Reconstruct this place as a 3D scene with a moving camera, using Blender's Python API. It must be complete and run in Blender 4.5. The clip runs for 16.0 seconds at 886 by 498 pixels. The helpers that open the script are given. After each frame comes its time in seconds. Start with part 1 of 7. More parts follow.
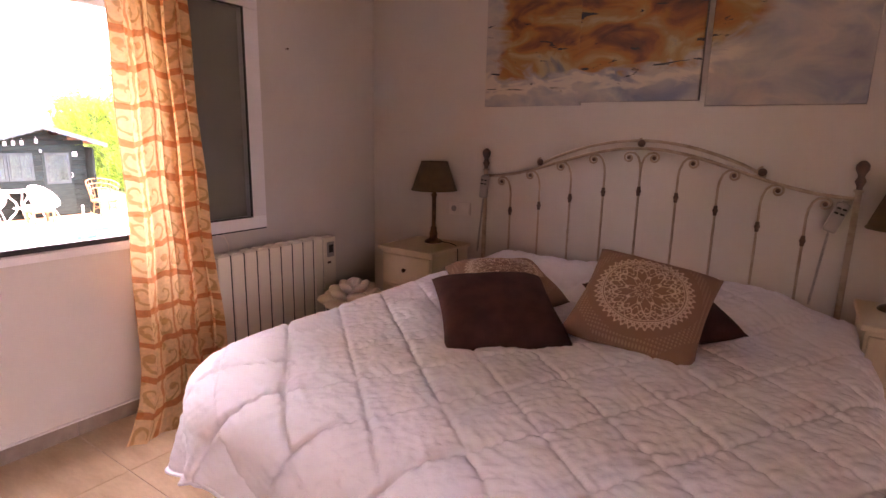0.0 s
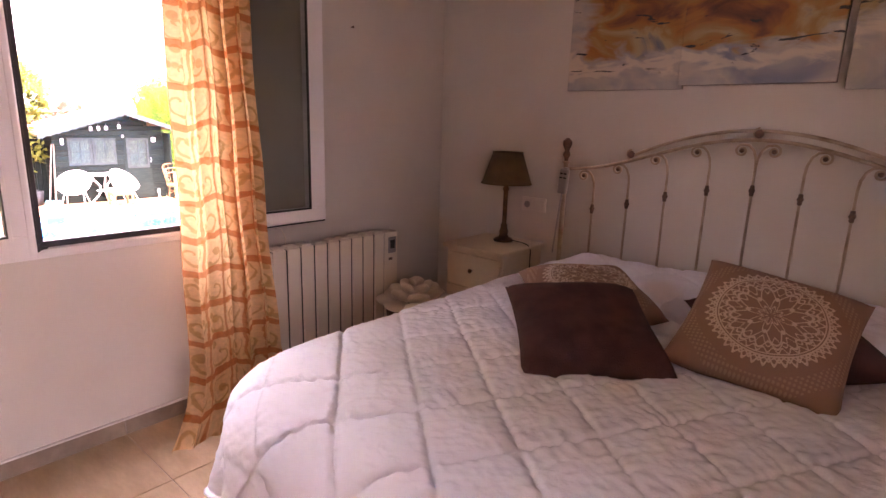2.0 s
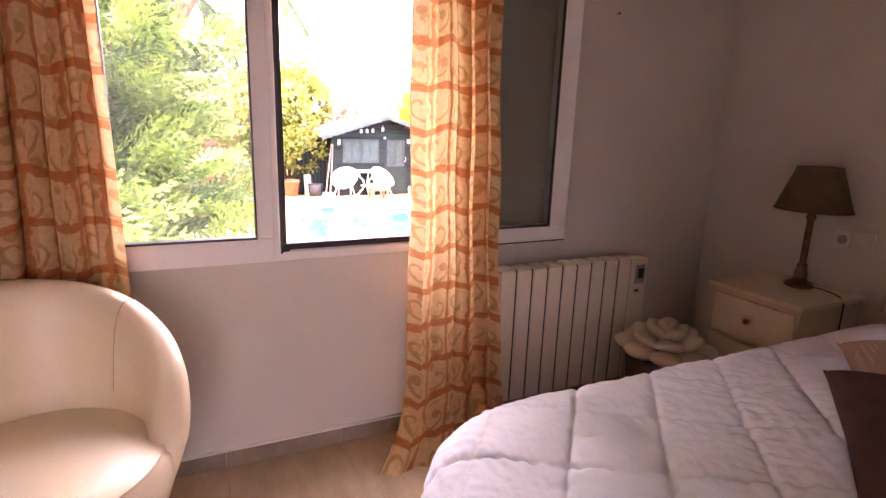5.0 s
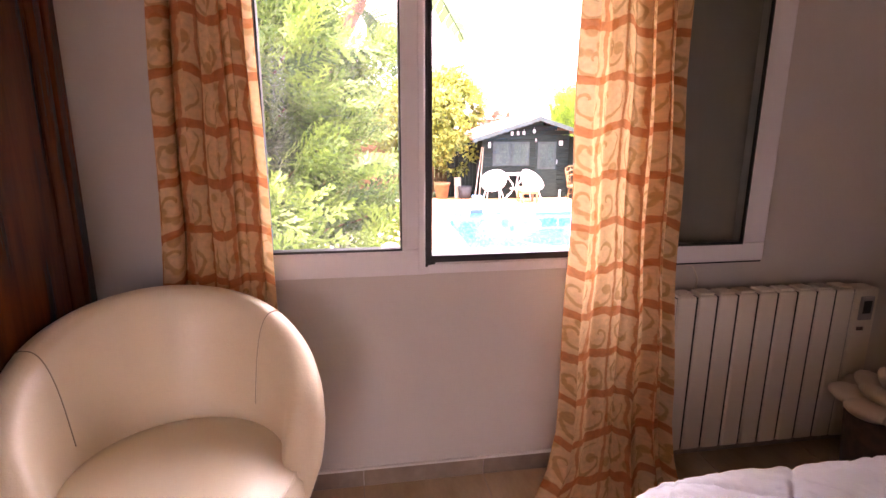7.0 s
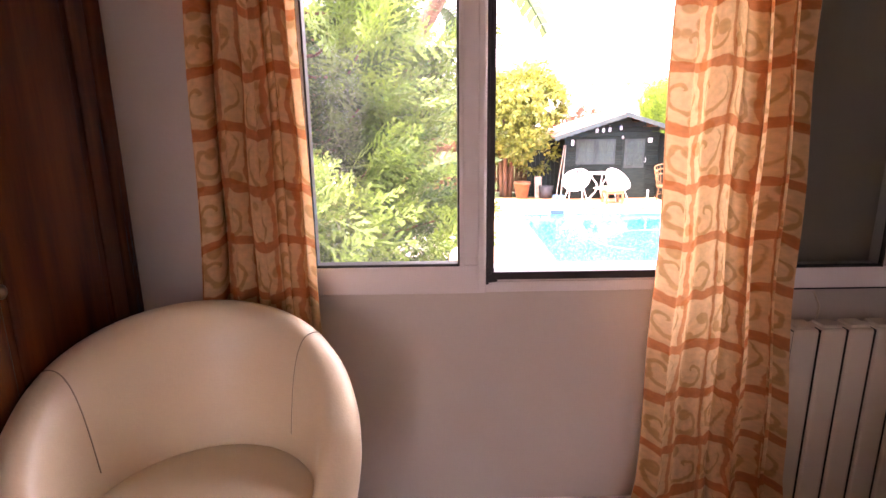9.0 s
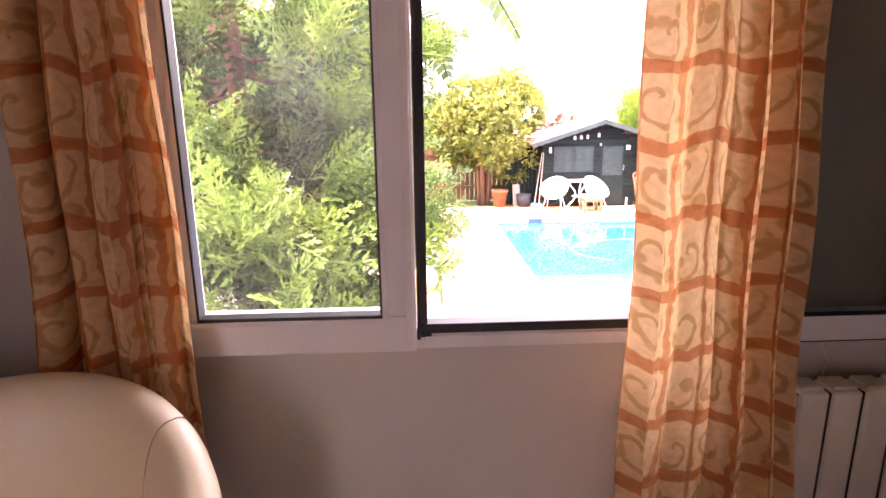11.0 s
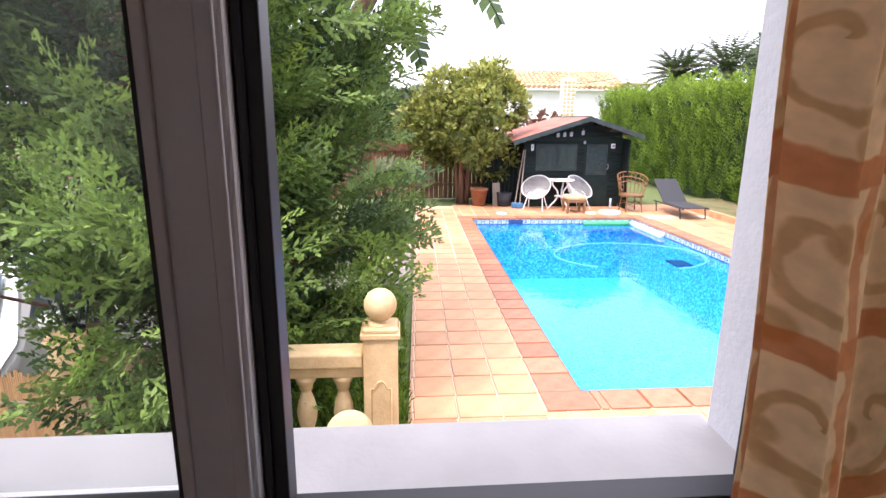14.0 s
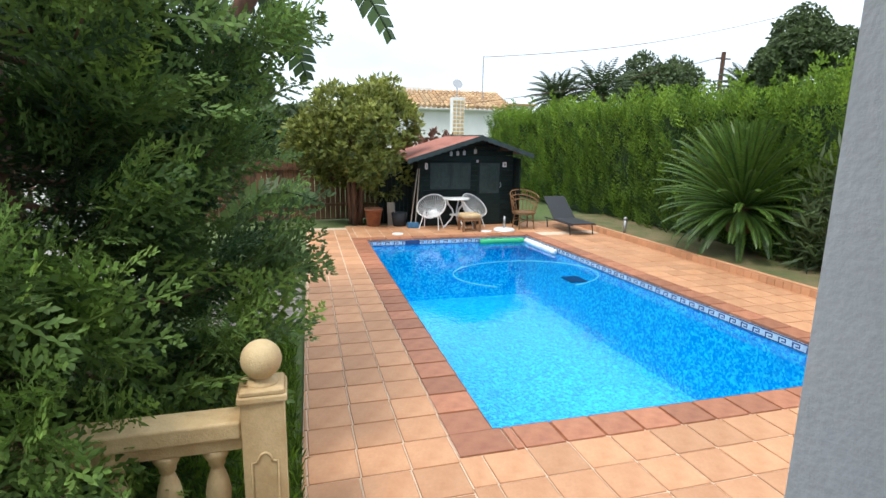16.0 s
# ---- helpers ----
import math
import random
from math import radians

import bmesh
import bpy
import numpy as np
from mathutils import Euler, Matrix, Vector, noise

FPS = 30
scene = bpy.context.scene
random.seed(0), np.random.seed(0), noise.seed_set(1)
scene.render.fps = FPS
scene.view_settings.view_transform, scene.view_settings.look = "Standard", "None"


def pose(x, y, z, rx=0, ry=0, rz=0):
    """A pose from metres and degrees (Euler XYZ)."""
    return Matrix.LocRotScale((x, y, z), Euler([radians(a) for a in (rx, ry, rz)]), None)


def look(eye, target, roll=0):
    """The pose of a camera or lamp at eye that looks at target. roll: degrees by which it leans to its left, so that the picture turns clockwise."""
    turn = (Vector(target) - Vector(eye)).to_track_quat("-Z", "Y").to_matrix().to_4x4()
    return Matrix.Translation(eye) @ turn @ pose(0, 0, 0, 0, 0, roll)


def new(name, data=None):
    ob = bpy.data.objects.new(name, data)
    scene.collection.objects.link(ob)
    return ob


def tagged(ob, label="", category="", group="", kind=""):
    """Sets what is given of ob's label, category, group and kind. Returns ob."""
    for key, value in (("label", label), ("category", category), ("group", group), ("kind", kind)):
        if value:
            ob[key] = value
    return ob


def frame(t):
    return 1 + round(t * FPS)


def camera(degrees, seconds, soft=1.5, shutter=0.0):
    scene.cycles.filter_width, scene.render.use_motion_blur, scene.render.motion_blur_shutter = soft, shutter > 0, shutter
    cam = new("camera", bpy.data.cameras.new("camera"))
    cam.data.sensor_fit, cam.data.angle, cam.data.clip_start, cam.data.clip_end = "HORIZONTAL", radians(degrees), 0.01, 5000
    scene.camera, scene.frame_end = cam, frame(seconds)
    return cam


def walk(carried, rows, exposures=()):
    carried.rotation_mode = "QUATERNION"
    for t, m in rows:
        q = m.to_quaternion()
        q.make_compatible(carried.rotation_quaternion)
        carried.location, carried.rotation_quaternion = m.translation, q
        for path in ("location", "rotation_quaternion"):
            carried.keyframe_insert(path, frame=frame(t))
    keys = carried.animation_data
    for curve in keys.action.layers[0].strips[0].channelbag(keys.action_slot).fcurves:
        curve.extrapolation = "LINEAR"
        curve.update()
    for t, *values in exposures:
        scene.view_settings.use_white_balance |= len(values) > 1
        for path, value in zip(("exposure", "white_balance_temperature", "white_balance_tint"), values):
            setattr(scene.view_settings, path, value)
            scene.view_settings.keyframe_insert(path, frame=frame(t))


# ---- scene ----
cam = camera(78.8, 16.0)
PATH = [
    (0, (-0.037, -0.186, 1.395), (-1.125, 1.442, 0.989), 1.2),
    (0.5, (-0.076, -0.122, 1.392), (-1.208, 1.471, 0.966), 1.3),
    (1, (-0.117, -0.079, 1.384), (-1.295, 1.474, 0.936), 1.7),
    (1.5, (-0.179, -0.03, 1.371), (-1.395, 1.49, 0.912), 1.9),
    (2, (-0.253, 0.019, 1.379), (-1.511, 1.509, 0.933), 1.8),
    (2.5, (-0.328, 0.056, 1.39), (-1.635, 1.505, 0.952), 1.6),
    (3, (-0.395, 0.083, 1.382), (-1.774, 1.461, 0.937), 1.5),
    (3.5, (-0.455, 0.108, 1.375), (-1.936, 1.373, 0.917), 1.3),
    (4, (-0.508, 0.15, 1.378), (-2.102, 1.268, 0.922), 1.4),
    (4.5, (-0.554, 0.198, 1.381), (-2.241, 1.174, 0.931), 2.0),
    (6.8, (-0.793, 0.274, 1.374), (-2.703, 0.635, 0.9), -0.0),
    (7, (-0.825, 0.28, 1.372), (-2.744, 0.601, 0.91), 0.3),
    (7.5, (-0.873, 0.285, 1.371), (-2.803, 0.529, 0.91), -0.3),
    (8, (-0.918, 0.288, 1.364), (-2.857, 0.419, 0.891), -1.2),
    (8.2, (-0.941, 0.294, 1.366), (-2.883, 0.381, 0.894), -1.5),
    (10.3, (-1.212, 0.5, 1.375), (-3.157, 0.501, 0.91), -0.2),
    (10.5, (-1.252, 0.508, 1.372), (-3.198, 0.53, 0.913), -0.2),
    (11, (-1.369, 0.519, 1.387), (-3.316, 0.61, 0.941), -0.6),
    (11.5, (-1.492, 0.518, 1.383), (-3.433, 0.673, 0.927), -1.0),
    (12, (-1.589, 0.529, 1.373), (-3.525, 0.72, 0.909), -0.7),
    (12.5, (-1.687, 0.558, 1.38), (-3.628, 0.745, 0.935), -0.0),
    (13, (-1.827, 0.598, 1.392), (-3.773, 0.756, 0.957), 0.1),
    (13.5, (-1.938, 0.639, 1.391), (-3.883, 0.789, 0.95), 0.5),
    (14, (-2.034, 0.664, 1.375), (-3.973, 0.827, 0.91), 0.6),
    (14.5, (-2.122, 0.673, 1.365), (-4.055, 0.895, 0.902), 0.7),
    (15, (-2.231, 0.691, 1.367), (-4.154, 1.02, 0.927), -0.0),
    (15.5, (-2.33, 0.692, 1.385), (-4.233, 1.152, 0.973), 0.0),
    (16, (-2.436, 0.708, 1.38), (-4.319, 1.252, 0.983), 1.0),
]
EXPOSURES = [(0.0, 4.3, 7700, 50), (3.0, 4.15, 7450, 48), (8.2, 3.5, 7700, 47), (11.0, 3.15, 7500, 45), (12.5, 2.5, 7200, 41), (13.5, 1.65, 6800, 32), (14.5, 0.78, 6500, 20), (15.2, 0.48, 6400, 13), (16.0, 0.05, 6300, 7)]
walk(cam, [(t, look(eye, target, roll)) for t, eye, target, roll in PATH], EXPOSURES)

# ---- world and sun ----
world = bpy.data.worlds.new("sky_world")
scene.world = world
world.use_nodes = True
wn, wl = world.node_tree.nodes, world.node_tree.links
bg = wn["Background"]
sky = wn.new("ShaderNodeTexSky")
sky.sky_type, sky.sun_disc = "NISHITA", False
sky.sun_elevation, sky.sun_rotation = radians(58), radians(145)
sky.dust_density = 3.0
cloud_co = wn.new("ShaderNodeTexCoord")
cloud_map = wn.new("ShaderNodeMapping")
cloud_map.inputs["Scale"].default_value = (1.2, 1.2, 4.0)
cloud = wn.new("ShaderNodeTexNoise")
cloud.inputs["Scale"].default_value = 1.6
cloud.inputs["Detail"].default_value = 6
ramp = wn.new("ShaderNodeValToRGB")
ramp.color_ramp.elements[0].position, ramp.color_ramp.elements[0].color = 0.30, (0.55, 0.55, 0.55, 1)
ramp.color_ramp.elements[1].position, ramp.color_ramp.elements[1].color = 0.62, (0.97, 0.97, 0.97, 1)
mixc = wn.new("ShaderNodeMix")
mixc.data_type = "RGBA"
mixc.inputs["B"].default_value = (10.7, 11.6, 12.9, 1)
wl.new(cloud_co.outputs["Generated"], cloud_map.inputs["Vector"])
wl.new(cloud_map.outputs["Vector"], cloud.inputs["Vector"])
wl.new(cloud.outputs["Fac"], ramp.inputs["Fac"])
wl.new(ramp.outputs["Color"], mixc.inputs["Factor"])
wl.new(sky.outputs["Color"], mixc.inputs["A"])
# an overcast sky is brighter overhead than at the horizon
up_sep = wn.new("ShaderNodeSeparateXYZ")
up_map = wn.new("ShaderNodeMapRange")
up_map.inputs["To Min"].default_value, up_map.inputs["To Max"].default_value = 1.2, 2.3
up_mul = wn.new("ShaderNodeVectorMath")
up_mul.operation = "SCALE"
wl.new(cloud_co.outputs["Generated"], up_sep.inputs["Vector"])
wl.new(up_sep.outputs["Z"], up_map.inputs["Value"])
wl.new(mixc.outputs["Result"], up_mul.inputs[0])
wl.new(up_map.outputs["Result"], up_mul.inputs["Scale"])
wl.new(up_mul.outputs["Vector"], bg.inputs["Color"])
bg.inputs["Strength"].default_value = 0.085

sun = new("sun", bpy.data.lights.new("sun", "SUN"))
sun.data.energy, sun.data.angle, sun.data.color = 2.3, radians(14), (1.0, 0.95, 0.88)
sun.matrix_world = look((0, 0, 0), (-0.30, 0.42, -0.85))

# ---- materials ----
def mat(name, color, rough=0.6, color2=None, scale=6.0, detail=5.0, bump=0.0, bump_scale=None, metal=0.0,
        lo=0.35, hi=0.65, rand=0.0, island=0.0, stretch=(1, 1, 1), spec=0.5, fine=0.0, trans=0.0, space="Object"):
    m = bpy.data.materials.new(name)
    m.use_nodes = True
    n, l = m.node_tree.nodes, m.node_tree.links
    b = n["Principled BSDF"]
    b.inputs["Roughness"].default_value, b.inputs["Metallic"].default_value = rough, metal
    b.inputs["Specular IOR Level"].default_value = spec
    co = n.new("ShaderNodeTexCoord")
    mp = n.new("ShaderNodeMapping")
    mp.inputs["Scale"].default_value = stretch
    l.new(co.outputs[space], mp.inputs["Vector"])
    noi = n.new("ShaderNodeTexNoise")
    noi.inputs["Scale"].default_value, noi.inputs["Detail"].default_value = scale, detail
    l.new(mp.outputs["Vector"], noi.inputs["Vector"])
    rp = n.new("ShaderNodeMapRange")
    rp.inputs["From Min"].default_value, rp.inputs["From Max"].default_value = lo, hi
    l.new(noi.outputs["Fac"], rp.inputs["Value"])
    mx = n.new("ShaderNodeMix")
    mx.data_type = "RGBA"
    c2 = color2 or tuple(0.86 * c for c in color)
    mx.inputs["A"].default_value, mx.inputs["B"].default_value = (*color, 1), (*c2, 1)
    l.new(rp.outputs["Result"], mx.inputs["Factor"])
    out = mx.outputs["Result"]
    if fine:
        nf = n.new("ShaderNodeTexNoise")
        nf.inputs["Scale"].default_value, nf.inputs["Detail"].default_value = scale * 9, 3
        l.new(mp.outputs["Vector"], nf.inputs["Vector"])
        mr = n.new("ShaderNodeMapRange")
        mr.inputs["To Min"].default_value, mr.inputs["To Max"].default_value = 1 - fine, 1 + fine
        l.new(nf.outputs["Fac"], mr.inputs["Value"])
        hv = n.new("ShaderNodeHueSaturation")
        l.new(mr.outputs["Result"], hv.inputs["Value"])
        l.new(out, hv.inputs["Color"])
        out = hv.outputs["Color"]
    if rand or island:
        src = n.new("ShaderNodeObjectInfo").outputs["Random"] if rand else n.new("ShaderNodeNewGeometry").outputs["Random Per Island"]
        amt = rand or island
        mr = n.new("ShaderNodeMapRange")
        mr.inputs["To Min"].default_value, mr.inputs["To Max"].default_value = 1 - amt, 1 + amt
        l.new(src, mr.inputs["Value"])
        hv = n.new("ShaderNodeHueSaturation")
        l.new(mr.outputs["Result"], hv.inputs["Value"])
        l.new(out, hv.inputs["Color"])
        out = hv.outputs["Color"]
    l.new(out, b.inputs["Base Color"])
    if bump:
        nb = n.new("ShaderNodeTexNoise")
        nb.inputs["Scale"].default_value, nb.inputs["Detail"].default_value = bump_scale or scale * 8, 4
        l.new(mp.outputs["Vector"], nb.inputs["Vector"])
        bp = n.new("ShaderNodeBump")
        bp.inputs["Strength"].default_value, bp.inputs["Distance"].default_value = bump, 0.01
        l.new(nb.outputs["Fac"], bp.inputs["Height"])
        l.new(bp.outputs["Normal"], b.inputs["Normal"])
    if trans:
        tr = n.new("ShaderNodeBsdfTranslucent")
        l.new(out, tr.inputs["Color"])
        ms = n.new("ShaderNodeMixShader")
        ms.inputs["Fac"].default_value = trans
        l.new(b.outputs["BSDF"], ms.inputs[1])
        l.new(tr.outputs["BSDF"], ms.inputs[2])
        l.new(ms.outputs["Shader"], n["Material Output"].inputs["Surface"])
    return m


M_WALL = mat("wall_paint", (0.615, 0.572, 0.52), 0.75, (0.58, 0.538, 0.488), 2.2, 4, 0.06, 90)
M_CEIL = mat("ceiling_paint", (0.70, 0.67, 0.645), 0.8, None, 3, 4, 0.04, 60)
M_RENDER = mat("exterior_render", (0.80, 0.80, 0.81), 0.85, (0.70, 0.70, 0.72), 3, 8, 0.30, 90, fine=0.06)
M_FLOOR = mat("floor_tile", (0.58, 0.43, 0.28), 0.32, (0.43, 0.30, 0.18), 3.0, 8, 0.05, 40, rand=0.06, stretch=(1, 3, 1), fine=0.12)
M_GROUT = mat("floor_grout", (0.45, 0.38, 0.30), 0.8)
M_BASE = mat("baseboard_tile", (0.33, 0.26, 0.20), 0.3, (0.22, 0.17, 0.13), 5, 7, rand=0.08, fine=0.15)
M_CAULK = mat("white_caulk", (0.78, 0.75, 0.72), 0.6)
M_ALU = mat("white_lacquered_aluminium", (0.80, 0.78, 0.78), 0.35, (0.76, 0.74, 0.74), 4)
M_RUBBER = mat("black_gasket", (0.015, 0.015, 0.017), 0.5)
M_WOOD = mat("orange_varnished_wood", (0.17, 0.045, 0.009), 0.25, (0.065, 0.017, 0.005), 2.5, 7, 0.05, 30, stretch=(6, 6, 0.5), fine=0.15)
M_IRON = mat("cream_painted_iron", (0.42, 0.33, 0.25), 0.45, (0.28, 0.19, 0.13), 18, 5, lo=0.45, hi=0.75)
M_KNOT = mat("rust_brown_knot", (0.13, 0.07, 0.045), 0.5, (0.07, 0.04, 0.03), 40)
M_CREAM = mat("cream_lacquer", (0.66, 0.56, 0.42), 0.4, (0.60, 0.50, 0.37), 3, 5, fine=0.05)
M_BRASS = mat("dull_bronze", (0.20, 0.11, 0.045), 0.4, (0.09, 0.05, 0.025), 20, 5, metal=0.5)
M_SHADE = mat("olive_brown_lampshade", (0.13, 0.085, 0.035), 0.85, (0.10, 0.065, 0.028), 20, 5, 0.2, 300)
M_RAD = mat("radiator_enamel", (0.76, 0.69, 0.58), 0.35, (0.72, 0.65, 0.54), 3)
M_DARKGAP = mat("dark_gap", (0.02, 0.018, 0.016), 0.8)
M_PLASTIC = mat("grey_plastic", (0.30, 0.28, 0.27), 0.45)
M_WHITEP = mat("white_plastic", (0.72, 0.66, 0.60), 0.4)
M_DUVET = mat("white_quilt", (0.86, 0.87, 0.95), 0.9, (0.83, 0.835, 0.92), 5, 6, 0.25, 55, spec=0.2)
M_BROWN = mat("brown_velvet", (0.085, 0.038, 0.036), 0.85, (0.06, 0.027, 0.026), 14, 5, 0.2, 200, spec=0.2)
M_LEATHER = mat("cream_leatherette", (0.84, 0.71, 0.50), 0.34, (0.80, 0.66, 0.46), 3, 4, 0.06, 160)
M_BEDBASE = mat("bed_base_cloth", (0.10, 0.08, 0.075), 0.9)


def part(name, bm, material, parent=None, label="", smooth=False):
    me = bpy.data.meshes.new(name)
    bm.normal_update()
    bm.to_mesh(me)
    bm.free()
    if smooth:
        me.polygons.foreach_set("use_smooth", [True] * len(me.polygons))
    me.materials.append(material)
    ob = new(name, me)
    ob.parent = parent
    if label:
        ob["label"] = label
    return ob


def thing(name, label, category, group="", kind="", at=(0, 0, 0)):
    ob = new(name)
    ob.location = at
    return tagged(ob, label, category, group, kind)


def box(bm, x0, x1, y0, y1, z0, z1, bevel=0.0, segs=2):
    r = bmesh.ops.create_cube(bm, size=1.0, matrix=Matrix.Translation(((x0 + x1) / 2, (y0 + y1) / 2, (z0 + z1) / 2)) @ Matrix.Diagonal((x1 - x0, y1 - y0, z1 - z0, 1)))
    if bevel:
        es = list({e for v in r["verts"] for e in v.link_edges})
        bmesh.ops.bevel(bm, geom=es, offset=bevel, segments=segs, profile=0.5, affect="EDGES")
    return bm


def cube(x0, x1, y0, y1, z0, z1, bevel=0.0, segs=2):
    return box(bmesh.new(), x0, x1, y0, y1, z0, z1, bevel, segs)


def lathe(profile, centre=(0, 0, 0), segs=24, bm=None, m=None):
    """A turned shape: profile of (radius, height)."""
    bm = bm or bmesh.new()
    rings = []
    for r, z in profile:
        ring = []
        for i in range(segs):
            a = 2 * math.pi * i / segs
            p = Vector((r * math.cos(a), r * math.sin(a), z))
            p = (m @ p) if m else p
            ring.append(bm.verts.new(p + Vector(centre)))
        rings.append(ring)
    for a, b in zip(rings, rings[1:]):
        for i in range(segs):
            bm.faces.new((a[i], a[(i + 1) % segs], b[(i + 1) % segs], b[i]))
    if profile[0][0] > 1e-4:
        bm.faces.new(rings[0][::-1])
    if profile[-1][0] > 1e-4:
        bm.faces.new(rings[-1])
    return bm


def tube(pts, r, segs=8, bm=None):
    """A round bar along points; r is one radius or a list."""
    bm = bm or bmesh.new()
    pts = [Vector(p) for p in pts]
    rs = r if isinstance(r, (list, tuple)) else [r] * len(pts)
    rings, side = [], None
    for i, p in enumerate(pts):
        d = (pts[min(i + 1, len(pts) - 1)] - pts[max(i - 1, 0)]).normalized()
        if side is None:
            side = d.orthogonal().normalized()
        side = (side - d * side.dot(d)).normalized()
        up = d.cross(side)
        rings.append([bm.verts.new(p + rs[i] * (math.cos(2 * math.pi * k / segs) * side + math.sin(2 * math.pi * k / segs) * up)) for k in range(segs)])
    for a, b in zip(rings, rings[1:]):
        for k in range(segs):
            bm.faces.new((a[k], a[(k + 1) % segs], b[(k + 1) % segs], b[k]))
    bm.faces.new(rings[0][::-1])
    bm.faces.new(rings[-1])
    return bm


def setting(name, bm, material, label, category):
    return tagged(part(name, bm, material), label, category, kind="structure")


# ---- the room ----
F = 0.055         # floor
C = 2.58          # ceiling
XW, XO = -2.60, -2.79   # window wall, inside and outside
YN = 2.75         # headboard wall
YS = -1.25        # wall behind the wardrobe
XE = 1.9
OY0, OY1, OZ0, OZ1 = -0.085, 1.180, 0.90, 2.12   # window opening

bm = bmesh.new()
box(bm, XO, XW, YS - 0.2, OY0, -1.2, C)
box(bm, XO, XW, OY1, YN + 0.2, -1.2, C)
box(bm, XO, XW, OY0, OY1, -1.2, OZ0 - 0.03)
box(bm, XO, XW, OY0, OY1, OZ1, C)
wall_west = setting("wall_west", bm, M_WALL, "pinkish white painted wall with a window opening", "wall")
setting("wall_north", cube(XW, XE, YN, YN + 0.2, -1.2, C), M_WALL, "pinkish white painted plaster wall behind the bed", "wall")
setting("wall_south", cube(XW, XE, YS - 0.2, YS, -1.2, C), M_WALL, "plain white painted wall", "wall")
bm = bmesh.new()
DY0, DY1, DX = -1.22, -0.40, XE + 1.2   # unseen passage, added so that daylight fills the room from the east
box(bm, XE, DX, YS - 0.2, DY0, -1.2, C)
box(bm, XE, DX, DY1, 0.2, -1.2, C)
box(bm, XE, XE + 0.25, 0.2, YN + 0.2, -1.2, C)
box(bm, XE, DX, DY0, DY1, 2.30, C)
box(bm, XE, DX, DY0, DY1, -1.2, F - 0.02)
setting("wall_east", bm, M_WALL, "plain white painted wall with an unseen opening added for fill light", "wall")
setting("ceiling", cube(XO - 0.02, XE + 1.22, YS - 0.2, YN + 0.2, C, C + 0.25), M_CEIL, "plain white painted ceiling", "ceiling")
floor = setting("floor", cube(XW, XE, YS, YN, F - 0.1, F - 0.004), M_GROUT, "beige marbled ceramic tile floor", "floor")
TILE = 0.452
tile_mesh = None
for i in range(10):
    for j in range(9):
        x0, y0 = XW + i * TILE, 0.284 - 4 * TILE + j * TILE
        if x0 + TILE > XE + 0.2 or y0 + TILE > YN + 0.25 or y0 < YS - 0.3:
            continue
        if tile_mesh is None:
            t = part("floor_tile", cube(0.0015, TILE - 0.0015, 0.0015, TILE - 0.0015, -0.006, 0, 0.0012, 1), M_FLOOR, floor)
            tile_mesh = t.data
        else:
            t = new("floor_tile", tile_mesh)
            t.parent = floor
        t.location = (x0, y0, F)
# tile skirting with its line of filler
base_w = tagged(new("baseboard"), "brown ceramic tile skirting with white filler line", "baseboard", kind="structure")
tm = None
for j in range(9):
    y0 = 0.284 - 3 * TILE + j * TILE
    if y0 > YN - 0.1:
        continue
    if tm is None:
        t = part("skirting_tile", cube(0, 0.012, 0.0015, TILE - 0.0015, 0, 0.066, 0.001, 1), M_BASE, base_w)
        tm = t.data
    else:
        t = new("skirting_tile", tm)
        t.parent = base_w
    t.location = (XW, y0, F)
part("filler_line", cube(XW, XW + 0.014, YS, YN, F + 0.066, F + 0.075, 0.002, 1), M_CAULK, base_w)
base_n = tagged(new("baseboard"), "brown ceramic tile skirting below the headboard wall", "baseboard", kind="structure")
for j in range(9):
    t = part("skirting_tile", cube(XW + 0.02 + j * TILE + 0.0015, XW + 0.02 + (j + 1) * TILE - 0.0015, YN - 0.012, YN, F, F + 0.066, 0.001, 1), M_BASE, base_n)

# ---- window ----
def glass_mat(name, tint, rough=0.0, ior=1.17):
    m = bpy.data.materials.new(name)
    m.use_nodes = True
    n, l = m.node_tree.nodes, m.node_tree.links
    n.remove(n["Principled BSDF"])
    tr, gl, mx, fr = n.new("ShaderNodeBsdfTransparent"), n.new("ShaderNodeBsdfGlossy"), n.new("ShaderNodeMixShader"), n.new("ShaderNodeFresnel")
    tr.inputs["Color"].default_value = (*tint, 1)
    gl.inputs["Roughness"].default_value = rough
    fr.inputs["IOR"].default_value = ior
    l.new(fr.outputs["Fac"], mx.inputs["Fac"])
    l.new(tr.outputs["BSDF"], mx.inputs[1])
    l.new(gl.outputs["BSDF"], mx.inputs[2])
    l.new(mx.outputs["Shader"], n["Material Output"].inputs["Surface"])
    return m


M_GLASS = glass_mat("window_glass", (0.90, 0.94, 0.92))
M_PANE = glass_mat("dusty_window_glass", (0.97, 0.98, 0.97))


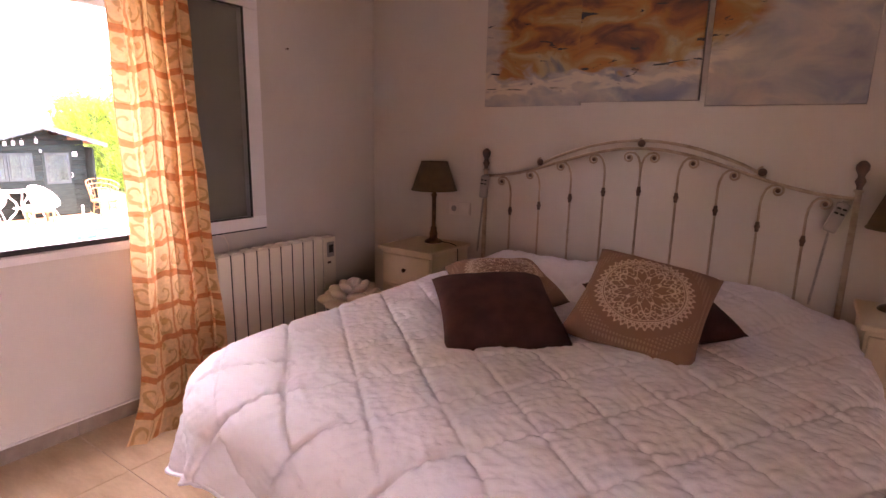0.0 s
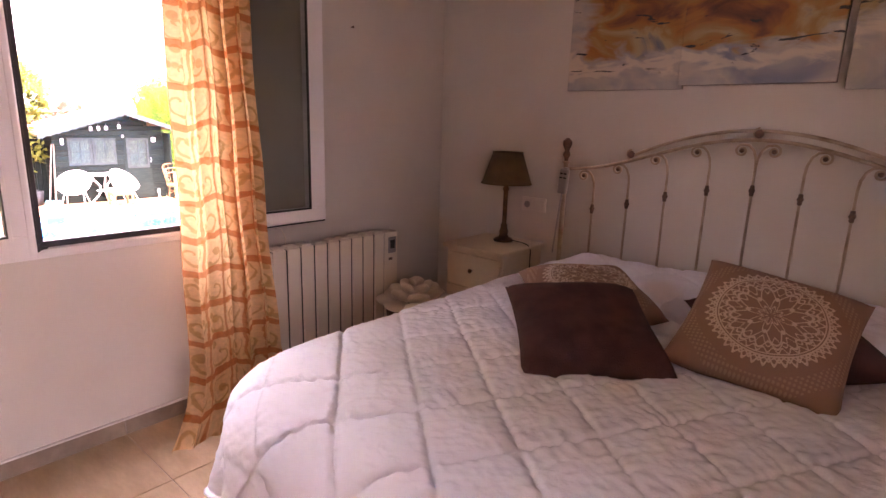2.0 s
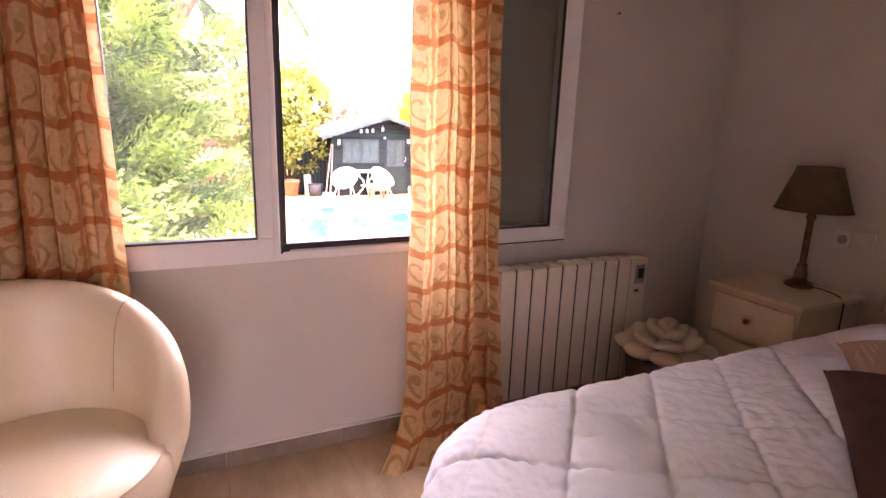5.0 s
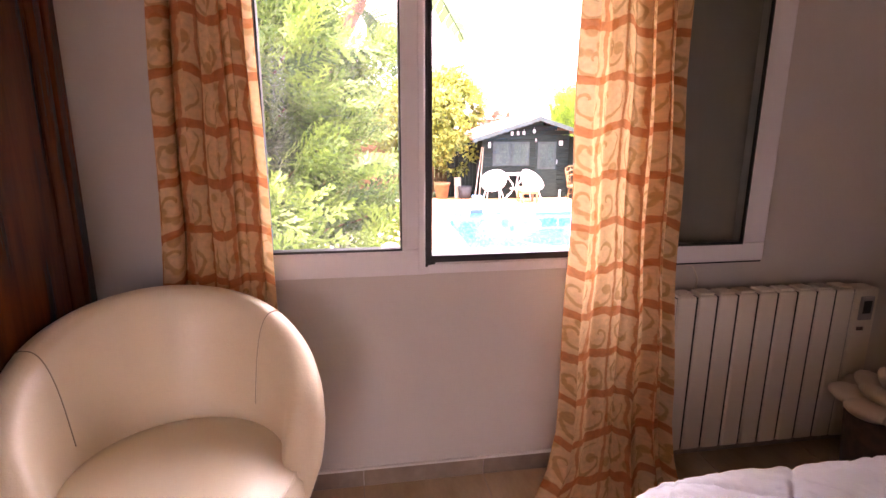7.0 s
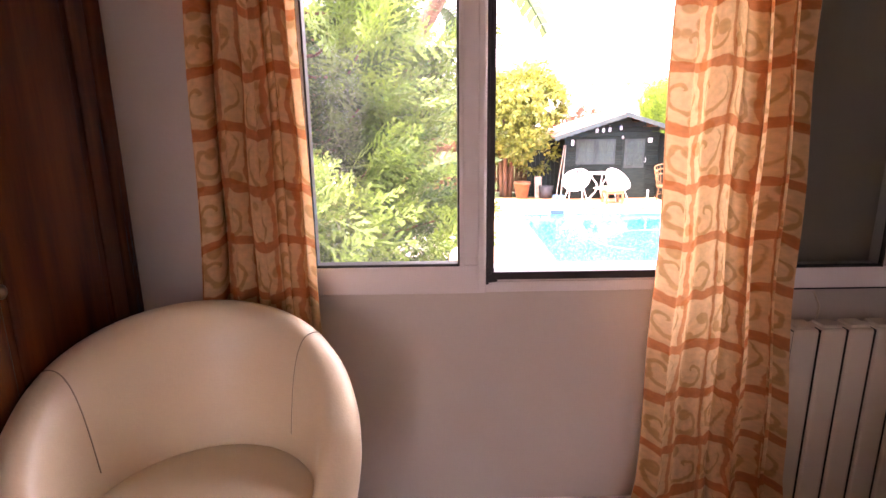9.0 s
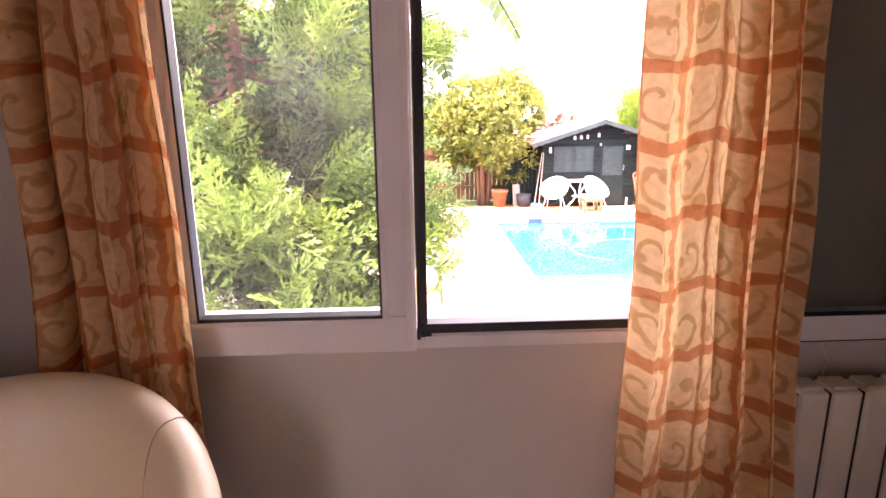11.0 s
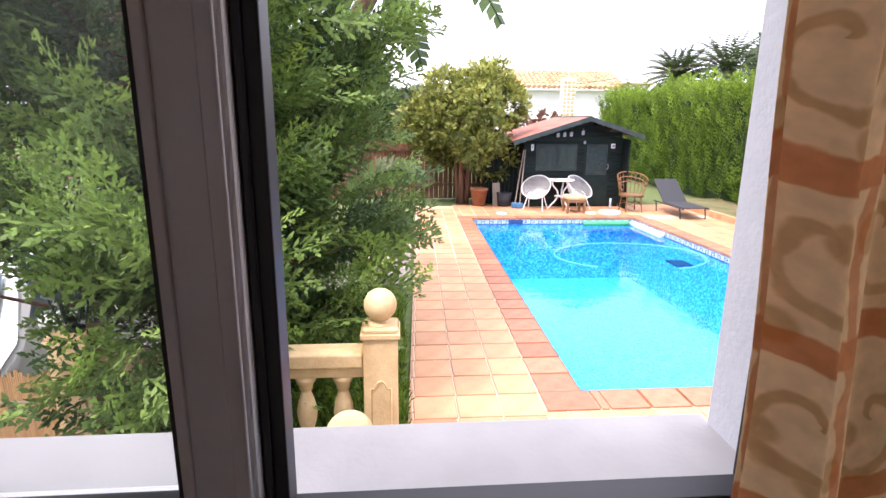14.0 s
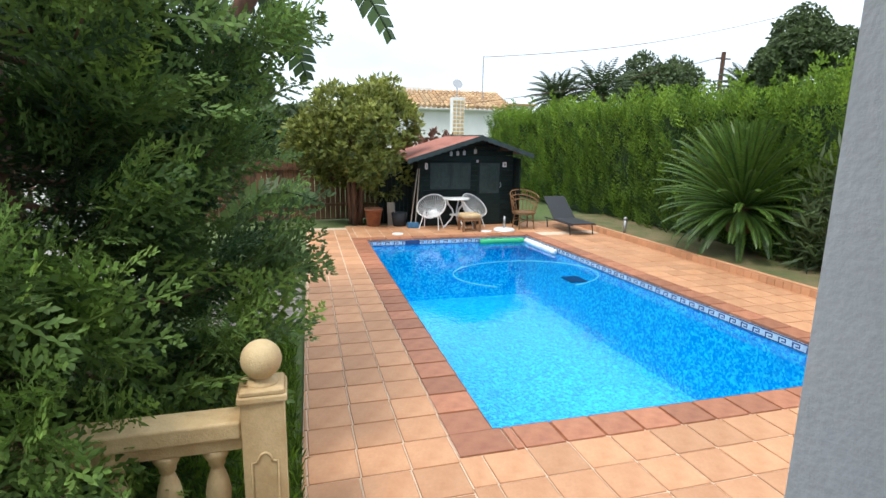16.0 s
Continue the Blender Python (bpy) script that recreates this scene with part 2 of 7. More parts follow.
def add_dust(m, least, most):
    """A thin film of dust that scatters the daylight behind the pane."""
    n, l = m.node_tree.nodes, m.node_tree.links
    src = n["Material Output"].inputs["Surface"].links[0].from_socket
    co, noi, mr, tl, ms = n.new("ShaderNodeTexCoord"), n.new("ShaderNodeTexNoise"), n.new("ShaderNodeMapRange"), n.new("ShaderNodeBsdfTranslucent"), n.new("ShaderNodeMixShader")
    noi.inputs["Scale"].default_value, noi.inputs["Detail"].default_value = 2.6, 5
    mr.inputs["From Min"].default_value, mr.inputs["From Max"].default_value = 0.35, 0.68
    mr.inputs["To Min"].default_value, mr.inputs["To Max"].default_value = least, most
    tl.inputs["Color"].default_value = (0.9, 0.9, 0.88, 1)
    l.new(co.outputs["Object"], noi.inputs["Vector"])
    l.new(noi.outputs["Fac"], mr.inputs["Value"])
    l.new(mr.outputs["Result"], ms.inputs["Fac"])
    l.new(src, ms.inputs[1])
    l.new(tl.outputs["BSDF"], ms.inputs[2])
    l.new(ms.outputs["Shader"], n["Material Output"].inputs["Surface"])


add_dust(M_PANE, 0.002, 0.020)
M_GLASS2 = glass_mat("dusty_double_glazing", (0.74, 0.75, 0.73), 0.05)


def ring(bm, x0, x1, y0, y1, z0, z1, w, wb=None, bevel=0.004):
    """A rectangular frame in the plane of the window."""
    wb = wb or w
    box(bm, x0, x1, y0, y1, z0, z0 + wb, bevel)
    box(bm, x0, x1, y0, y1, z1 - w, z1, bevel)
    box(bm, x0, x1, y0, y0 + w, z0 + wb, z1 - w, bevel)
    box(bm, x0, x1, y1 - w, y1, z0 + wb, z1 - w, bevel)
    return bm


win = tagged(new("window_1"), "white aluminium two-leaf casement window, one leaf open inwards", "window", kind="structure")
MY = 0.511
bm = ring(bmesh.new(), -2.640, -2.585, OY0, 1.176, 0.862, OZ1, 0.045, 0.042)
part("window_frame", bm, M_ALU, win)
part("frame_gasket", ring(bmesh.new(), -2.622, -2.580, MY + 0.004, 1.120, 0.903, OZ1 - 0.045, 0.022, 0.024, 0.002), M_RUBBER, win)
part("drip_rail", cube(-2.594, -2.574, MY + 0.02, 1.150, 0.884, 0.898, 0.002), M_ALU, win)
sash = part("closed_leaf", ring(bmesh.new(), -2.610, -2.557, -0.062, MY, 0.868, OZ1 - 0.02, 0.076, 0.088), M_ALU, win)
part("leaf_bead", ring(bmesh.new(), -2.559, -2.551, 0.002, MY - 0.066, 0.942, OZ1 - 0.09, 0.012, 0.012, 0.002), M_ALU, win)
part("leaf_gasket", ring(bmesh.new(), -2.591, -2.553, 0.013, MY - 0.077, 0.953, OZ1 - 0.1, 0.006, 0.009, 0.001), M_RUBBER, win)
pane = part("pane", cube(-2.587, -2.575, 0.016, MY - 0.080, 0.957, OZ1 - 0.102), M_PANE, win)
pane.visible_shadow = False
part("meeting_strip", cube(-2.640, -2.573, MY + 0.001, MY + 0.010, 0.89, OZ1 - 0.03, 0.002), M_RUBBER, win)
part("leaf_edge_profile", cube(-2.555, -2.549, MY - 0.024, MY - 0.006, 0.88, OZ1 - 0.03, 0.002), M_ALU, win)
for y, s in ((MY + 0.012, 1), (1.103, -1)):
    bm = cube(-2.612, -2.575, y - 0.014, y + 0.024, 0.895, 0.908, 0.003)
    bmesh.ops.create_uvsphere(bm, u_segments=10, v_segments=6, radius=0.008, matrix=Matrix.Translation((-2.582, y, 0.925)))
    box(bm, -2.605, -2.587, y - 0.006, y + 0.006, 0.905, 0.945, 0.002)
    part("corner_fitting", bm, M_RUBBER, win)

# the open leaf, folded back against the wall on its hinge side
leaf = tagged(new("window_2"), "open white aluminium window leaf folded against the wall", "window", kind="structure")
part("open_leaf_frame", ring(bmesh.new(), -2.562, -2.512, 1.175, 1.742, 0.884, OZ1 - 0.01, 0.094, 0.068), M_ALU, leaf)
part("open_leaf_seal", ring(bmesh.new(), -2.568, -2.530, 1.167, 1.751, 0.874, OZ1 - 0.002, 0.0085, 0.0085, 0.001), M_RUBBER, leaf)
part("open_leaf_bead_gasket", ring(bmesh.new(), -2.519, -2.508, 1.265, 1.652, 0.947, OZ1 - 0.1, 0.008, 0.008, 0.001), M_RUBBER, leaf)
p2 = part("pane", cube(-2.524, -2.514, 1.270, 1.647, 0.952, OZ1 - 0.105), M_GLASS2, leaf)

# outside: stone sill, shutter slats
M_STONE = mat("pale_sill_stone", (0.50, 0.48, 0.45), 0.7, (0.42, 0.40, 0.375), 5, 6, 0.1, 80)
setting("window_sill", cube(XO - 0.045, -2.640, OY0, OY1, 0.858, 0.888, 0.004), M_STONE, "pale grey stone window sill outside", "sill")
setting("wall_exterior_render", cube(XO - 0.012, XO, OY1 + 0.012, YN + 0.2, -1.2, C), M_RENDER, "rough pale grey rendered outside wall", "wall")
bm = bmesh.new()
box(bm, XO - 0.012, -2.640, OY1 - 0.006, OY1 + 0.004, 0.888, OZ1)
box(bm, XO - 0.012, -2.640, OY0 - 0.004, OY0 + 0.006, 0.888, OZ1)
box(bm, XO - 0.012, XO, YS - 0.2, OY0 - 0.012, -1.2, C)
box(bm, XO - 0.012, XO, OY0 - 0.012, OY1 + 0.012, -1.2, 0.858)
setting("window_reveal", bm, M_RENDER, "rough white rendered window reveal", "reveal")
shut = thing("roller_shutter", "white aluminium roller shutter pulled nearly up", "shutter")
for k in range(4):
    part("slat", cube(-2.735, -2.722, OY0 + 0.005, OY1 - 0.005, 1.955 + 0.042 * k, 1.994 + 0.042 * k, 0.004), M_ALU, shut)
part("bottom_rail", cube(-2.742, -2.715, OY0 + 0.005, OY1 - 0.005, 1.925, 1.953, 0.004), M_ALU, shut)

# ---- curtains ----
def curtain_mat():
    m = bpy.data.materials.new("orange_check_curtain_cloth")
    m.use_nodes = True
    n, l = m.node_tree.nodes, m.node_tree.links
    b = n["Principled BSDF"]
    b.inputs["Roughness"].default_value = 0.85
    b.inputs["Specular IOR Level"].default_value = 0.15

    def op(kind, a, c=None):
        q = n.new("ShaderNodeMath")
        q.operation = kind
        for k, v in enumerate((a, c)):
            if v is None:
                continue
            if isinstance(v, (int, float)):
                q.inputs[k].default_value = v
            else:
                l.new(v, q.inputs[k])
        return q.outputs[0]

    def step(v, edge, soft, up=True):
        q = n.new("ShaderNodeMapRange")
        q.interpolation_type = "SMOOTHSTEP"
        q.inputs["From Min"].default_value, q.inputs["From Max"].default_value = edge - soft, edge + soft
        q.inputs["To Min"].default_value, q.inputs["To Max"].default_value = (0, 1) if up else (1, 0)
        l.new(v, q.inputs["Value"])
        return q.outputs[0]

    uv = n.new("ShaderNodeUVMap")
    uv.uv_map = "cloth"
    noi = n.new("ShaderNodeTexNoise")
    noi.inputs["Scale"].default_value, noi.inputs["Detail"].default_value = 9, 4
    l.new(uv.outputs["UV"], noi.inputs["Vector"])
    nsep = n.new("ShaderNodeSeparateColor")
    l.new(noi.outputs["Color"], nsep.inputs["Color"])
    sep = n.new("ShaderNodeSeparateXYZ")
    l.new(uv.outputs["UV"], sep.inputs["Vector"])
    u = op("ADD", sep.outputs["X"], op("MULTIPLY", op("SUBTRACT", nsep.outputs[0], 0.5), 0.075))
    v = op("ADD", sep.outputs["Y"], op("MULTIPLY", op("SUBTRACT", nsep.outputs[1], 0.5), 0.060))
    P = 0.150
    fu, fv = op("SUBTRACT", op("FRACT", op("DIVIDE", u, P * 0.9)), 0.5), op("SUBTRACT", op("FRACT", op("DIVIDE", v, P)), 0.5)
    # painted bands, across and down
    band_v = step(op("ABSOLUTE", fv), 0.405, 0.012)
    band_u = step(op("ABSOLUTE", fu), 0.440, 0.012)
    band = op("MAXIMUM", band_v, op("MULTIPLY", band_u, op("ADD", 0.45, op("MULTIPLY", nsep.outputs[2], 0.75))))
    # curling vines in each check
    cu, cv = op("FLOOR", op("DIVIDE", u, P * 0.9)), op("FLOOR", op("DIVIDE", v, P))
    flip = op("SUBTRACT", op("MULTIPLY", op("ROUND", op("FRACT", op("MULTIPLY", op("ADD", cu, op("MULTIPLY", cv, 1.7)), 0.618))), 2), 1)
    du, dv = op("SUBTRACT", op("MULTIPLY", fu, flip), 0.06), op("ADD", fv, op("MULTIPLY", flip, 0.07))
    r = op("SQRT", op("ADD", op("MULTIPLY", du, du), op("MULTIPLY", dv, dv)))
    th = op("DIVIDE", op("ARCTAN2", dv, du), 2 * math.pi)
    sp = op("ABSOLUTE", op("SUBTRACT", op("FRACT", op("ADD", op("MULTIPLY", r, op("ADD", 1.5, op("MULTIPLY", nsep.outputs[2], 2.0))), th)), 0.5))
    vine = op("MULTIPLY", op("MULTIPLY", step(sp, 0.10, 0.04, False), step(r, 0.40, 0.02, False)), op("ADD", 0.45, op("MULTIPLY", nsep.outputs[2], 0.8)))
    vor = n.new("ShaderNodeTexVoronoi")
    vor.inputs["Scale"].default_value = 15
    l.new(uv.outputs["UV"], vor.inputs["Vector"])
    leafm = step(vor.outputs["Distance"], 0.27, 0.04, False)
    vine = op("MAXIMUM", vine, op("MULTIPLY", leafm, 0.8))
    base = n.new("ShaderNodeMix")
    base.data_type = "RGBA"
    base.inputs["A"].default_value, base.inputs["B"].default_value = (0.80, 0.54, 0.29, 1), (0.40, 0.17, 0.028, 1)
    l.new(op("MULTIPLY", vine, 0.62), base.inputs["Factor"])
    full = n.new("ShaderNodeMix")
    full.data_type = "RGBA"
    full.inputs["B"].default_value = (0.54, 0.135, 0.028, 1)
    l.new(op("MULTIPLY", band, 0.74), full.inputs["Factor"])
    l.new(base.outputs["Result"], full.inputs["A"])
    weave = n.new("ShaderNodeTexNoise")
    weave.inputs["Scale"].default_value = 60
    l.new(uv.outputs["UV"], weave.inputs["Vector"])
    hv = n.new("ShaderNodeHueSaturation")
    l.new(op("ADD", op("MULTIPLY", weave.outputs["Fac"], 0.5), 0.75), hv.inputs["Value"])
    l.new(full.outputs["Result"], hv.inputs["Color"])
    l.new(hv.outputs["Color"], b.inputs["Base Color"])
    tr = n.new("ShaderNodeBsdfTranslucent")
    l.new(hv.outputs["Color"], tr.inputs["Color"])
    ms = n.new("ShaderNodeMixShader")
    ms.inputs["Fac"].default_value = 0.45
    l.new(b.outputs["BSDF"], ms.inputs[1])
    l.new(tr.outputs["BSDF"], ms.inputs[2])
    l.new(ms.outputs["Shader"], n["Material Output"].inputs["Surface"])
    return m


M_CURTAIN = curtain_mat()


def curtain(label, edges, folds, cloth, amp, seed, slant=0.0):
    """edges: rows of (height, y of the one side, y of the other, x), from the floor up."""
    nu, nv = 150, 70
    rng = random.Random(seed)
    ph = [rng.uniform(0, 6.28) for _ in range(6)]
    zs = [e[0] for e in edges]
    bm = bmesh.new()
    lay = bm.loops.layers.uv.new("cloth")
    grid, uvs = [], {}
    for j in range(nv + 1):
        z = zs[0] + (zs[-1] - zs[0]) * j / nv
        ya = np.interp(z, zs, [e[1] for e in edges])
        yb = np.interp(z, zs, [e[2] for e in edges])
        xc = np.interp(z, zs, [e[3] for e in edges])
        row = []
        for i in range(nu + 1):
            s = i / nu
            a = 2 * math.pi * folds * (s + 0.035 * math.sin(5.1 * s + ph[0] + 0.5 * z)) + ph[1]
            k = amp * (0.75 + 0.35 * math.sin(7 * s + ph[2]))
            x = xc + slant * (s - 0.6) + k * (math.sin(a) + 0.28 * math.sin(2.3 * a + ph[3] + 0.8 * z)) + 0.008 * math.sin(9 * z + 6 * s + ph[4])
            y = ya + (yb - ya) * s + 0.3 * k * math.sin(2 * a + ph[5])
            vtx = bm.verts.new((x, y, z + (0.02 * math.sin(4 * s + ph[4]) if j == 0 else 0)))
            uvs[vtx] = (s * cloth, z + 0.014 * math.sin(0.5 * a + ph[3]))
            row.append(vtx)
        grid.append(row)
    for j in range(nv):
        for i in range(nu):
            f = bm.faces.new((grid[j][i], grid[j][i + 1], grid[j + 1][i + 1], grid[j + 1][i]))
            for lp in f.loops:
                lp[lay].uv = uvs[lp.vert]
    c = thing("curtain", label, "curtain", "window curtains")
    part("drape", bm, M_CURTAIN, c, smooth=True)
    return c


cur_r = curtain("sheer cream curtain with orange checks and vines, pooling on the floor",
                [(F + 0.004, 0.79, 1.41, -2.30), (0.09, 0.85, 1.40, -2.35), (0.18, 0.91, 1.39, -2.39), (0.32, 0.945, 1.38, -2.42), (0.95, 0.962, 1.345, -2.435), (1.75, 0.952, 1.310, -2.435), (2.36, 0.945, 1.29, -2.435)], 4.5, 0.66, 0.026, 3, -0.03)
cur_l = curtain("sheer cream curtain with orange checks and vines beside the chair",
                [(F + 0.004, -0.33, 0.07, -2.46), (0.5, -0.30, 0.035, -2.475), (0.95, -0.275, 0.028, -2.48), (1.7, -0.245, 0.018, -2.48), (2.36, -0.22, 0.0, -2.48)], 4.0, 0.62, 0.032, 8)
rod = thing("curtain_rod", "thin bronze curtain rod above the window", "curtain rod")
part("pole", tube([(-2.45, -0.45, 2.365), (-2.45, 1.65, 2.365)], 0.011, 10), M_BRASS, rod, smooth=True)
for y in (-0.40, 1.60):
    part("bracket", tube([(XW, y, 2.365), (-2.45, y, 2.365)], 0.008, 8), M_BRASS, rod, smooth=True)
# ---- radiator ----
rad = thing("radiator", "white enamelled electric wall radiator with a digital thermostat", "radiator")
RY0, RN, RP = 1.400, 9, 0.0815
em = None
for k in range(RN):
    if em is None:
        bm = cube(-2.555, -2.478, 0.0038, RP - 0.0038, 0.150, 0.768, 0.010, 3)
        box(bm, -2.548, -2.490, 0.012, RP - 0.012, 0.766, 0.776, 0.003)
        e = part("radiator_element", bm, M_RAD, rad)
        em = e.data
    else:
        e = new("radiator_element", em)
        e.parent = rad
    e.location = (0, RY0 + k * RP, 0)
# near-black block paints the shade in the gaps between the elements
part("gap_shade_block", cube(-2.548, -2.486, RY0 + 0.004, RY0 + RN * RP, 0.158, 0.762), M_DARKGAP, rad)
YH = RY0 + RN * RP
head = part("control_box", cube(-2.555, -2.480, YH + 0.003, YH + 0.105, 0.150, 0.765, 0.008, 3), M_RAD, rad)
part("display", cube(-2.481, -2.474, YH + 0.025, YH + 0.085, 0.640, 0.735, 0.004), M_PLASTIC, head, "grey thermostat panel")
part("screen", cube(-2.4745, -2.472, YH + 0.038, YH + 0.072, 0.668, 0.718), M_DARKGAP, head)
part("badge", cube(-2.481, -2.478, YH + 0.030, YH + 0.060, 0.598, 0.612, 0.002), M_KNOT, head)
for y in (RY0 + 0.1, YH - 0.1):
    part("wall_bracket", cube(XW, -2.55, y - 0.015, y + 0.015, 0.25, 0.70), M_RAD, rad)
part("cable", tube([(-2.59, 1.30, 0.873), (-2.588, 1.45, 0.868), (-2.588, 1.52, 0.850), (-2.588, 1.545, 0.80), (-2.588, 1.54, 0.74), (-2.588, 1.54, 0.60)], 0.0035, 6), M_RAD, rad, smooth=True)
part("mains_lead", tube([(-2.52, 2.16, 0.152), (-2.52, 2.18, 0.125), (-2.53, 2.24, 0.115), (-2.57, 2.30, 0.13)], 0.004, 6), M_WHITEP, rad, smooth=True)

# small nail in the wall
nail = thing("wall_nail", "small dark nail in the painted wall", "nail")
part("shank", lathe([(0.001, 0), (0.003, 0.002), (0.003, 0.016), (0.006, 0.017), (0.006, 0.020)], (XW, 1.992, 1.868), 10, None, Matrix.Rotation(radians(90), 3, "Y")), M_KNOT, nail)

# ---- wardrobe ----
wd = thing("wardrobe", "dark orange-brown varnished wooden wardrobe with moulded doors", "wardrobe")
WX0, WX1, WY = XW + 0.004, -0.95, -0.535
part("carcass", cube(WX0, WX1, YS + 0.005, WY - 0.022, F, 2.40), M_WOOD, wd)
part("side_trim", cube(WX0, WX0 + 0.06, WY - 0.022, WY + 0.012, F, 2.40, 0.006), M_WOOD, wd)
part("plinth", cube(WX0 + 0.06, WX1, WY - 0.02, WY - 0.006, F, F + 0.08), M_WOOD, wd)
for k in range(3):
    x0 = WX0 + 0.062 + k * 0.525
    x1 = x0 + 0.520
    bm = cube(x0, x1, WY - 0.020, WY, F + 0.085, 2.39, 0.004)
    d = part("door", bm, M_WOOD, wd)
    for a, b2 in ((x0 + 0.01, x0 + 0.075), (x1 - 0.075, x1 - 0.01)):
        part("stile", cube(a, b2, WY - 0.001, WY + 0.010, F + 0.10, 2.375, 0.005), M_WOOD, d)
    for a, b2 in ((2.30, 2.375), (F + 0.10, F + 0.18)):
        part("rail", cube(x0 + 0.075, x1 - 0.075, WY - 0.001, WY + 0.010, a, b2, 0.005), M_WOOD, d)
    part("panel", cube(x0 + 0.10, x1 - 0.10, WY - 0.001, WY + 0.006, F + 0.21, 2.27, 0.005), M_WOOD, d)
    part("knob", lathe([(0.006, 0), (0.006, 0.015), (0.015, 0.022), (0.015, 0.030), (0.004, 0.036)], (x1 - 0.045, WY + 0.01, 1.05), 14, None, Matrix.Rotation(radians(-90), 3, "X")), M_BRASS, d, smooth=True)

# ---- tub chair ----
M_SEAM = mat("seam_thread", (0.46, 0.35, 0.23), 0.7)


def tub_chair():
    c = thing("tub_chair", "cream leatherette tub armchair with rounded back", "armchair")
    CX, CY, R, T = -2.06, -0.160, 0.272, 0.062
    turn = radians(20)     # faces into the room, a little towards the bed
    bm = bmesh.new()
    na, nr = 72, 20
    half = radians(122)
    rows = []
    for i in range(na + 1):
        a = math.pi + turn - half + 2 * half * i / na
        q = abs(i / na * 2 - 1)                      # 0 at the back, 1 at the tips
        top = 0.918 - 0.30 * q ** 2.0 - 0.07 * max(0, q - 0.85) / 0.15
        low = 0.36
        ring_pts = []
        for k in range(nr):
            w = 2 * math.pi * k / nr
            ex, ez = math.cos(w), math.sin(w)
            # a tall rounded section
            hx = T * (abs(ex) ** 0.75) * (1 if ex > 0 else -1)
            hz = (abs(ez) ** 0.55) * (1 if ez > 0 else -1)
            zc, zh = (top + low) / 2, (top - low) / 2
            z = zc + zh * hz
            lean = 0.065 * (z - low) / 0.55 - 0.05 * max(0, (0.55 - z)) / 0.2
            rr = R + hx * (0.8 + 0.2 * (1 - q)) + lean
            ring_pts.append(bm.verts.new((CX + rr * math.cos(a), CY + rr * math.sin(a), z)))
        rows.append(ring_pts)
    for a, b3 in zip(rows, rows[1:]):
        for k in range(nr):
            bm.faces.new((a[k], b3[k], b3[(k + 1) % nr], a[(k + 1) % nr]))
    bm.faces.new(rows[0])
    bm.faces.new(rows[-1][::-1])
    bmesh.ops.recalc_face_normals(bm, faces=bm.faces[:])
    part("shell", bm, M_LEATHER, c, smooth=True)
    prof = [(0.001, 0.36), (0.22, 0.36), (0.285, 0.40), (0.305, 0.46), (0.30, 0.525), (0.275, 0.552), (0.20, 0.566), (0.10, 0.572), (0.001, 0.573)]
    part("seat_cushion", lathe(prof, (CX + 0.035, CY, 0), 48), M_LEATHER, c, smooth=True)
    pts = [(CX + 0.035 + 0.283 * math.cos(a), CY + 0.283 * math.sin(a), 0.549) for a in [i * math.pi / 40 for i in range(81)]]
    part("seat_piping", tube(pts, 0.004, 6), M_LEATHER, c, smooth=True)
    # stitched joints that run over the rim between back and arms
    for sgn in (-1, 1):
        q = 0.48
        a = math.pi + turn + sgn * q * half
        top, low = 0.918 - 0.30 * q ** 2.0, 0.36
        pts = []
        for k in range(22):
            w = math.pi * (1.0 - 0.72 * k / 21)
            ex, ez = math.cos(w), math.sin(w)
            hx = (T * (0.8 + 0.2 * (1 - q)) + 0.0005) * abs(ex) ** 0.75 * (1 if ex > 0 else -1)
            z = (top + low) / 2 + ((top - low) / 2 + 0.0005) * abs(ez) ** 0.55
            lean = 0.065 * (z - low) / 0.55 - 0.05 * max(0, (0.55 - z)) / 0.2
            rr = R + hx + lean
            pts.append((CX + rr * math.cos(a), CY + rr * math.sin(a), z))
        part("seam", tube(pts, 0.0014, 5), M_SEAM, c, smooth=True)
    M_LEG = mat("pale_beech", (0.45, 0.28, 0.14), 0.45, (0.36, 0.21, 0.10), 8, 6, stretch=(4, 4, 0.6))
    part("under_frame", lathe([(0.001, 0.345), (0.24, 0.345), (0.25, 0.36), (0.001, 0.362)], (CX + 0.01, CY, 0), 32), M_BEDBASE, c)
    for k in range(4):
        a = turn + radians(45 + 90 * k)
        part("leg", tube([(CX + 0.17 * math.cos(a), CY + 0.17 * math.sin(a), 0.35), (CX + 0.25 * math.cos(a), CY + 0.25 * math.sin(a), F)], [0.022, 0.013], 10), M_LEG, c, smooth=True)


tub_chair()

# ---- bed ----
BX0, BX1, BY0, BT = -1.64, 0.24, 0.66, 0.65
bed = thing("bed", "double bed with cream wrought-iron headboard and dark base", "bed")
part("base", cube(BX0 + 0.06, BX1 - 0.06, BY0 + 0.10, 2.64, 0.20, 0.34, 0.02), M_BEDBASE, bed)
part("mattress", cube(BX0 + 0.04, BX1 - 0.04, BY0 + 0.08, 2.66, 0.34, 0.56, 0.04, 3), M_CREAM, bed)
for x in (BX0 + 0.15, BX1 - 0.15):
    for y in (BY0 + 0.25, 2.5):
        part("leg", lathe([(0.022, F), (0.026, F + 0.01), (0.03, 0.20)], (x, y, 0), 14), M_BEDBASE, bed, smooth=True)
HY = 2.685
HX0, HX1, HM = -1.655, 0.148, -0.757


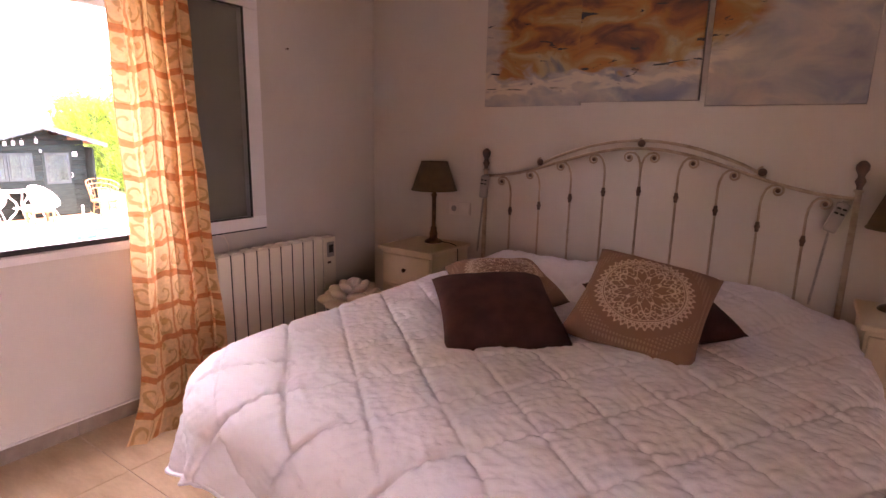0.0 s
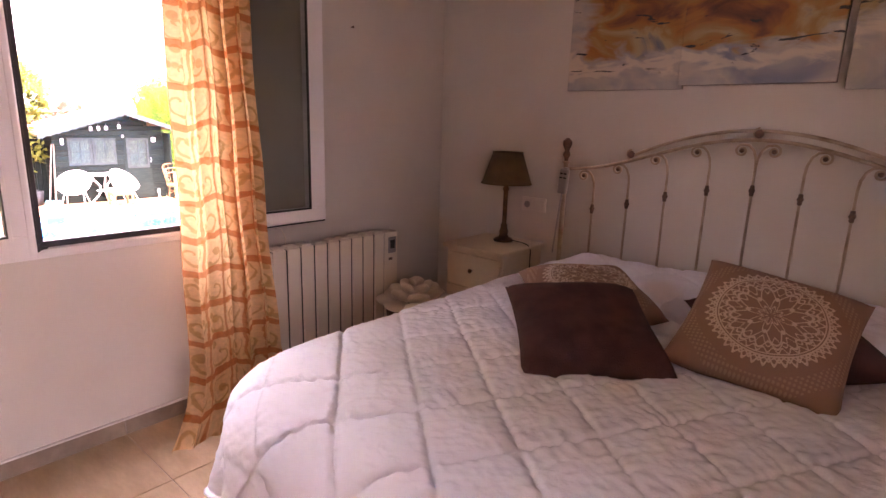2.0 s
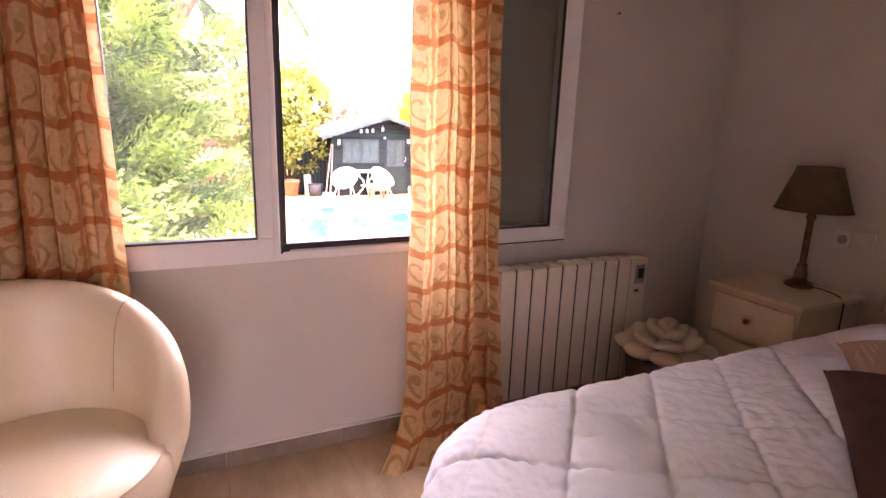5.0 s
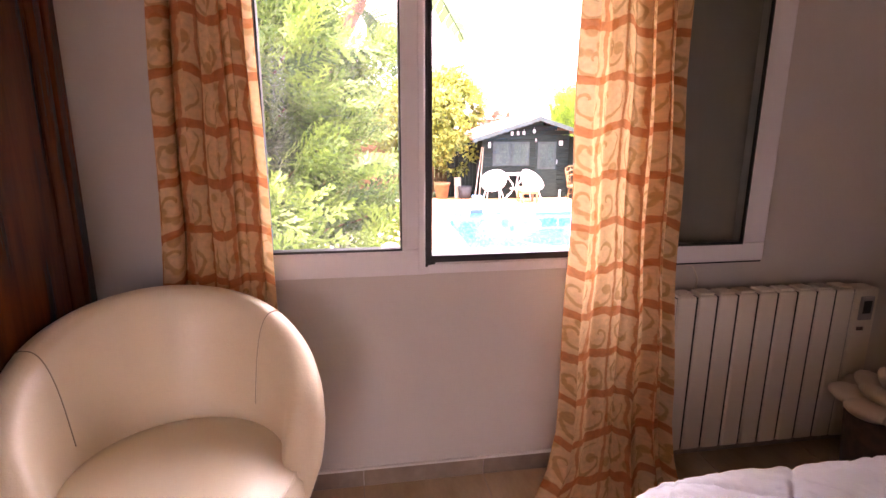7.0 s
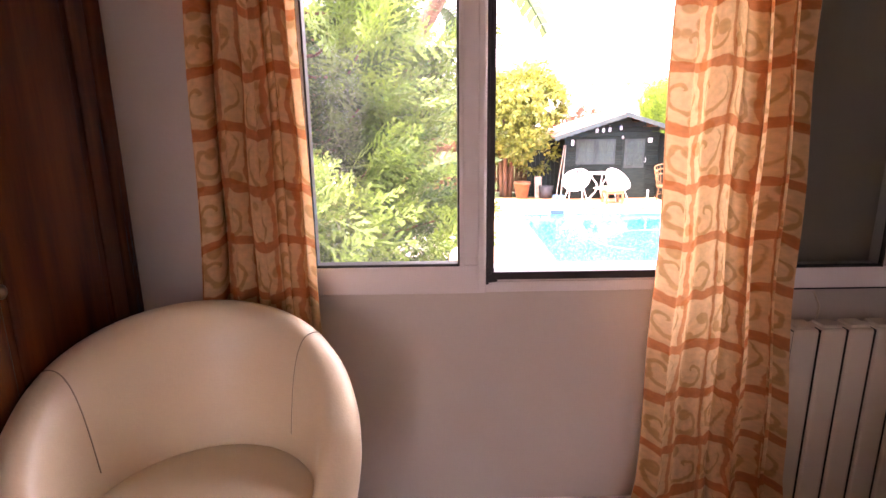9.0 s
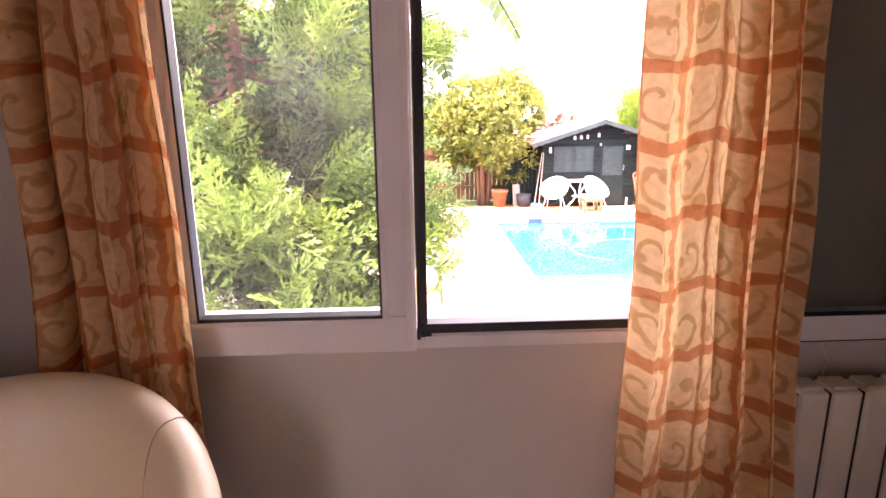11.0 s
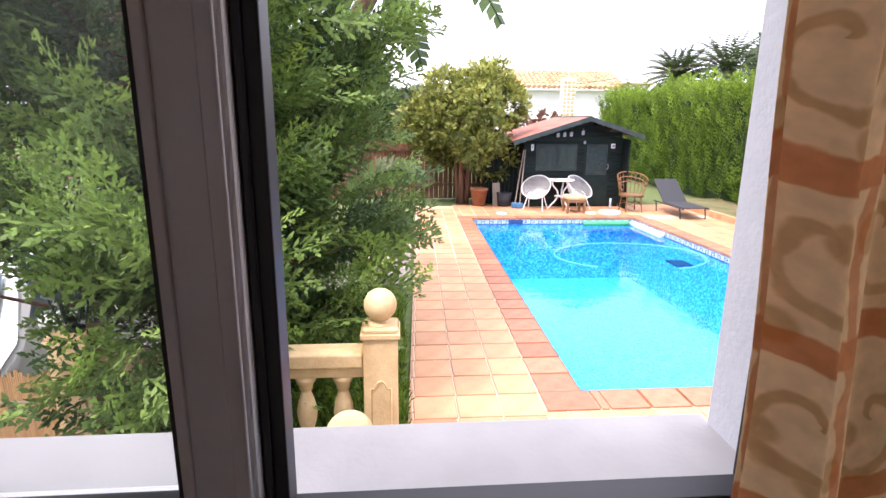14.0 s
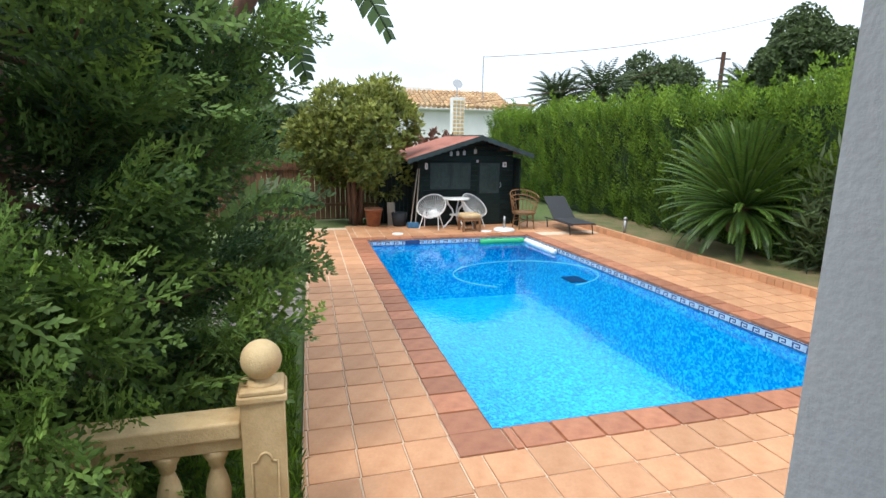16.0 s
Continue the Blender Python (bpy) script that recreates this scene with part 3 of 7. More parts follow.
def arc_z(x):
    q = (x - HM) / ((HX1 - HX0) / 2)
    return 1.175 + 0.185 * (0.5 + 0.5 * math.cos(math.pi * min(1, abs(q))))


head_b = part("headboard", tube([(HX0 + (HX1 - HX0) * i / 48, HY, arc_z(HX0 + (HX1 - HX0) * i / 48)) for i in range(49)], 0.0085, 8), M_IRON, bed, "cream iron headboard with scrolls", smooth=True)
part("crest_bar", tube([(HM - 0.56 + 1.12 * i / 36, HY, arc_z(HM - 0.56) + 0.014 + (1.398 - arc_z(HM - 0.56) - 0.014) * math.sin(math.pi * i / 36) ** 0.85) for i in range(37)], 0.008, 8), M_IRON, head_b, smooth=True)
part("low_rail", tube([(HX0, HY, 0.62), (HX1, HY, 0.62)], 0.010, 8), M_IRON, head_b, smooth=True)


def scroll(cx, cz, r, sgn, turns=1.6, start=90, rad=0.0065):
    pts = []
    for i in range(30):
        s = i / 29
        a = radians(start) + sgn * s * turns * 2 * math.pi
        rr = r * (1 - 0.78 * s)
        pts.append((cx + rr * math.cos(a), HY, cz + rr * math.sin(a)))
    return pts


for x, s in ((HX0, -1), (HX1, 1)):
    part("post", lathe([(0.013, F), (0.016, F + 0.02), (0.013, F + 0.04), (0.013, 1.20), (0.019, 1.205), (0.019, 1.213), (0.001, 1.2135)], (x, HY, 0), 18), M_IRON, bed, smooth=True)
    part("finial", lathe([(0.001, 1.2135), (0.012, 1.214), (0.011, 1.225), (0.021, 1.248), (0.012, 1.268), (0.014, 1.275), (0.025, 1.300), (0.024, 1.318), (0.010, 1.334), (0.001, 1.336)], (x, HY, 0), 18), M_KNOT, bed, "dark brown double-ball finial", smooth=True)
for k in range(9):
    x = -1.483 + 0.1826 * k
    zt = arc_z(x) - 0.012
    sides = (-1,) if k < 4 else ((1,) if k > 4 else (-1, 1))
    bm = bmesh.new()
    for s in sides:
        r = 0.026
        cx = x + s * 0.062
        pts = [(x, HY, 0.62), (x, HY, zt - 0.10), (x + s * 0.004, HY, zt - 0.065), (x + s * 0.016, HY, zt - 0.032), (x + s * 0.036, HY, zt - 0.012)]
        pts += scroll(cx, zt - 0.035, r, -s, 1.5, 90 + s * 10)
        tube(pts, [0.0062] * 5 + [0.0062 - 0.0015 * i / 29 for i in range(30)], 8, bm)
    up = part("upright", bm, M_IRON, head_b, smooth=True)
    zk = zt - 0.205
    part("knot", lathe([(0.007, zk - 0.024), (0.010, zk - 0.018), (0.0085, zk - 0.012), (0.014, zk), (0.0085, zk + 0.012), (0.010, zk + 0.018), (0.007, zk + 0.024)], (x, HY, 0), 12), M_KNOT, head_b, smooth=True)
    for s in sides:
        bm = bmesh.new()
        bmesh.ops.create_uvsphere(bm, u_segments=10, v_segments=8, radius=0.011, matrix=Matrix.Translation((x + s * 0.062, HY, zt - 0.035)))
        part("scroll_eye", bm, M_KNOT, head_b, smooth=True)
for x, z in ((HM - 0.545, arc_z(HM - 0.545) + 0.030), (HM + 0.545, arc_z(HM + 0.545) + 0.030), (HM, 1.385)):
    bm = bmesh.new()
    bmesh.ops.create_uvsphere(bm, u_segments=14, v_segments=10, radius=0.019, matrix=Matrix.Translation((x, HY - 0.004, z)) @ Matrix.Diagonal((1, 0.6, 1, 1)))
    part("rosette", bm, M_KNOT, head_b, smooth=True)
    part("rosette_ring", tube(scroll(x, z, 0.025, 1, 1.0), 0.005, 6), M_IRON, head_b, smooth=True)


def handset(x, z, tilt, label):
    h = thing("bed_remote", label, "remote control", "bed remotes")
    m = Matrix.Translation((x, HY - 0.035, z)) @ Matrix.Rotation(radians(tilt), 4, "Y")
    bm = cube(-0.026, 0.026, -0.013, 0.013, -0.075, 0.06, 0.010, 3)
    bmesh.ops.transform(bm, matrix=m, verts=bm.verts)
    body = part("body", bm, M_PLASTIC, h, smooth=False)
    for zz in (0.012, 0.034):
        for xx in (-0.011, 0.011):
            bm = cube(xx - 0.008, xx + 0.008, -0.0155, -0.012, zz - 0.004, zz + 0.004, 0.001, 1)
            bmesh.ops.transform(bm, matrix=m, verts=bm.verts)
            part("button", bm, M_DARKGAP, body)
    bm = cube(-0.012, 0.012, -0.002, 0.035, 0.05, 0.066, 0.003, 1)
    bmesh.ops.transform(bm, matrix=m, verts=bm.verts)
    part("hook", bm, M_PLASTIC, h)
    a = m @ Vector((0, 0, -0.075))
    n = 150
    pts = [(a.x - 0.03 * s + 0.006 * math.cos(2.6 * i), a.y + 0.006 * math.sin(2.6 * i), a.z - 0.33 * s) for i, s in ((i, i / n) for i in range(n + 1))]
    part("coiled_lead", tube(pts, 0.0024, 5), M_PLASTIC, h, smooth=True)


handset(HX0 + 0.012, 1.115, 4, "grey bed remote with coiled lead hung on the headboard")
handset(HX1 - 0.06, 1.10, 18, "grey bed remote with coiled lead hung askew on the headboard")

# quilt
def quilt():
    bm = bmesh.new()
    nu, nv = 400, 390
    drop = 0.40
    u0, u1, v0, v1 = BX0 - 0.12 - drop, BX1 + drop, BY0 - 0.24, 2.66
    cx0, cx1, cy0 = BX0 - 0.02, BX1 - 0.10, BY0 + 0.10
    RC = 0.26
    kx0, kx1, ky0 = cx0 + RC, cx1 - RC, cy0 + RC
    n1, n2 = Vector((0.655, 0.755)), Vector((0.86, -0.51))
    grid = []
    for j in range(nv + 1):
        row = []
        v = v0 + (v1 - v0) * j / nv
        for i in range(nu + 1):
            u = u0 + (u1 - u0) * i / nu
            ox = u - kx1 if u > kx1 else (u - kx0 if u < kx0 else 0.0)
            oy = v - ky0 if v < ky0 else 0.0
            h0 = math.hypot(ox, oy)
            d = max(0.0, h0 - RC)
            dx, dy = (ox / h0, oy / h0) if d > 1e-6 else (0, 0)
            px, py = u - dx * d, v - dy * d
            # the corners of the cloth are cut round, as a hanging quilt looks
            lim = drop + 0.06
            d = min(d, lim)
            r = 0.13
            ang = min(d / r, math.pi / 2)
            out = r * math.sin(ang)
            rest = max(0.0, d - r * math.pi / 2)
            fall = r * (1 - math.cos(ang)) + rest * 0.985
            run = px - py + 0.35 * math.atan2(dy, dx)
            ripple = rest * 0.13 * (math.sin(13.0 * run) + 0.6 * math.sin(29 * run + 1))
            flare = 0.10 * rest
            x = px + dx * (out + ripple + flare)
            y = py + dy * (out + ripple + flare)
            z = BT - fall
            # pillows below the quilt
            hump = 0.105 * (1 / (1 + math.exp(-(y - 2.30) / 0.055))) * (1 / (1 + math.exp((abs(x - HM + 0.03) - 0.77) / 0.045)))
            hump *= 0.92 + 0.08 * math.cos(7.2 * (x - HM))
            # stuffed checks between the seams
            a1 = (Vector((u, v)).dot(n1) / 0.215) % 1.0
            a2 = (Vector((u, v)).dot(n2) / 0.245) % 1.0
            e1, e2 = min(a1, 1 - a1) * 2, min(a2, 1 - a2) * 2
            puff = 0.013 * (1 - math.exp(-e1 / 0.05)) * (1 - math.exp(-e2 / 0.05)) + 0.006 * e1 * e2
            # creases that run out from the stitching, and a looser crumple between
            s1, t1 = u * n1.x + v * n1.y, v * n1.x - u * n1.y
            s2, t2 = u * n2.x + v * n2.y, v * n2.x - u * n2.y
            j1 = 2.2 * noise.noise((u * 6, v * 6, 4.4))
            c1 = noise.noise((t1 * 42 + j1, s1 * 7, 1.0)) * math.exp(-e1 / 0.45)
            c2 = noise.noise((t2 * 42 - j1, s2 * 7, 6.0)) * math.exp(-e2 / 0.45)
            w = 0.0085 * (c1 + c2) - 0.004 * abs(noise.noise((u * 17 + 8 * v, v * 11 - 9 * u, 9.2))) + 0.003 * noise.noise((u * 9, v * 9, 0.3)) + 0.0022 * noise.noise((u * 55, v * 48, 5.1)) + 0.006 * noise.noise((u * 3.1, v * 3.1, 7))
            nx, ny, nz = dx * math.sin(ang), dy * math.sin(ang), math.cos(ang)
            k = puff + w
            row.append(bm.verts.new((x + nx * k, y + ny * k, max(F + 0.05, z + hump + nz * k - 0.012))))
        grid.append(row)
    for j in range(nv):
        for i in range(nu):
            bm.faces.new((grid[j][i], grid[j][i + 1], grid[j + 1][i + 1], grid[j + 1][i]))
    q = thing("quilt", "white quilted bedspread spread over the bed, slightly rumpled", "bedspread")
    edge = [v.co.copy() for v in grid[0][::5]]
    sides = [[row[0].co.copy() for row in grid[::5]], [row[-1].co.copy() for row in grid[::5]]]
    part("cover", bm, M_DUVET, q, smooth=True)
    for line in [edge] + sides:
        part("hem", tube([tuple(p) for p in line], 0.006, 6), M_DUVET, q, smooth=True)


quilt()


# cushions
def mandala_mat():
    m = bpy.data.materials.new("taupe_cushion_with_cream_mandala")
    m.use_nodes = True
    n, l = m.node_tree.nodes, m.node_tree.links
    b = n["Principled BSDF"]
    b.inputs["Roughness"].default_value = 0.85

    def op(kind, a, c=None):
        q = n.new("ShaderNodeMath")
        q.operation = kind
        for k, v in enumerate((a, c)):
            if v is None:
                continue
            if isinstance(v, (int, float)):
                q.inputs[k].default_value = v
            else:
                l.new(v, q.inputs[k])
        return q.outputs[0]

    def band(v, c, w):
        return op("LESS_THAN", op("ABSOLUTE", op("SUBTRACT", v, c)), w)

    co = n.new("ShaderNodeTexCoord")
    sep = n.new("ShaderNodeSeparateXYZ")
    l.new(co.outputs["Object"], sep.inputs["Vector"])
    x, y = sep.outputs["X"], sep.outputs["Y"]
    r = op("SQRT", op("ADD", op("MULTIPLY", x, x), op("MULTIPLY", y, y)))
    th = op("ARCTAN2", y, x)
    ring1 = op("MAXIMUM", band(r, 0.150, 0.0028), band(r, 0.142, 0.0018))
    pet = lambda k, base, amp, w: band(r, op("ADD", base, op("MULTIPLY", op("COSINE", op("MULTIPLY", th, k)), amp)), w)
    inner = op("MAXIMUM", op("MAXIMUM", pet(8, 0.045, 0.022, 0.004), pet(8, 0.085, -0.026, 0.004)), op("MAXIMUM", pet(16, 0.112, 0.014, 0.004), pet(16, 0.100, -0.018, 0.003)))
    inner = op("MAXIMUM", inner, op("MAXIMUM", pet(8, 0.022, 0.012, 0.003), pet(32, 0.130, 0.008, 0.003)))
    outer = op("MAXIMUM", pet(40, 0.166, 0.010, 0.005), pet(40, 0.160, -0.006, 0.003))
    corner = op("MULTIPLY", op("GREATER_THAN", r, 0.205), op("GREATER_THAN", op("MULTIPLY", op("SINE", op("MULTIPLY", op("ADD", x, y), 260)), op("SINE", op("MULTIPLY", op("SUBTRACT", x, y), 260))), 0.25))
    corner = op("MULTIPLY", op("MULTIPLY", corner, op("LESS_THAN", r, 0.25)), 0.25)
    mask = op("MINIMUM", op("ADD", op("ADD", ring1, inner), op("ADD", outer, corner)), 1.0)
    mask = op("MULTIPLY", mask, op("GREATER_THAN", sep.outputs["Z"], 0.0))
    noi = n.new("ShaderNodeTexNoise")
    noi.inputs["Scale"].default_value = 60
    l.new(co.outputs["Object"], noi.inputs["Vector"])
    mx = n.new("ShaderNodeMix")
    mx.data_type = "RGBA"
    mx.inputs["A"].default_value, mx.inputs["B"].default_value = (0.26, 0.15, 0.105, 1), (0.66, 0.52, 0.41, 1)
    l.new(op("MULTIPLY", mask, op("ADD", 0.55, op("MULTIPLY", noi.outputs["Fac"], 0.6))), mx.inputs["Factor"])
    l.new(mx.outputs["Result"], b.inputs["Base Color"])
    bp = n.new("ShaderNodeBump")
    bp.inputs["Strength"].default_value, bp.inputs["Distance"].default_value = 0.3, 0.003
    l.new(mask, bp.inputs["Height"])
    l.new(bp.outputs["Normal"], b.inputs["Normal"])
    return m


M_MANDALA = mandala_mat()


def cushion(label, material, size, thick, centre, edge, alpha, seed, spin=0.0):
    rng = random.Random(seed)
    bm = bmesh.new()
    n = 36
    top, bot = [], []
    for sgn, store in ((1, top), (-1, bot)):
        for j in range(n + 1):
            row = []
            for i in range(n + 1):
                a, b2 = i / n * 2 - 1, j / n * 2 - 1
                # sides drawn in, corners pulled out
                px = a * (1 - 0.07 * (1 - b2 * b2) * abs(a) ** 2)
                py = b2 * (1 - 0.07 * (1 - a * a) * abs(b2) ** 2)
                h = thick * ((1 - a ** 4) * (1 - b2 ** 4)) ** 0.55 * (1 + 0.16 * noise.noise((a * 1.7 + seed, b2 * 1.7, seed)))
                h += 0.006 * noise.noise((a * 5, b2 * 5, seed + 3)) * (1 - a * a) * (1 - b2 * b2)
                row.append(bm.verts.new((px * size / 2, py * size / 2, sgn * h)))
            store.append(row)
        for j in range(n):
            for i in range(n):
                q = (store[j][i], store[j][i + 1], store[j + 1][i + 1], store[j + 1][i])
                bm.faces.new(q if sgn > 0 else q[::-1])
    bmesh.ops.remove_doubles(bm, verts=bm.verts[:], dist=0.0008)
    c = thing("cushion", label, "cushion", "cushions on the bed")
    e = Vector((edge[0], edge[1], 0)).normalized()
    back = Vector((-e.y, e.x, 0))
    up = back * math.cos(radians(alpha)) + Vector((0, 0, 1)) * math.sin(radians(alpha))
    nrm = e.cross(up)
    m = Matrix((e, up, nrm)).transposed().to_4x4()
    c.matrix_world = Matrix.Translation(centre) @ m @ Matrix.Rotation(radians(spin), 4, "Z")
    part("cover", bm, material, c, smooth=True)
    return c


cushion("plain dark brown velvet cushion lying against others", M_BROWN, 0.49, 0.085, (-1.00, 1.66, 0.715), (0.754, 0.657), 18, 1)
cushion("taupe cushion with cream mandala print, leaning on another", M_MANDALA, 0.485, 0.085, (-0.505, 1.905, 0.775), (0.966, 0.26), 33, 2, -15)
cushion("taupe cushion with cream mandala print, lying flat", M_MANDALA, 0.46, 0.080, (-1.135, 1.955, 0.745), (0.70, 0.71), 7, 3)
cushion("plain dark brown velvet cushion half hidden behind another", M_BROWN, 0.47, 0.065, (-0.470, 2.035, 0.738), (0.933, 0.358), 17, 4, 20)

# ---- bedside tables and lamps ----
def bedside(x0, x1):
    b = thing("bedside_table", "cream lacquered bedside table with two drawers", "bedside table", "bedside tables")
    y0, y1, zt = 2.305, 2.735, 0.735
    part("top", cube(x0, x1, y0, y1, zt - 0.024, zt, 0.007, 3), M_CREAM, b)
    part("body", cube(x0 + 0.018, x1 - 0.018, y0 + 0.03, y1 - 0.005, F + 0.05, zt - 0.024, 0.003), M_CREAM, b)
    part("plinth", cube(x0 + 0.01, x1 - 0.01, y0 + 0.02, y1 - 0.003, F, F + 0.06, 0.006), M_CREAM, b)
    for k in range(3):
        z0 = F + 0.075 + 0.19 * k
        d = part("drawer", cube(x0 + 0.03, x1 - 0.03, y0 + 0.014, y0 + 0.032, z0, z0 + 0.180, 0.006, 3), M_CREAM, b)
        part("knob", lathe([(0.005, 0), (0.005, 0.010), (0.012, 0.016), (0.013, 0.022), (0.004, 0.027)], ((x0 + x1) / 2, y0 + 0.014, z0 + 0.095), 14, None, Matrix.Rotation(radians(90), 3, "X")), M_BRASS, d, smooth=True)


def table_lamp(x, y, label):
    z = 0.735
    t = thing("table_lamp", label, "lamp", "bedside lamps")
    part("base", lathe([(0.001, z), (0.056, z), (0.058, z + 0.006), (0.050, z + 0.016), (0.030, z + 0.026), (0.024, z + 0.04), (0.027, z + 0.055), (0.018, z + 0.085), (0.021, z + 0.095), (0.013, z + 0.105), (0.013, z + 0.29), (0.017, z + 0.295), (0.020, z + 0.305), (0.012, z + 0.318), (0.008, z + 0.34), (0.001, z + 0.34)], (x, y, 0), 20), M_BRASS, t, smooth=True)
    bm = bmesh.new()
    lathe([(0.142, z + 0.335), (0.083, z + 0.51)], (x, y, 0), 40, bm)
    for f in [f for f in bm.faces if len(f.verts) > 4]:
        bm.faces.remove(f)
    sh = part("shade", bm, M_SHADE, t, "tapered olive-brown fabric shade", smooth=True)
    sh.modifiers.new("thickness", "SOLIDIFY").thickness = 0.003
    for r, zz in ((0.143, z + 0.335), (0.084, z + 0.51)):
        part("shade_rim", tube([(x + r * math.cos(i * math.pi / 20), y + r * math.sin(i * math.pi / 20), zz) for i in range(41)], 0.0025, 6), M_SHADE, sh, smooth=True)
    part("lead", tube([(x + 0.05, y, z + 0.012), (x + 0.12, y + 0.01, z + 0.008), (x + 0.18, y - 0.02, z + 0.006), (x + 0.205, y - 0.03, z - 0.02), (x + 0.206, y - 0.03, z - 0.3)], 0.003, 6), M_DARKGAP, t, smooth=True)


bedside(-2.19, -1.775)
bedside(0.20, 0.615)
table_lamp(-1.975, 2.60, "bronze table lamp with olive-brown fabric shade")
table_lamp(0.325, 2.60, "bronze table lamp with olive-brown fabric shade")

# white rose planter in the corner
M_PETAL = mat("ivory_ceramic", (0.68, 0.61, 0.50), 0.45, (0.60, 0.52, 0.41), 6, 5)
M_WICK = mat("dark_wicker", (0.10, 0.06, 0.035), 0.7, (0.05, 0.03, 0.02), 30)
rose = thing("flower_ornament", "ivory rose-shaped ornament on a dark wicker stool", "ornament")
RX, RYY, RZ = -2.215, 2.12, 0.46
part("stool", lathe([(0.001, F), (0.125, F), (0.14, F + 0.02), (0.150, 0.20), (0.165, 0.385), (0.16, 0.40), (0.001, 0.40)], (RX, RYY, 0), 28), M_WICK, rose, "dark woven stool", smooth=True)
for ringn, (cnt, rr, zz, sc, ti) in enumerate(((8, 0.145, 0.425, 0.075, 10), (6, 0.095, 0.465, 0.068, 28), (5, 0.050, 0.498, 0.055, 45), (3, 0.018, 0.520, 0.040, 70))):
    for k in range(cnt):
        a = 2 * math.pi * (k + 0.37 * ringn) / cnt
        bm = bmesh.new()
        bmesh.ops.create_uvsphere(bm, u_segments=14, v_segments=10, radius=1.0, matrix=Matrix.Translation((RX + rr * math.cos(a), RYY + rr * math.sin(a), zz)) @ Matrix.Rotation(a, 4, "Z") @ Matrix.Rotation(radians(-ti), 4, "Y") @ Matrix.Diagonal((sc, sc * 0.95, sc * 0.42, 1)))
        part("petal", bm, M_PETAL, rose, smooth=True)

# double wall socket
so = thing("wall_socket", "white double wall socket plate", "socket")
part("plate", cube(-1.952, -1.792, YN - 0.010, YN, 0.905, 0.988, 0.003), M_WHITEP, so)
for x in (-1.912, -1.832):
    ins = part("insert", cube(x - 0.032, x + 0.032, YN - 0.013, YN - 0.008, 0.914, 0.979, 0.003), M_WHITEP, so)
    if x < -1.9:
        part("plug_hole", lathe([(0.019, 0), (0.019, 0.004)], (x, YN - 0.012, 0.946), 20, None, Matrix.Rotation(radians(90), 3, "X")), M_PLASTIC, ins)

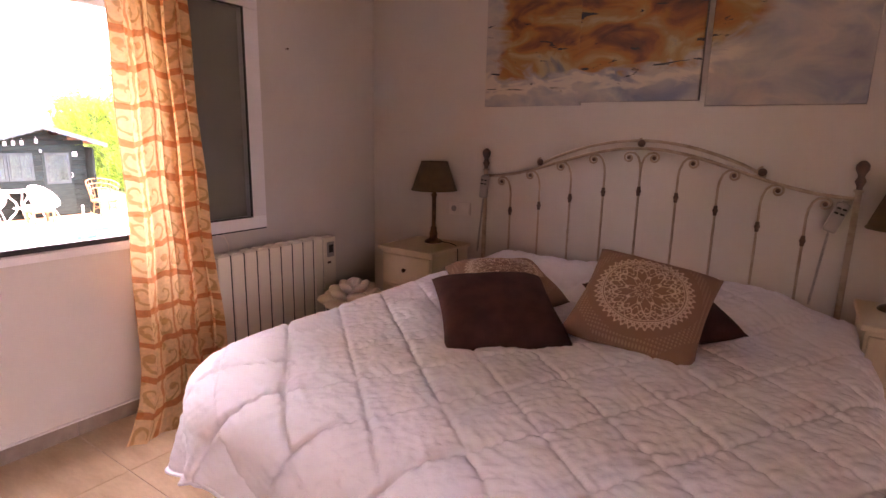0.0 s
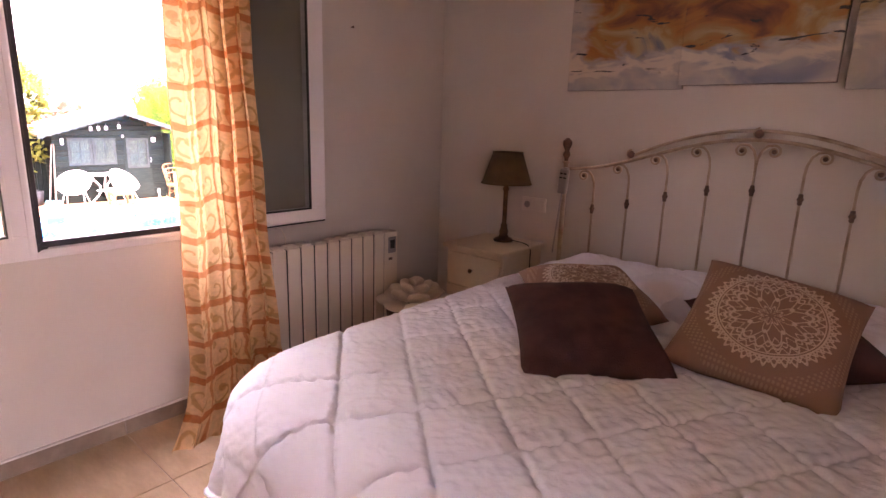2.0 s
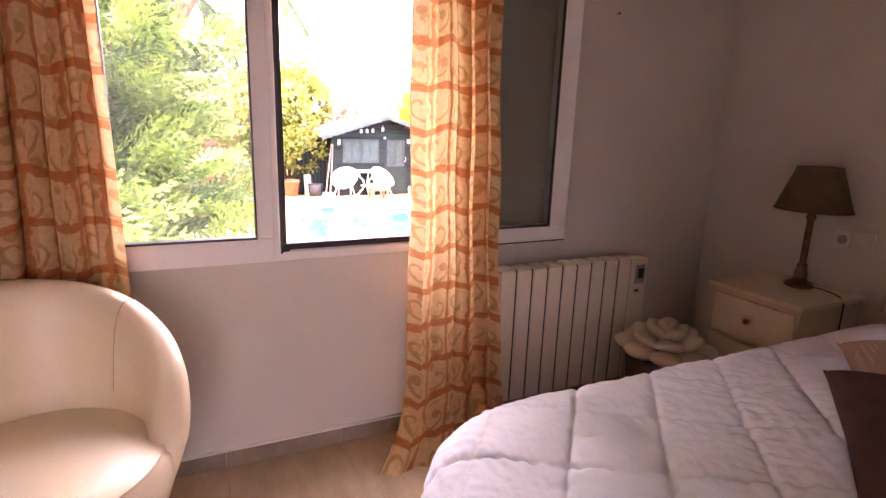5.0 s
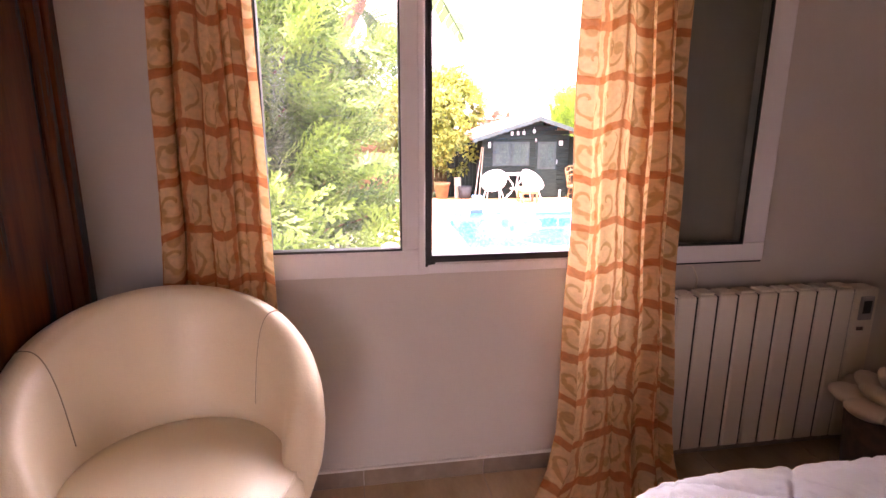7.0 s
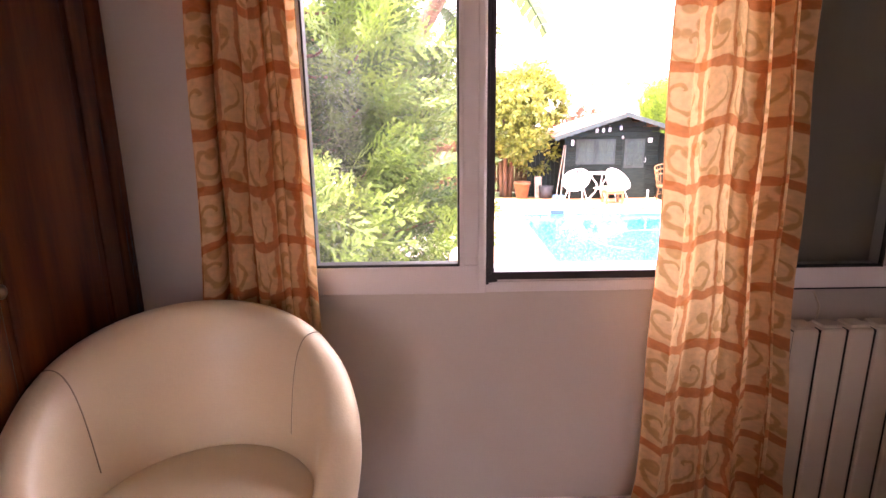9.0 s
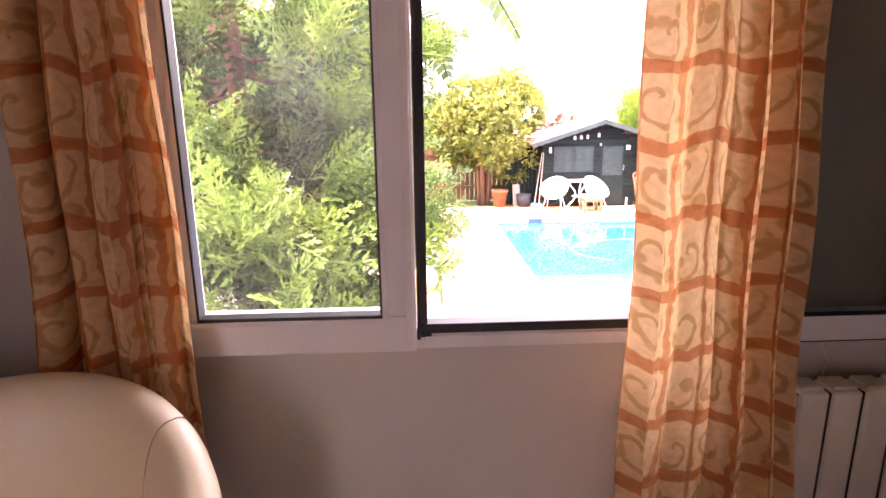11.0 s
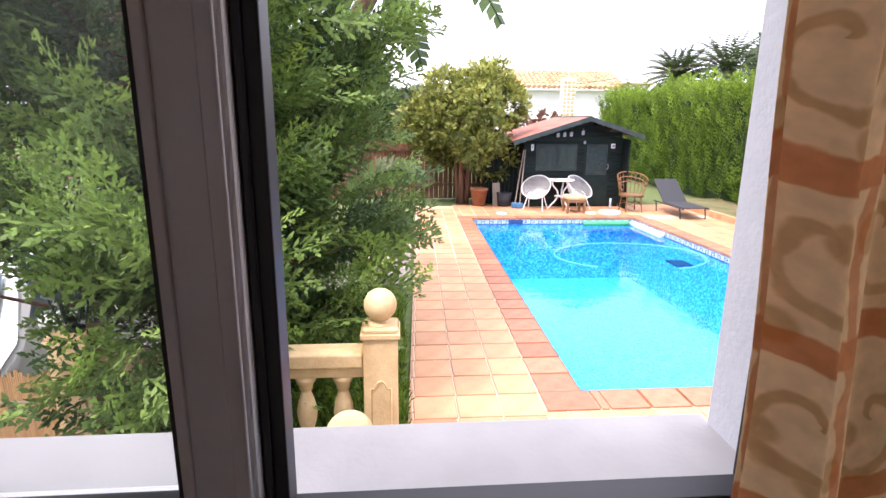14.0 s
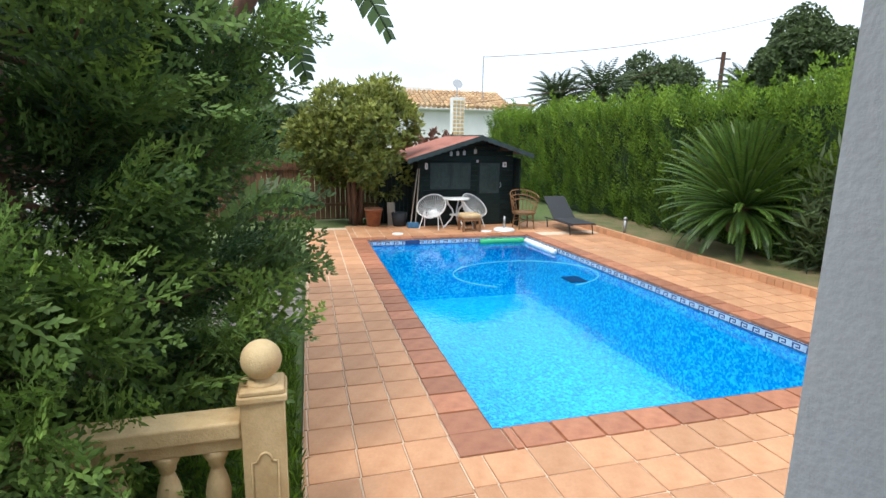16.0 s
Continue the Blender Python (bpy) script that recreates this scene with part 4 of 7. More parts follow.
# ---- paintings ----
def painting_mat():
    m = bpy.data.materials.new("abstract_oil_paint")
    m.use_nodes = True
    n, l = m.node_tree.nodes, m.node_tree.links
    b = n["Principled BSDF"]
    b.inputs["Roughness"].default_value = 0.5
    co = n.new("ShaderNodeTexCoord")
    sep = n.new("ShaderNodeSeparateXYZ")
    l.new(co.outputs["Object"], sep.inputs["Vector"])

    def noise_tex(scale, detail, rot, stretch, dist=0.0):
        mp = n.new("ShaderNodeMapping")
        mp.inputs["Rotation"].default_value = (0, radians(rot), 0)
        mp.inputs["Scale"].default_value = stretch
        l.new(co.outputs["Object"], mp.inputs["Vector"])
        t = n.new("ShaderNodeTexNoise")
        t.inputs["Scale"].default_value, t.inputs["Detail"].default_value, t.inputs["Distortion"].default_value = scale, detail, dist
        l.new(mp.outputs["Vector"], t.inputs["Vector"])
        return t.outputs["Fac"]

    def ramp(fac, stops):
        r = n.new("ShaderNodeValToRGB")
        el = r.color_ramp.elements
        while len(el) < len(stops):
            el.new(0.5)
        for e, (p, c) in zip(el, stops):
            e.position, e.color = p, (*c, 1)
        l.new(fac, r.inputs["Fac"])
        return r.outputs["Color"]

    def mr(v, a, b3, c=0.0, d=1.0):
        q = n.new("ShaderNodeMapRange")
        q.interpolation_type = "SMOOTHSTEP"
        for k, val in zip(("From Min", "From Max", "To Min", "To Max"), (a, b3, c, d)):
            q.inputs[k].default_value = val
        l.new(v, q.inputs["Value"])
        return q.outputs[0]

    def op(kind, a, c):
        q = n.new("ShaderNodeMath")
        q.operation = kind
        for k, v in enumerate((a, c)):
            if isinstance(v, (int, float)):
                q.inputs[k].default_value = v
            else:
                l.new(v, q.inputs[k])
        return q.outputs[0]

    def mix(fac, a, b3):
        q = n.new("ShaderNodeMix")
        q.data_type = "RGBA"
        l.new(fac, q.inputs["Factor"])
        for k, v in (("A", a), ("B", b3)):
            if isinstance(v, tuple):
                q.inputs[k].default_value = (*v, 1)
            else:
                l.new(v, q.inputs[k])
        return q.outputs["Result"]

    strokes = noise_tex(3.6, 9, 38, (1, 1, 1.9), 0.9)
    strokes2 = noise_tex(6, 7, -35, (1, 1, 2), 0.8)
    warm = ramp(strokes, [(0.30, (0.07, 0.03, 0.025)), (0.38, (0.20, 0.075, 0.035)), (0.46, (0.36, 0.15, 0.04)), (0.53, (0.34, 0.20, 0.07)), (0.61, (0.42, 0.33, 0.19)), (0.70, (0.14, 0.16, 0.19))])
    cool = ramp(noise_tex(3.5, 4, 10, (1, 1, 1.6), 0.5), [(0.28, (0.17, 0.20, 0.27)), (0.42, (0.31, 0.31, 0.33)), (0.56, (0.46, 0.41, 0.36)), (0.72, (0.30, 0.30, 0.33))])
    x, z = sep.outputs["X"], sep.outputs["Z"]
    wob = op("MULTIPLY", op("SUBTRACT", strokes2, 0.5), 0.30)
    rise = op("MULTIPLY", op("MAXIMUM", op("ADD", x, 0.62), 0.0), 0.45)
    line = op("SUBTRACT", op("ADD", z, wob), rise)
    m1 = mr(line, 1.74, 1.80)
    m2 = mr(op("ADD", x, wob), -1.66, -1.56)
    m3 = mr(op("ADD", op("ADD", x, op("MULTIPLY", op("SUBTRACT", 2.1, z), 0.30)), wob), -0.18, -0.32)
    col = mix(op("MULTIPLY", op("MULTIPLY", m1, m2), m3), cool, warm)
    white = mr(op("ABSOLUTE", op("SUBTRACT", line, 1.70), 0.0), 0.05, 0.01)
    col = mix(op("MULTIPLY", op("MULTIPLY", white, 0.6), m3), col, (0.72, 0.62, 0.48))
    dark = mr(noise_tex(7, 5, 32, (0.8, 1, 3.2), 0.9), 0.63, 0.66)
    col = mix(op("MULTIPLY", op("MULTIPLY", dark, mr(line, 1.66, 1.72)), m3), col, (0.02, 0.025, 0.035))
    l.new(col, b.inputs["Base Color"])
    bp = n.new("ShaderNodeBump")
    bp.inputs["Strength"].default_value, bp.inputs["Distance"].default_value = 0.6, 0.005
    l.new(strokes, bp.inputs["Height"])
    l.new(bp.outputs["Normal"], b.inputs["Normal"])
    return m


M_PAINT = painting_mat()
M_CANVAS = mat("canvas_edge", (0.30, 0.27, 0.25), 0.9)
for x0, x1, z0, z1, d in ((-1.704, -1.116, 1.579, 2.23, 0.022), (-1.129, -0.523, 1.594, 2.25, 0.042), (-0.494, 0.126, 1.567, 2.23, 0.030)):
    p = thing("painting", "unframed abstract painting in orange, ochre and blue grey", "painting", "three-part painting over the bed")
    part("stretcher", cube(x0, x1, YN - d + 0.003, YN, z0, z1), M_CANVAS, p)
    part("canvas", cube(x0, x1, YN - d - 0.003, YN - d + 0.0025, z0, z1, 0.002, 1), M_PAINT, p)

# ==== outside ====
D = -0.64         # pool deck
PX0, PX1 = -5.70, -13.20
M_GRASS = mat("lawn", (0.075, 0.13, 0.03), 0.9, (0.12, 0.14, 0.045), 9, 8, 0.6, 120, fine=0.35)
M_SOIL = mat("driveway_concrete", (0.34, 0.32, 0.29), 0.9, (0.26, 0.24, 0.22), 2, 6, 0.3, 60, fine=0.1)
M_TILE = mat("terracotta_tile", (0.54, 0.285, 0.15), 0.62, (0.46, 0.22, 0.105), 1.6, 7, 0.12, 60, rand=0.14, fine=0.12, space="Object")
M_TILE_S = mat("terracotta_tile_rest", (0.54, 0.285, 0.15), 0.62, (0.46, 0.22, 0.105), 1.6, 7, 0.12, 60, island=0.14, fine=0.12)
M_COPE = mat("red_coping_tile", (0.40, 0.165, 0.085), 0.55, (0.31, 0.115, 0.06), 3, 7, 0.1, 60, rand=0.20, fine=0.12)
M_JOINT = mat("pale_mortar", (0.70, 0.56, 0.42), 0.9, (0.58, 0.44, 0.31), 9)
M_SANDST = mat("cast_sandstone", (0.60, 0.44, 0.24), 0.8, (0.46, 0.31, 0.15), 5, 8, 0.3, 90, fine=0.12)
M_SLAB = mat("grey_weathered_wood", (0.34, 0.29, 0.24), 0.85, (0.25, 0.21, 0.17), 4, 7, 0.3, 40, stretch=(1, 8, 1), fine=0.15)
M_SHED = mat("dark_green_stain", (0.006, 0.012, 0.011), 0.75, (0.011, 0.019, 0.017), 5, 6, 0.2, 40, stretch=(1, 1, 6), rand=0.25, spec=0.2)
M_SHEDT = mat("dark_trim_stain", (0.040, 0.056, 0.055), 0.65, (0.026, 0.038, 0.038), 5, spec=0.3)
M_ROOF = mat("red_felt_roof", (0.36, 0.13, 0.085), 0.9, (0.26, 0.085, 0.055), 4, 7, 0.4, 120, fine=0.15)
M_FENCE = mat("brown_fence_wood", (0.16, 0.075, 0.035), 0.8, (0.09, 0.04, 0.02), 4, 6, 0.2, 30, stretch=(1, 6, 0.6), rand=0.25)
M_WHITE = mat("white_woven_plastic", (0.80, 0.80, 0.79), 0.5)
M_WICKER = mat("brown_wicker", (0.24, 0.12, 0.05), 0.6, (0.15, 0.075, 0.03), 20)
M_BLACK = mat("black_mesh_fabric", (0.022, 0.024, 0.028), 0.75, (0.03, 0.032, 0.036), 60)
M_POT = mat("terracotta_pot", (0.34, 0.14, 0.07), 0.8, (0.26, 0.10, 0.05), 8)
M_BARK = mat("red_brown_bark", (0.15, 0.075, 0.045), 0.95, (0.07, 0.04, 0.028), 7, 8, 0.8, 25, stretch=(2, 2, 0.4), fine=0.2)
M_WHITEW = mat("white_house_render", (0.78, 0.78, 0.76), 0.85, (0.70, 0.70, 0.68), 1, 5)
M_RTILE = mat("ochre_roof_tile", (0.52, 0.36, 0.20), 0.85, (0.40, 0.24, 0.12), 1.4, 6, island=0.25)
M_CARW = mat("white_car_paint", (0.80, 0.81, 0.82), 0.2, None, 1)
M_CARG = mat("grey_car_paint", (0.35, 0.33, 0.29), 0.25, None, 1)
M_CARGL = mat("car_glass", (0.30, 0.40, 0.44), 0.05, (0.26, 0.36, 0.40), 2)
M_REED = mat("reed_screen", (0.52, 0.32, 0.15), 0.85, (0.36, 0.20, 0.09), 3, 6, 0.3, 40, stretch=(14, 14, 0.6), fine=0.2)
M_GREENF = mat("green_foam", (0.05, 0.42, 0.16), 0.6)
M_STEEL = mat("galvanised_steel", (0.40, 0.40, 0.40), 0.4, (0.32, 0.32, 0.32), 20, metal=0.8)


def warp_y(x, y):
    """The pool and its paving narrow slightly towards the far end."""
    near, far = [-3.0, 0.73, 2.03, 5.93, 7.52, 12.0], [-2.71, 1.02, 2.195, 5.744, 7.49, 11.97]
    f = (x - PX0) / (PX1 - PX0)
    return y + (np.interp(y, near, far) - y) * f


# ground: one sheet with the pool cut out, and the lower drive beside it
def sheet():
    bm = bmesh.new()
    xs, ys = [-400, -13.45, PX0 + 0.2, 400], [-1.35, 1.9, 6.15, 400]
    v = [[bm.verts.new((x, y, D - 0.025)) for y in ys] for x in xs]
    for i in range(3):
        for j in range(3):
            if (i, j) != (1, 1):
                bm.faces.new((v[i][j], v[i + 1][j], v[i + 1][j + 1], v[i][j + 1]))
    lo = [bm.verts.new((x, -1.35, -1.42)) for x in xs]
    for i in range(3):
        bm.faces.new((lo[i], lo[i + 1], v[i + 1][0], v[i][0]))
    return bm


setting("ground", sheet(), M_GRASS, "mown green lawn and garden soil", "ground")
setting("driveway", cube(-400, 400, -400, -1.35, -1.6, -1.42), M_SOIL, "grey concrete driveway below the garden", "driveway")
# unseen slab, added to bounce warm light through the east opening
setting("terrace", cube(1.9, 9.0, -5, 5, D - 0.6, F - 0.03), mat("bounce_slab_terracotta", (0.42, 0.27, 0.16), 0.8, (0.34, 0.20, 0.11), 3, 6), "unseen terracotta slab added outside the east opening to bounce light in", "terrace")
setting("house_footing", cube(-2.815, 2.0, -3, 4, -1.0, D + 0.03), M_RENDER, "rendered footing of the house", "wall")

# pool basin and water
def pool_mat():
    """Small mosaic tiles in two blues, bent by the ripples above them."""
    m = mat("blue_pool_mosaic", (0.004, 0.33, 0.72), 0.3, (0.12, 0.76, 0.90), 24, 2)
    n, l = m.node_tree.nodes, m.node_tree.links
    co, bend, add, sca = n.new("ShaderNodeTexCoord"), n.new("ShaderNodeTexNoise"), n.new("ShaderNodeVectorMath"), n.new("ShaderNodeVectorMath")
    bend.inputs["Scale"].default_value, bend.inputs["Detail"].default_value = 9.0, 2
    sca.operation = "SCALE"
    sca.inputs["Scale"].default_value = 0.09
    l.new(co.outputs["Object"], bend.inputs["Vector"])
    l.new(bend.outputs["Color"], sca.inputs[0])
    l.new(co.outputs["Object"], add.inputs[0])
    l.new(sca.outputs["Vector"], add.inputs[1])
    vor, sep, rp = n.new("ShaderNodeTexVoronoi"), n.new("ShaderNodeSeparateColor"), n.new("ShaderNodeMapRange")
    vor.distance = "CHEBYCHEV"
    vor.inputs["Scale"].default_value, vor.inputs["Randomness"].default_value = 36.0, 0.5
    l.new(add.outputs["Vector"], vor.inputs["Vector"])
    l.new(vor.outputs["Color"], sep.inputs["Color"])
    rp.inputs["From Min"].default_value, rp.inputs["From Max"].default_value = 0.30, 0.90
    l.new(sep.outputs["Red"], rp.inputs["Value"])
    for q in n:
        if q.type == "MIX":
            l.new(rp.outputs["Result"], q.inputs["Factor"])
    return m


M_POOL = pool_mat()
pool = tagged(new("swimming_pool"), "rectangular blue mosaic swimming pool with meander border", "pool", kind="structure")
bm = bmesh.new()
cs = [(PX0, warp_y(PX0, 2.03)), (PX1, warp_y(PX1, 2.03)), (PX1, warp_y(PX1, 5.93)), (PX0, warp_y(PX0, 5.93))]
topv = [bm.verts.new((x, y, D - 0.02)) for x, y in cs]
botv = [bm.verts.new((x, y, D - 1.35)) for x, y in cs]
bm.faces.new(botv)
for i in range(4):
    bm.faces.new((topv[i], botv[i], botv[(i + 1) % 4], topv[(i + 1) % 4]))
bmesh.ops.recalc_face_normals(bm, faces=bm.faces[:])
part("basin", bm, M_POOL, pool)


def water_mat():
    m = glass_mat("pool_water", (0.50, 0.92, 1.0), 0.0)
    n, l = m.node_tree.nodes, m.node_tree.links
    co, noi, bp = n.new("ShaderNodeTexCoord"), n.new("ShaderNodeTexNoise"), n.new("ShaderNodeBump")
    noi.inputs["Scale"].default_value, noi.inputs["Detail"].default_value = 5.0, 4
    bp.inputs["Strength"].default_value, bp.inputs["Distance"].default_value = 0.22, 0.02
    l.new(co.outputs["Object"], noi.inputs["Vector"])
    l.new(noi.outputs["Fac"], bp.inputs["Height"])
    for q in n:
        if q.type in ("BSDF_GLOSSY", "FRESNEL"):
            l.new(bp.outputs["Normal"], q.inputs["Normal"])
            if q.type == "FRESNEL":
                q.inputs["IOR"].default_value = 1.33
    return m


bm = bmesh.new()
WZ = D - 0.135
bm.faces.new([bm.verts.new((x, y, WZ)) for x, y in cs[::-1]])
wat = tagged(part("water", bm, water_mat(), pool), "clear blue pool water with small ripples")
wat.visible_shadow = False

# meander border above the water line
M_FRZ = mat("pale_border_tile", (0.55, 0.66, 0.72), 0.25, (0.46, 0.58, 0.66), 20, rand=0.08)
M_KEY = mat("navy_border_key", (0.02, 0.05, 0.16), 0.3)


def key_tile():
    t = part("border_tile", cube(0.003, 0.167, -0.006, 0.006, 0.003, 0.107, 0.002, 1), M_FRZ, pool)
    bm = bmesh.new()
    for a, b2, c, d in ((0.0, 0.17, 0.004, 0.016), (0.0, 0.17, 0.094, 0.106), (0.03, 0.046, 0.016, 0.078), (0.03, 0.125, 0.066, 0.080), (0.112, 0.126, 0.032, 0.080), (0.07, 0.126, 0.032, 0.045)):
        box(bm, a, b2, -0.009, 0.009, c, d)
    k = part("border_key", bm, M_KEY, pool)
    return t.data, k.data, t, k


tmesh, kmesh, t0, k0 = key_tile()


def border(ax, ay, bx, by):
    n = int(math.hypot(bx - ax, by - ay) / 0.17)
    a = math.atan2(by - ay, bx - ax)
    for i in range(n):
        s = (i + 0.0) / n
        for me, nm in ((tmesh, "border_tile"), (kmesh, "border_key")):
            o = new(nm, me)
            o.parent = pool
            o.location = (ax + (bx - ax) * s, ay + (by - ay) * s, D - 0.135)
            o.rotation_euler = (0, 0, a)


border(cs[1][0] + 0.012, cs[1][1], cs[2][0] + 0.012, cs[2][1])
border(cs[2][0], cs[2][1] - 0.012, cs[3][0], cs[3][1] - 0.012)
bpy.data.objects.remove(t0)
bpy.data.objects.remove(k0)
# things floating in and lying below the pool
fl = thing("pool_noodle", "green foam tube along the pool edge", "pool float")
part("foam", tube([(PX1 + 0.09, 4.62 + 0.1 * i, WZ + 0.03) for i in range(11)], 0.055, 10), M_GREENF, fl, smooth=True)
fl = thing("pool_noodle", "white foam tube along the pool edge", "pool float")
part("foam", tube([(PX1 + 0.15 + 0.14 * i, warp_y(PX1 + 0.15 + 0.14 * i, 5.93) - 0.09, WZ + 0.03) for i in range(10)], 0.06, 10), M_WHITE, fl, smooth=True)
ho = thing("floating_hose", "pale suction hose curved across the pool", "hose")
hp = []
for i in range(60):
    a = radians(20 + 300 * i / 59)
    hp.append((-10.5 + 0.92 * math.cos(a), 4.5 + 1.25 * math.sin(a), WZ - 0.02))
part("hose", tube(hp, 0.013, 6), mat("pale_blue_hose", (0.35, 0.70, 0.80), 0.5), ho, smooth=True)
# pad just below the surface, added in place of the drain on the floor
dr = thing("drain_pad", "dark blue pad just under the water, standing in for the pool drain", "pool float")
part("pad", cube(-10.15, -9.8, 4.95, 5.25, WZ - 0.035, WZ - 0.012, 0.008), M_KEY, dr)
sk = thing("pool_skimmer", "dark skimmer mouth in the pool border", "skimmer")
part("mouth", cube(PX1 - 0.01, PX1 + 0.024, 3.0, 3.3, D - 0.13, D - 0.03, 0.005), M_KEY, sk)

# paving
pave = tagged(new("pavement"), "square terracotta paving tiles with pale joints round the pool", "paving", kind="structure")
bm = bmesh.new()
for (x0, x1), (y0, y1) in (((PX1 - 0.02, PX0), (0.73, 2.0)), ((PX1 - 0.02, PX0), (5.95, 7.52)), ((PX0, -2.86), (0.73, 9.0)), ((-14.85, PX1 - 0.02), (0.73, 9.0))):
    x = [x0, x1]
    for k in range(12):
        xa, xb = x0 + (x1 - x0) * k / 12, x0 + (x1 - x0) * (k + 1) / 12
        q = [bm.verts.new((xx, warp_y(xx, yy), D - 0.004)) for xx, yy in ((xa, y0), (xb, y0), (xb, y1), (xa, y1))]
        bm.faces.new(q)
part("mortar_bed", bm, M_JOINT, pave)
unit = part("paving_tile", cube(0.0, 1.0, 0.0, 1.0, -0.012, 0.0, 0.012, 1), M_TILE, pave)
umesh = unit.data
bpy.data.objects.remove(unit)
cope_u = part("coping_tile", cube(0.0, 1.0, 0.0, 1.0, -0.03, 0.0, 0.03, 1), M_COPE, pave)
cmesh = cope_u.data
bpy.data.objects.remove(cope_u)
TP = 0.316
rest = []
count = 0
rng = random.Random(4)


def lay_tile(x0, x1, y0, y1):
    """One paving tile between nominal lines; the near ones are objects, the far ones joined."""
    global count
    g = 0.011
    ya, yb = warp_y((x0 + x1) / 2, y0) + g / 2, warp_y((x0 + x1) / 2, y1) - g / 2
    z = D + rng.uniform(0.0, 0.003)
    if x1 > -9.6 and count < 300:
        o = new("paving_tile", umesh)
        o.parent = pave
        o.location, o.scale = (x0 + g / 2, ya, z), (x1 - x0 - g, yb - ya, 1)
        count += 1
    else:
        rest.append((x0 + g / 2, x1 - g / 2, ya, yb, z))


nx = int((PX0 + 14.85) / TP)
# strip along the near side of the lawn, with a cut row at the edge
for i in range(-5, nx):
    xb = PX0 + 0.0 - i * TP
    cols = [0.73, 0.76] + [0.76 + TP * k for k in range(1, 4)]
    for a, b2 in zip(cols, cols[1:]):
        if b2 - a > 0.02 and xb - TP > -14.85:
            lay_tile(xb - TP, xb, a, b2)
for i in range(0, 6):           # towards the house
    xb = PX0 + 0.27 + (i + 1) * TP
    for k in range(22):
        a = 1.87 + (k - 1) * TP if k else 1.71
        lay_tile(xb - TP, xb, a, min(1.87 + k * TP, 8.8))
for i in range(int(7.7 / TP)):  # far side of the pool
    xb = PX0 + 0.2 - i * TP
    for a in [6.20 + TP * k for k in range(5) if 6.20 + TP * k < 7.5]:
        lay_tile(xb - TP, xb, a, min(a + TP, 7.56))
for i in range(5):              # in front of the shed
    xb = PX1 - 0.27 - i * TP
    for k in range(22):
        a = 1.87 + (k - 1) * TP if k else 1.71
        lay_tile(xb - TP, xb, a, 1.87 + k * TP)
vs, fs = [], []
for x0, x1, y0, y1, z in rest:
    b0 = len(vs)
    vs += [(x0, y0, D - 0.01), (x1, y0, D - 0.01), (x1, y1, D - 0.01), (x0, y1, D - 0.01), (x0 + 0.004, y0 + 0.004, z), (x1 - 0.004, y0 + 0.004, z), (x1 - 0.004, y1 - 0.004, z), (x0 + 0.004, y1 - 0.004, z)]
    fs += [(b0 + 4, b0 + 5, b0 + 6, b0 + 7)] + [(b0 + k, b0 + (k + 1) % 4, b0 + 4 + (k + 1) % 4, b0 + 4 + k) for k in range(4)]
me = bpy.data.meshes.new("far_paving_tiles")
me.from_pydata(vs, [], fs)
me.materials.append(M_TILE_S)
o = new("far_paving_tiles", me)
o.parent = pave
o["kind"] = "stuff"


def cope(x0, x1, y0, y1, follow=True):
    o = new("coping_tile", cmesh)
    o.parent = pave
    xm = (x0 + x1) / 2
    ya, yb = warp_y(xm, y0), warp_y(xm, y1)
    o.location, o.scale = (x0 + 0.004, ya + 0.004, D + 0.004), (x1 - x0 - 0.008, yb - ya - 0.008, 1)


nlen = 24
for i in range(nlen):
    s = (PX0 - PX1) / nlen
    cope(PX1 + i * s, PX1 + (i + 1) * s, 1.71, 2.05)
    cope(PX1 + i * s, PX1 + (i + 1) * s, 5.91, 6.195)
lines = [1.71, 2.115, 2.18] + [2.18 + 0.312 * i for i in range(1, 13)] + [6.195]
for y0, y1 in zip(lines, lines[1:]):
    cope(PX0 - 0.02, PX0 + 0.27, y0, y1)
    cope(PX1 - 0.265, PX1 + 0.02, y0, y1)

# kerb of upright terracotta pieces along the planted bed
kerb = tagged(new("kerb"), "low kerb of upright terracotta pieces along the planted bed", "kerb", kind="structure")
part("kerb_cap", cube(-14.4, -3.0, 7.50, 7.58, D + 0.105, D + 0.135, 0.008), M_TILE, kerb)
part("kerb_core", cube(-14.4, -3.0, 7.515, 7.58, D - 0.03, D + 0.105), M_JOINT, kerb)
km = None
for i in range(80):
    if km is None:
        o = part("kerb_piece", cube(0.004, 0.138, 0, 0.02, 0.002, 0.105, 0.004, 1), M_TILE, kerb)
        km = o.data
    else:
        o = new("kerb_piece", km)
        o.parent = kerb
    o.location = (-14.4 + i * 0.142, 7.497, D)
M_DRY = mat("dry_lawn", (0.10, 0.115, 0.035), 0.95, (0.20, 0.15, 0.075), 2.2, 8, 0.6, 120, fine=0.35)
setting("planted_bed", cube(-15.5, -3.0, 7.585, 13, D - 0.1, D + 0.09, 0.02), M_DRY, "raised bed of thin dry lawn below the hedge", "lawn")

# stepping planks on the lawn
for k in range(7):
    x = -8.35 - 0.42 * k
    b = thing("garden_plank", "grey weathered wooden plank lying on the lawn", "plank", "planks on the lawn")
    part("board", cube(x - 0.40, x, -0.25, 0.80 + 0.012 * k, D - 0.03, D + 0.015, 0.006), M_SLAB, b)

# ---- balustrade ----
BXX = -4.97


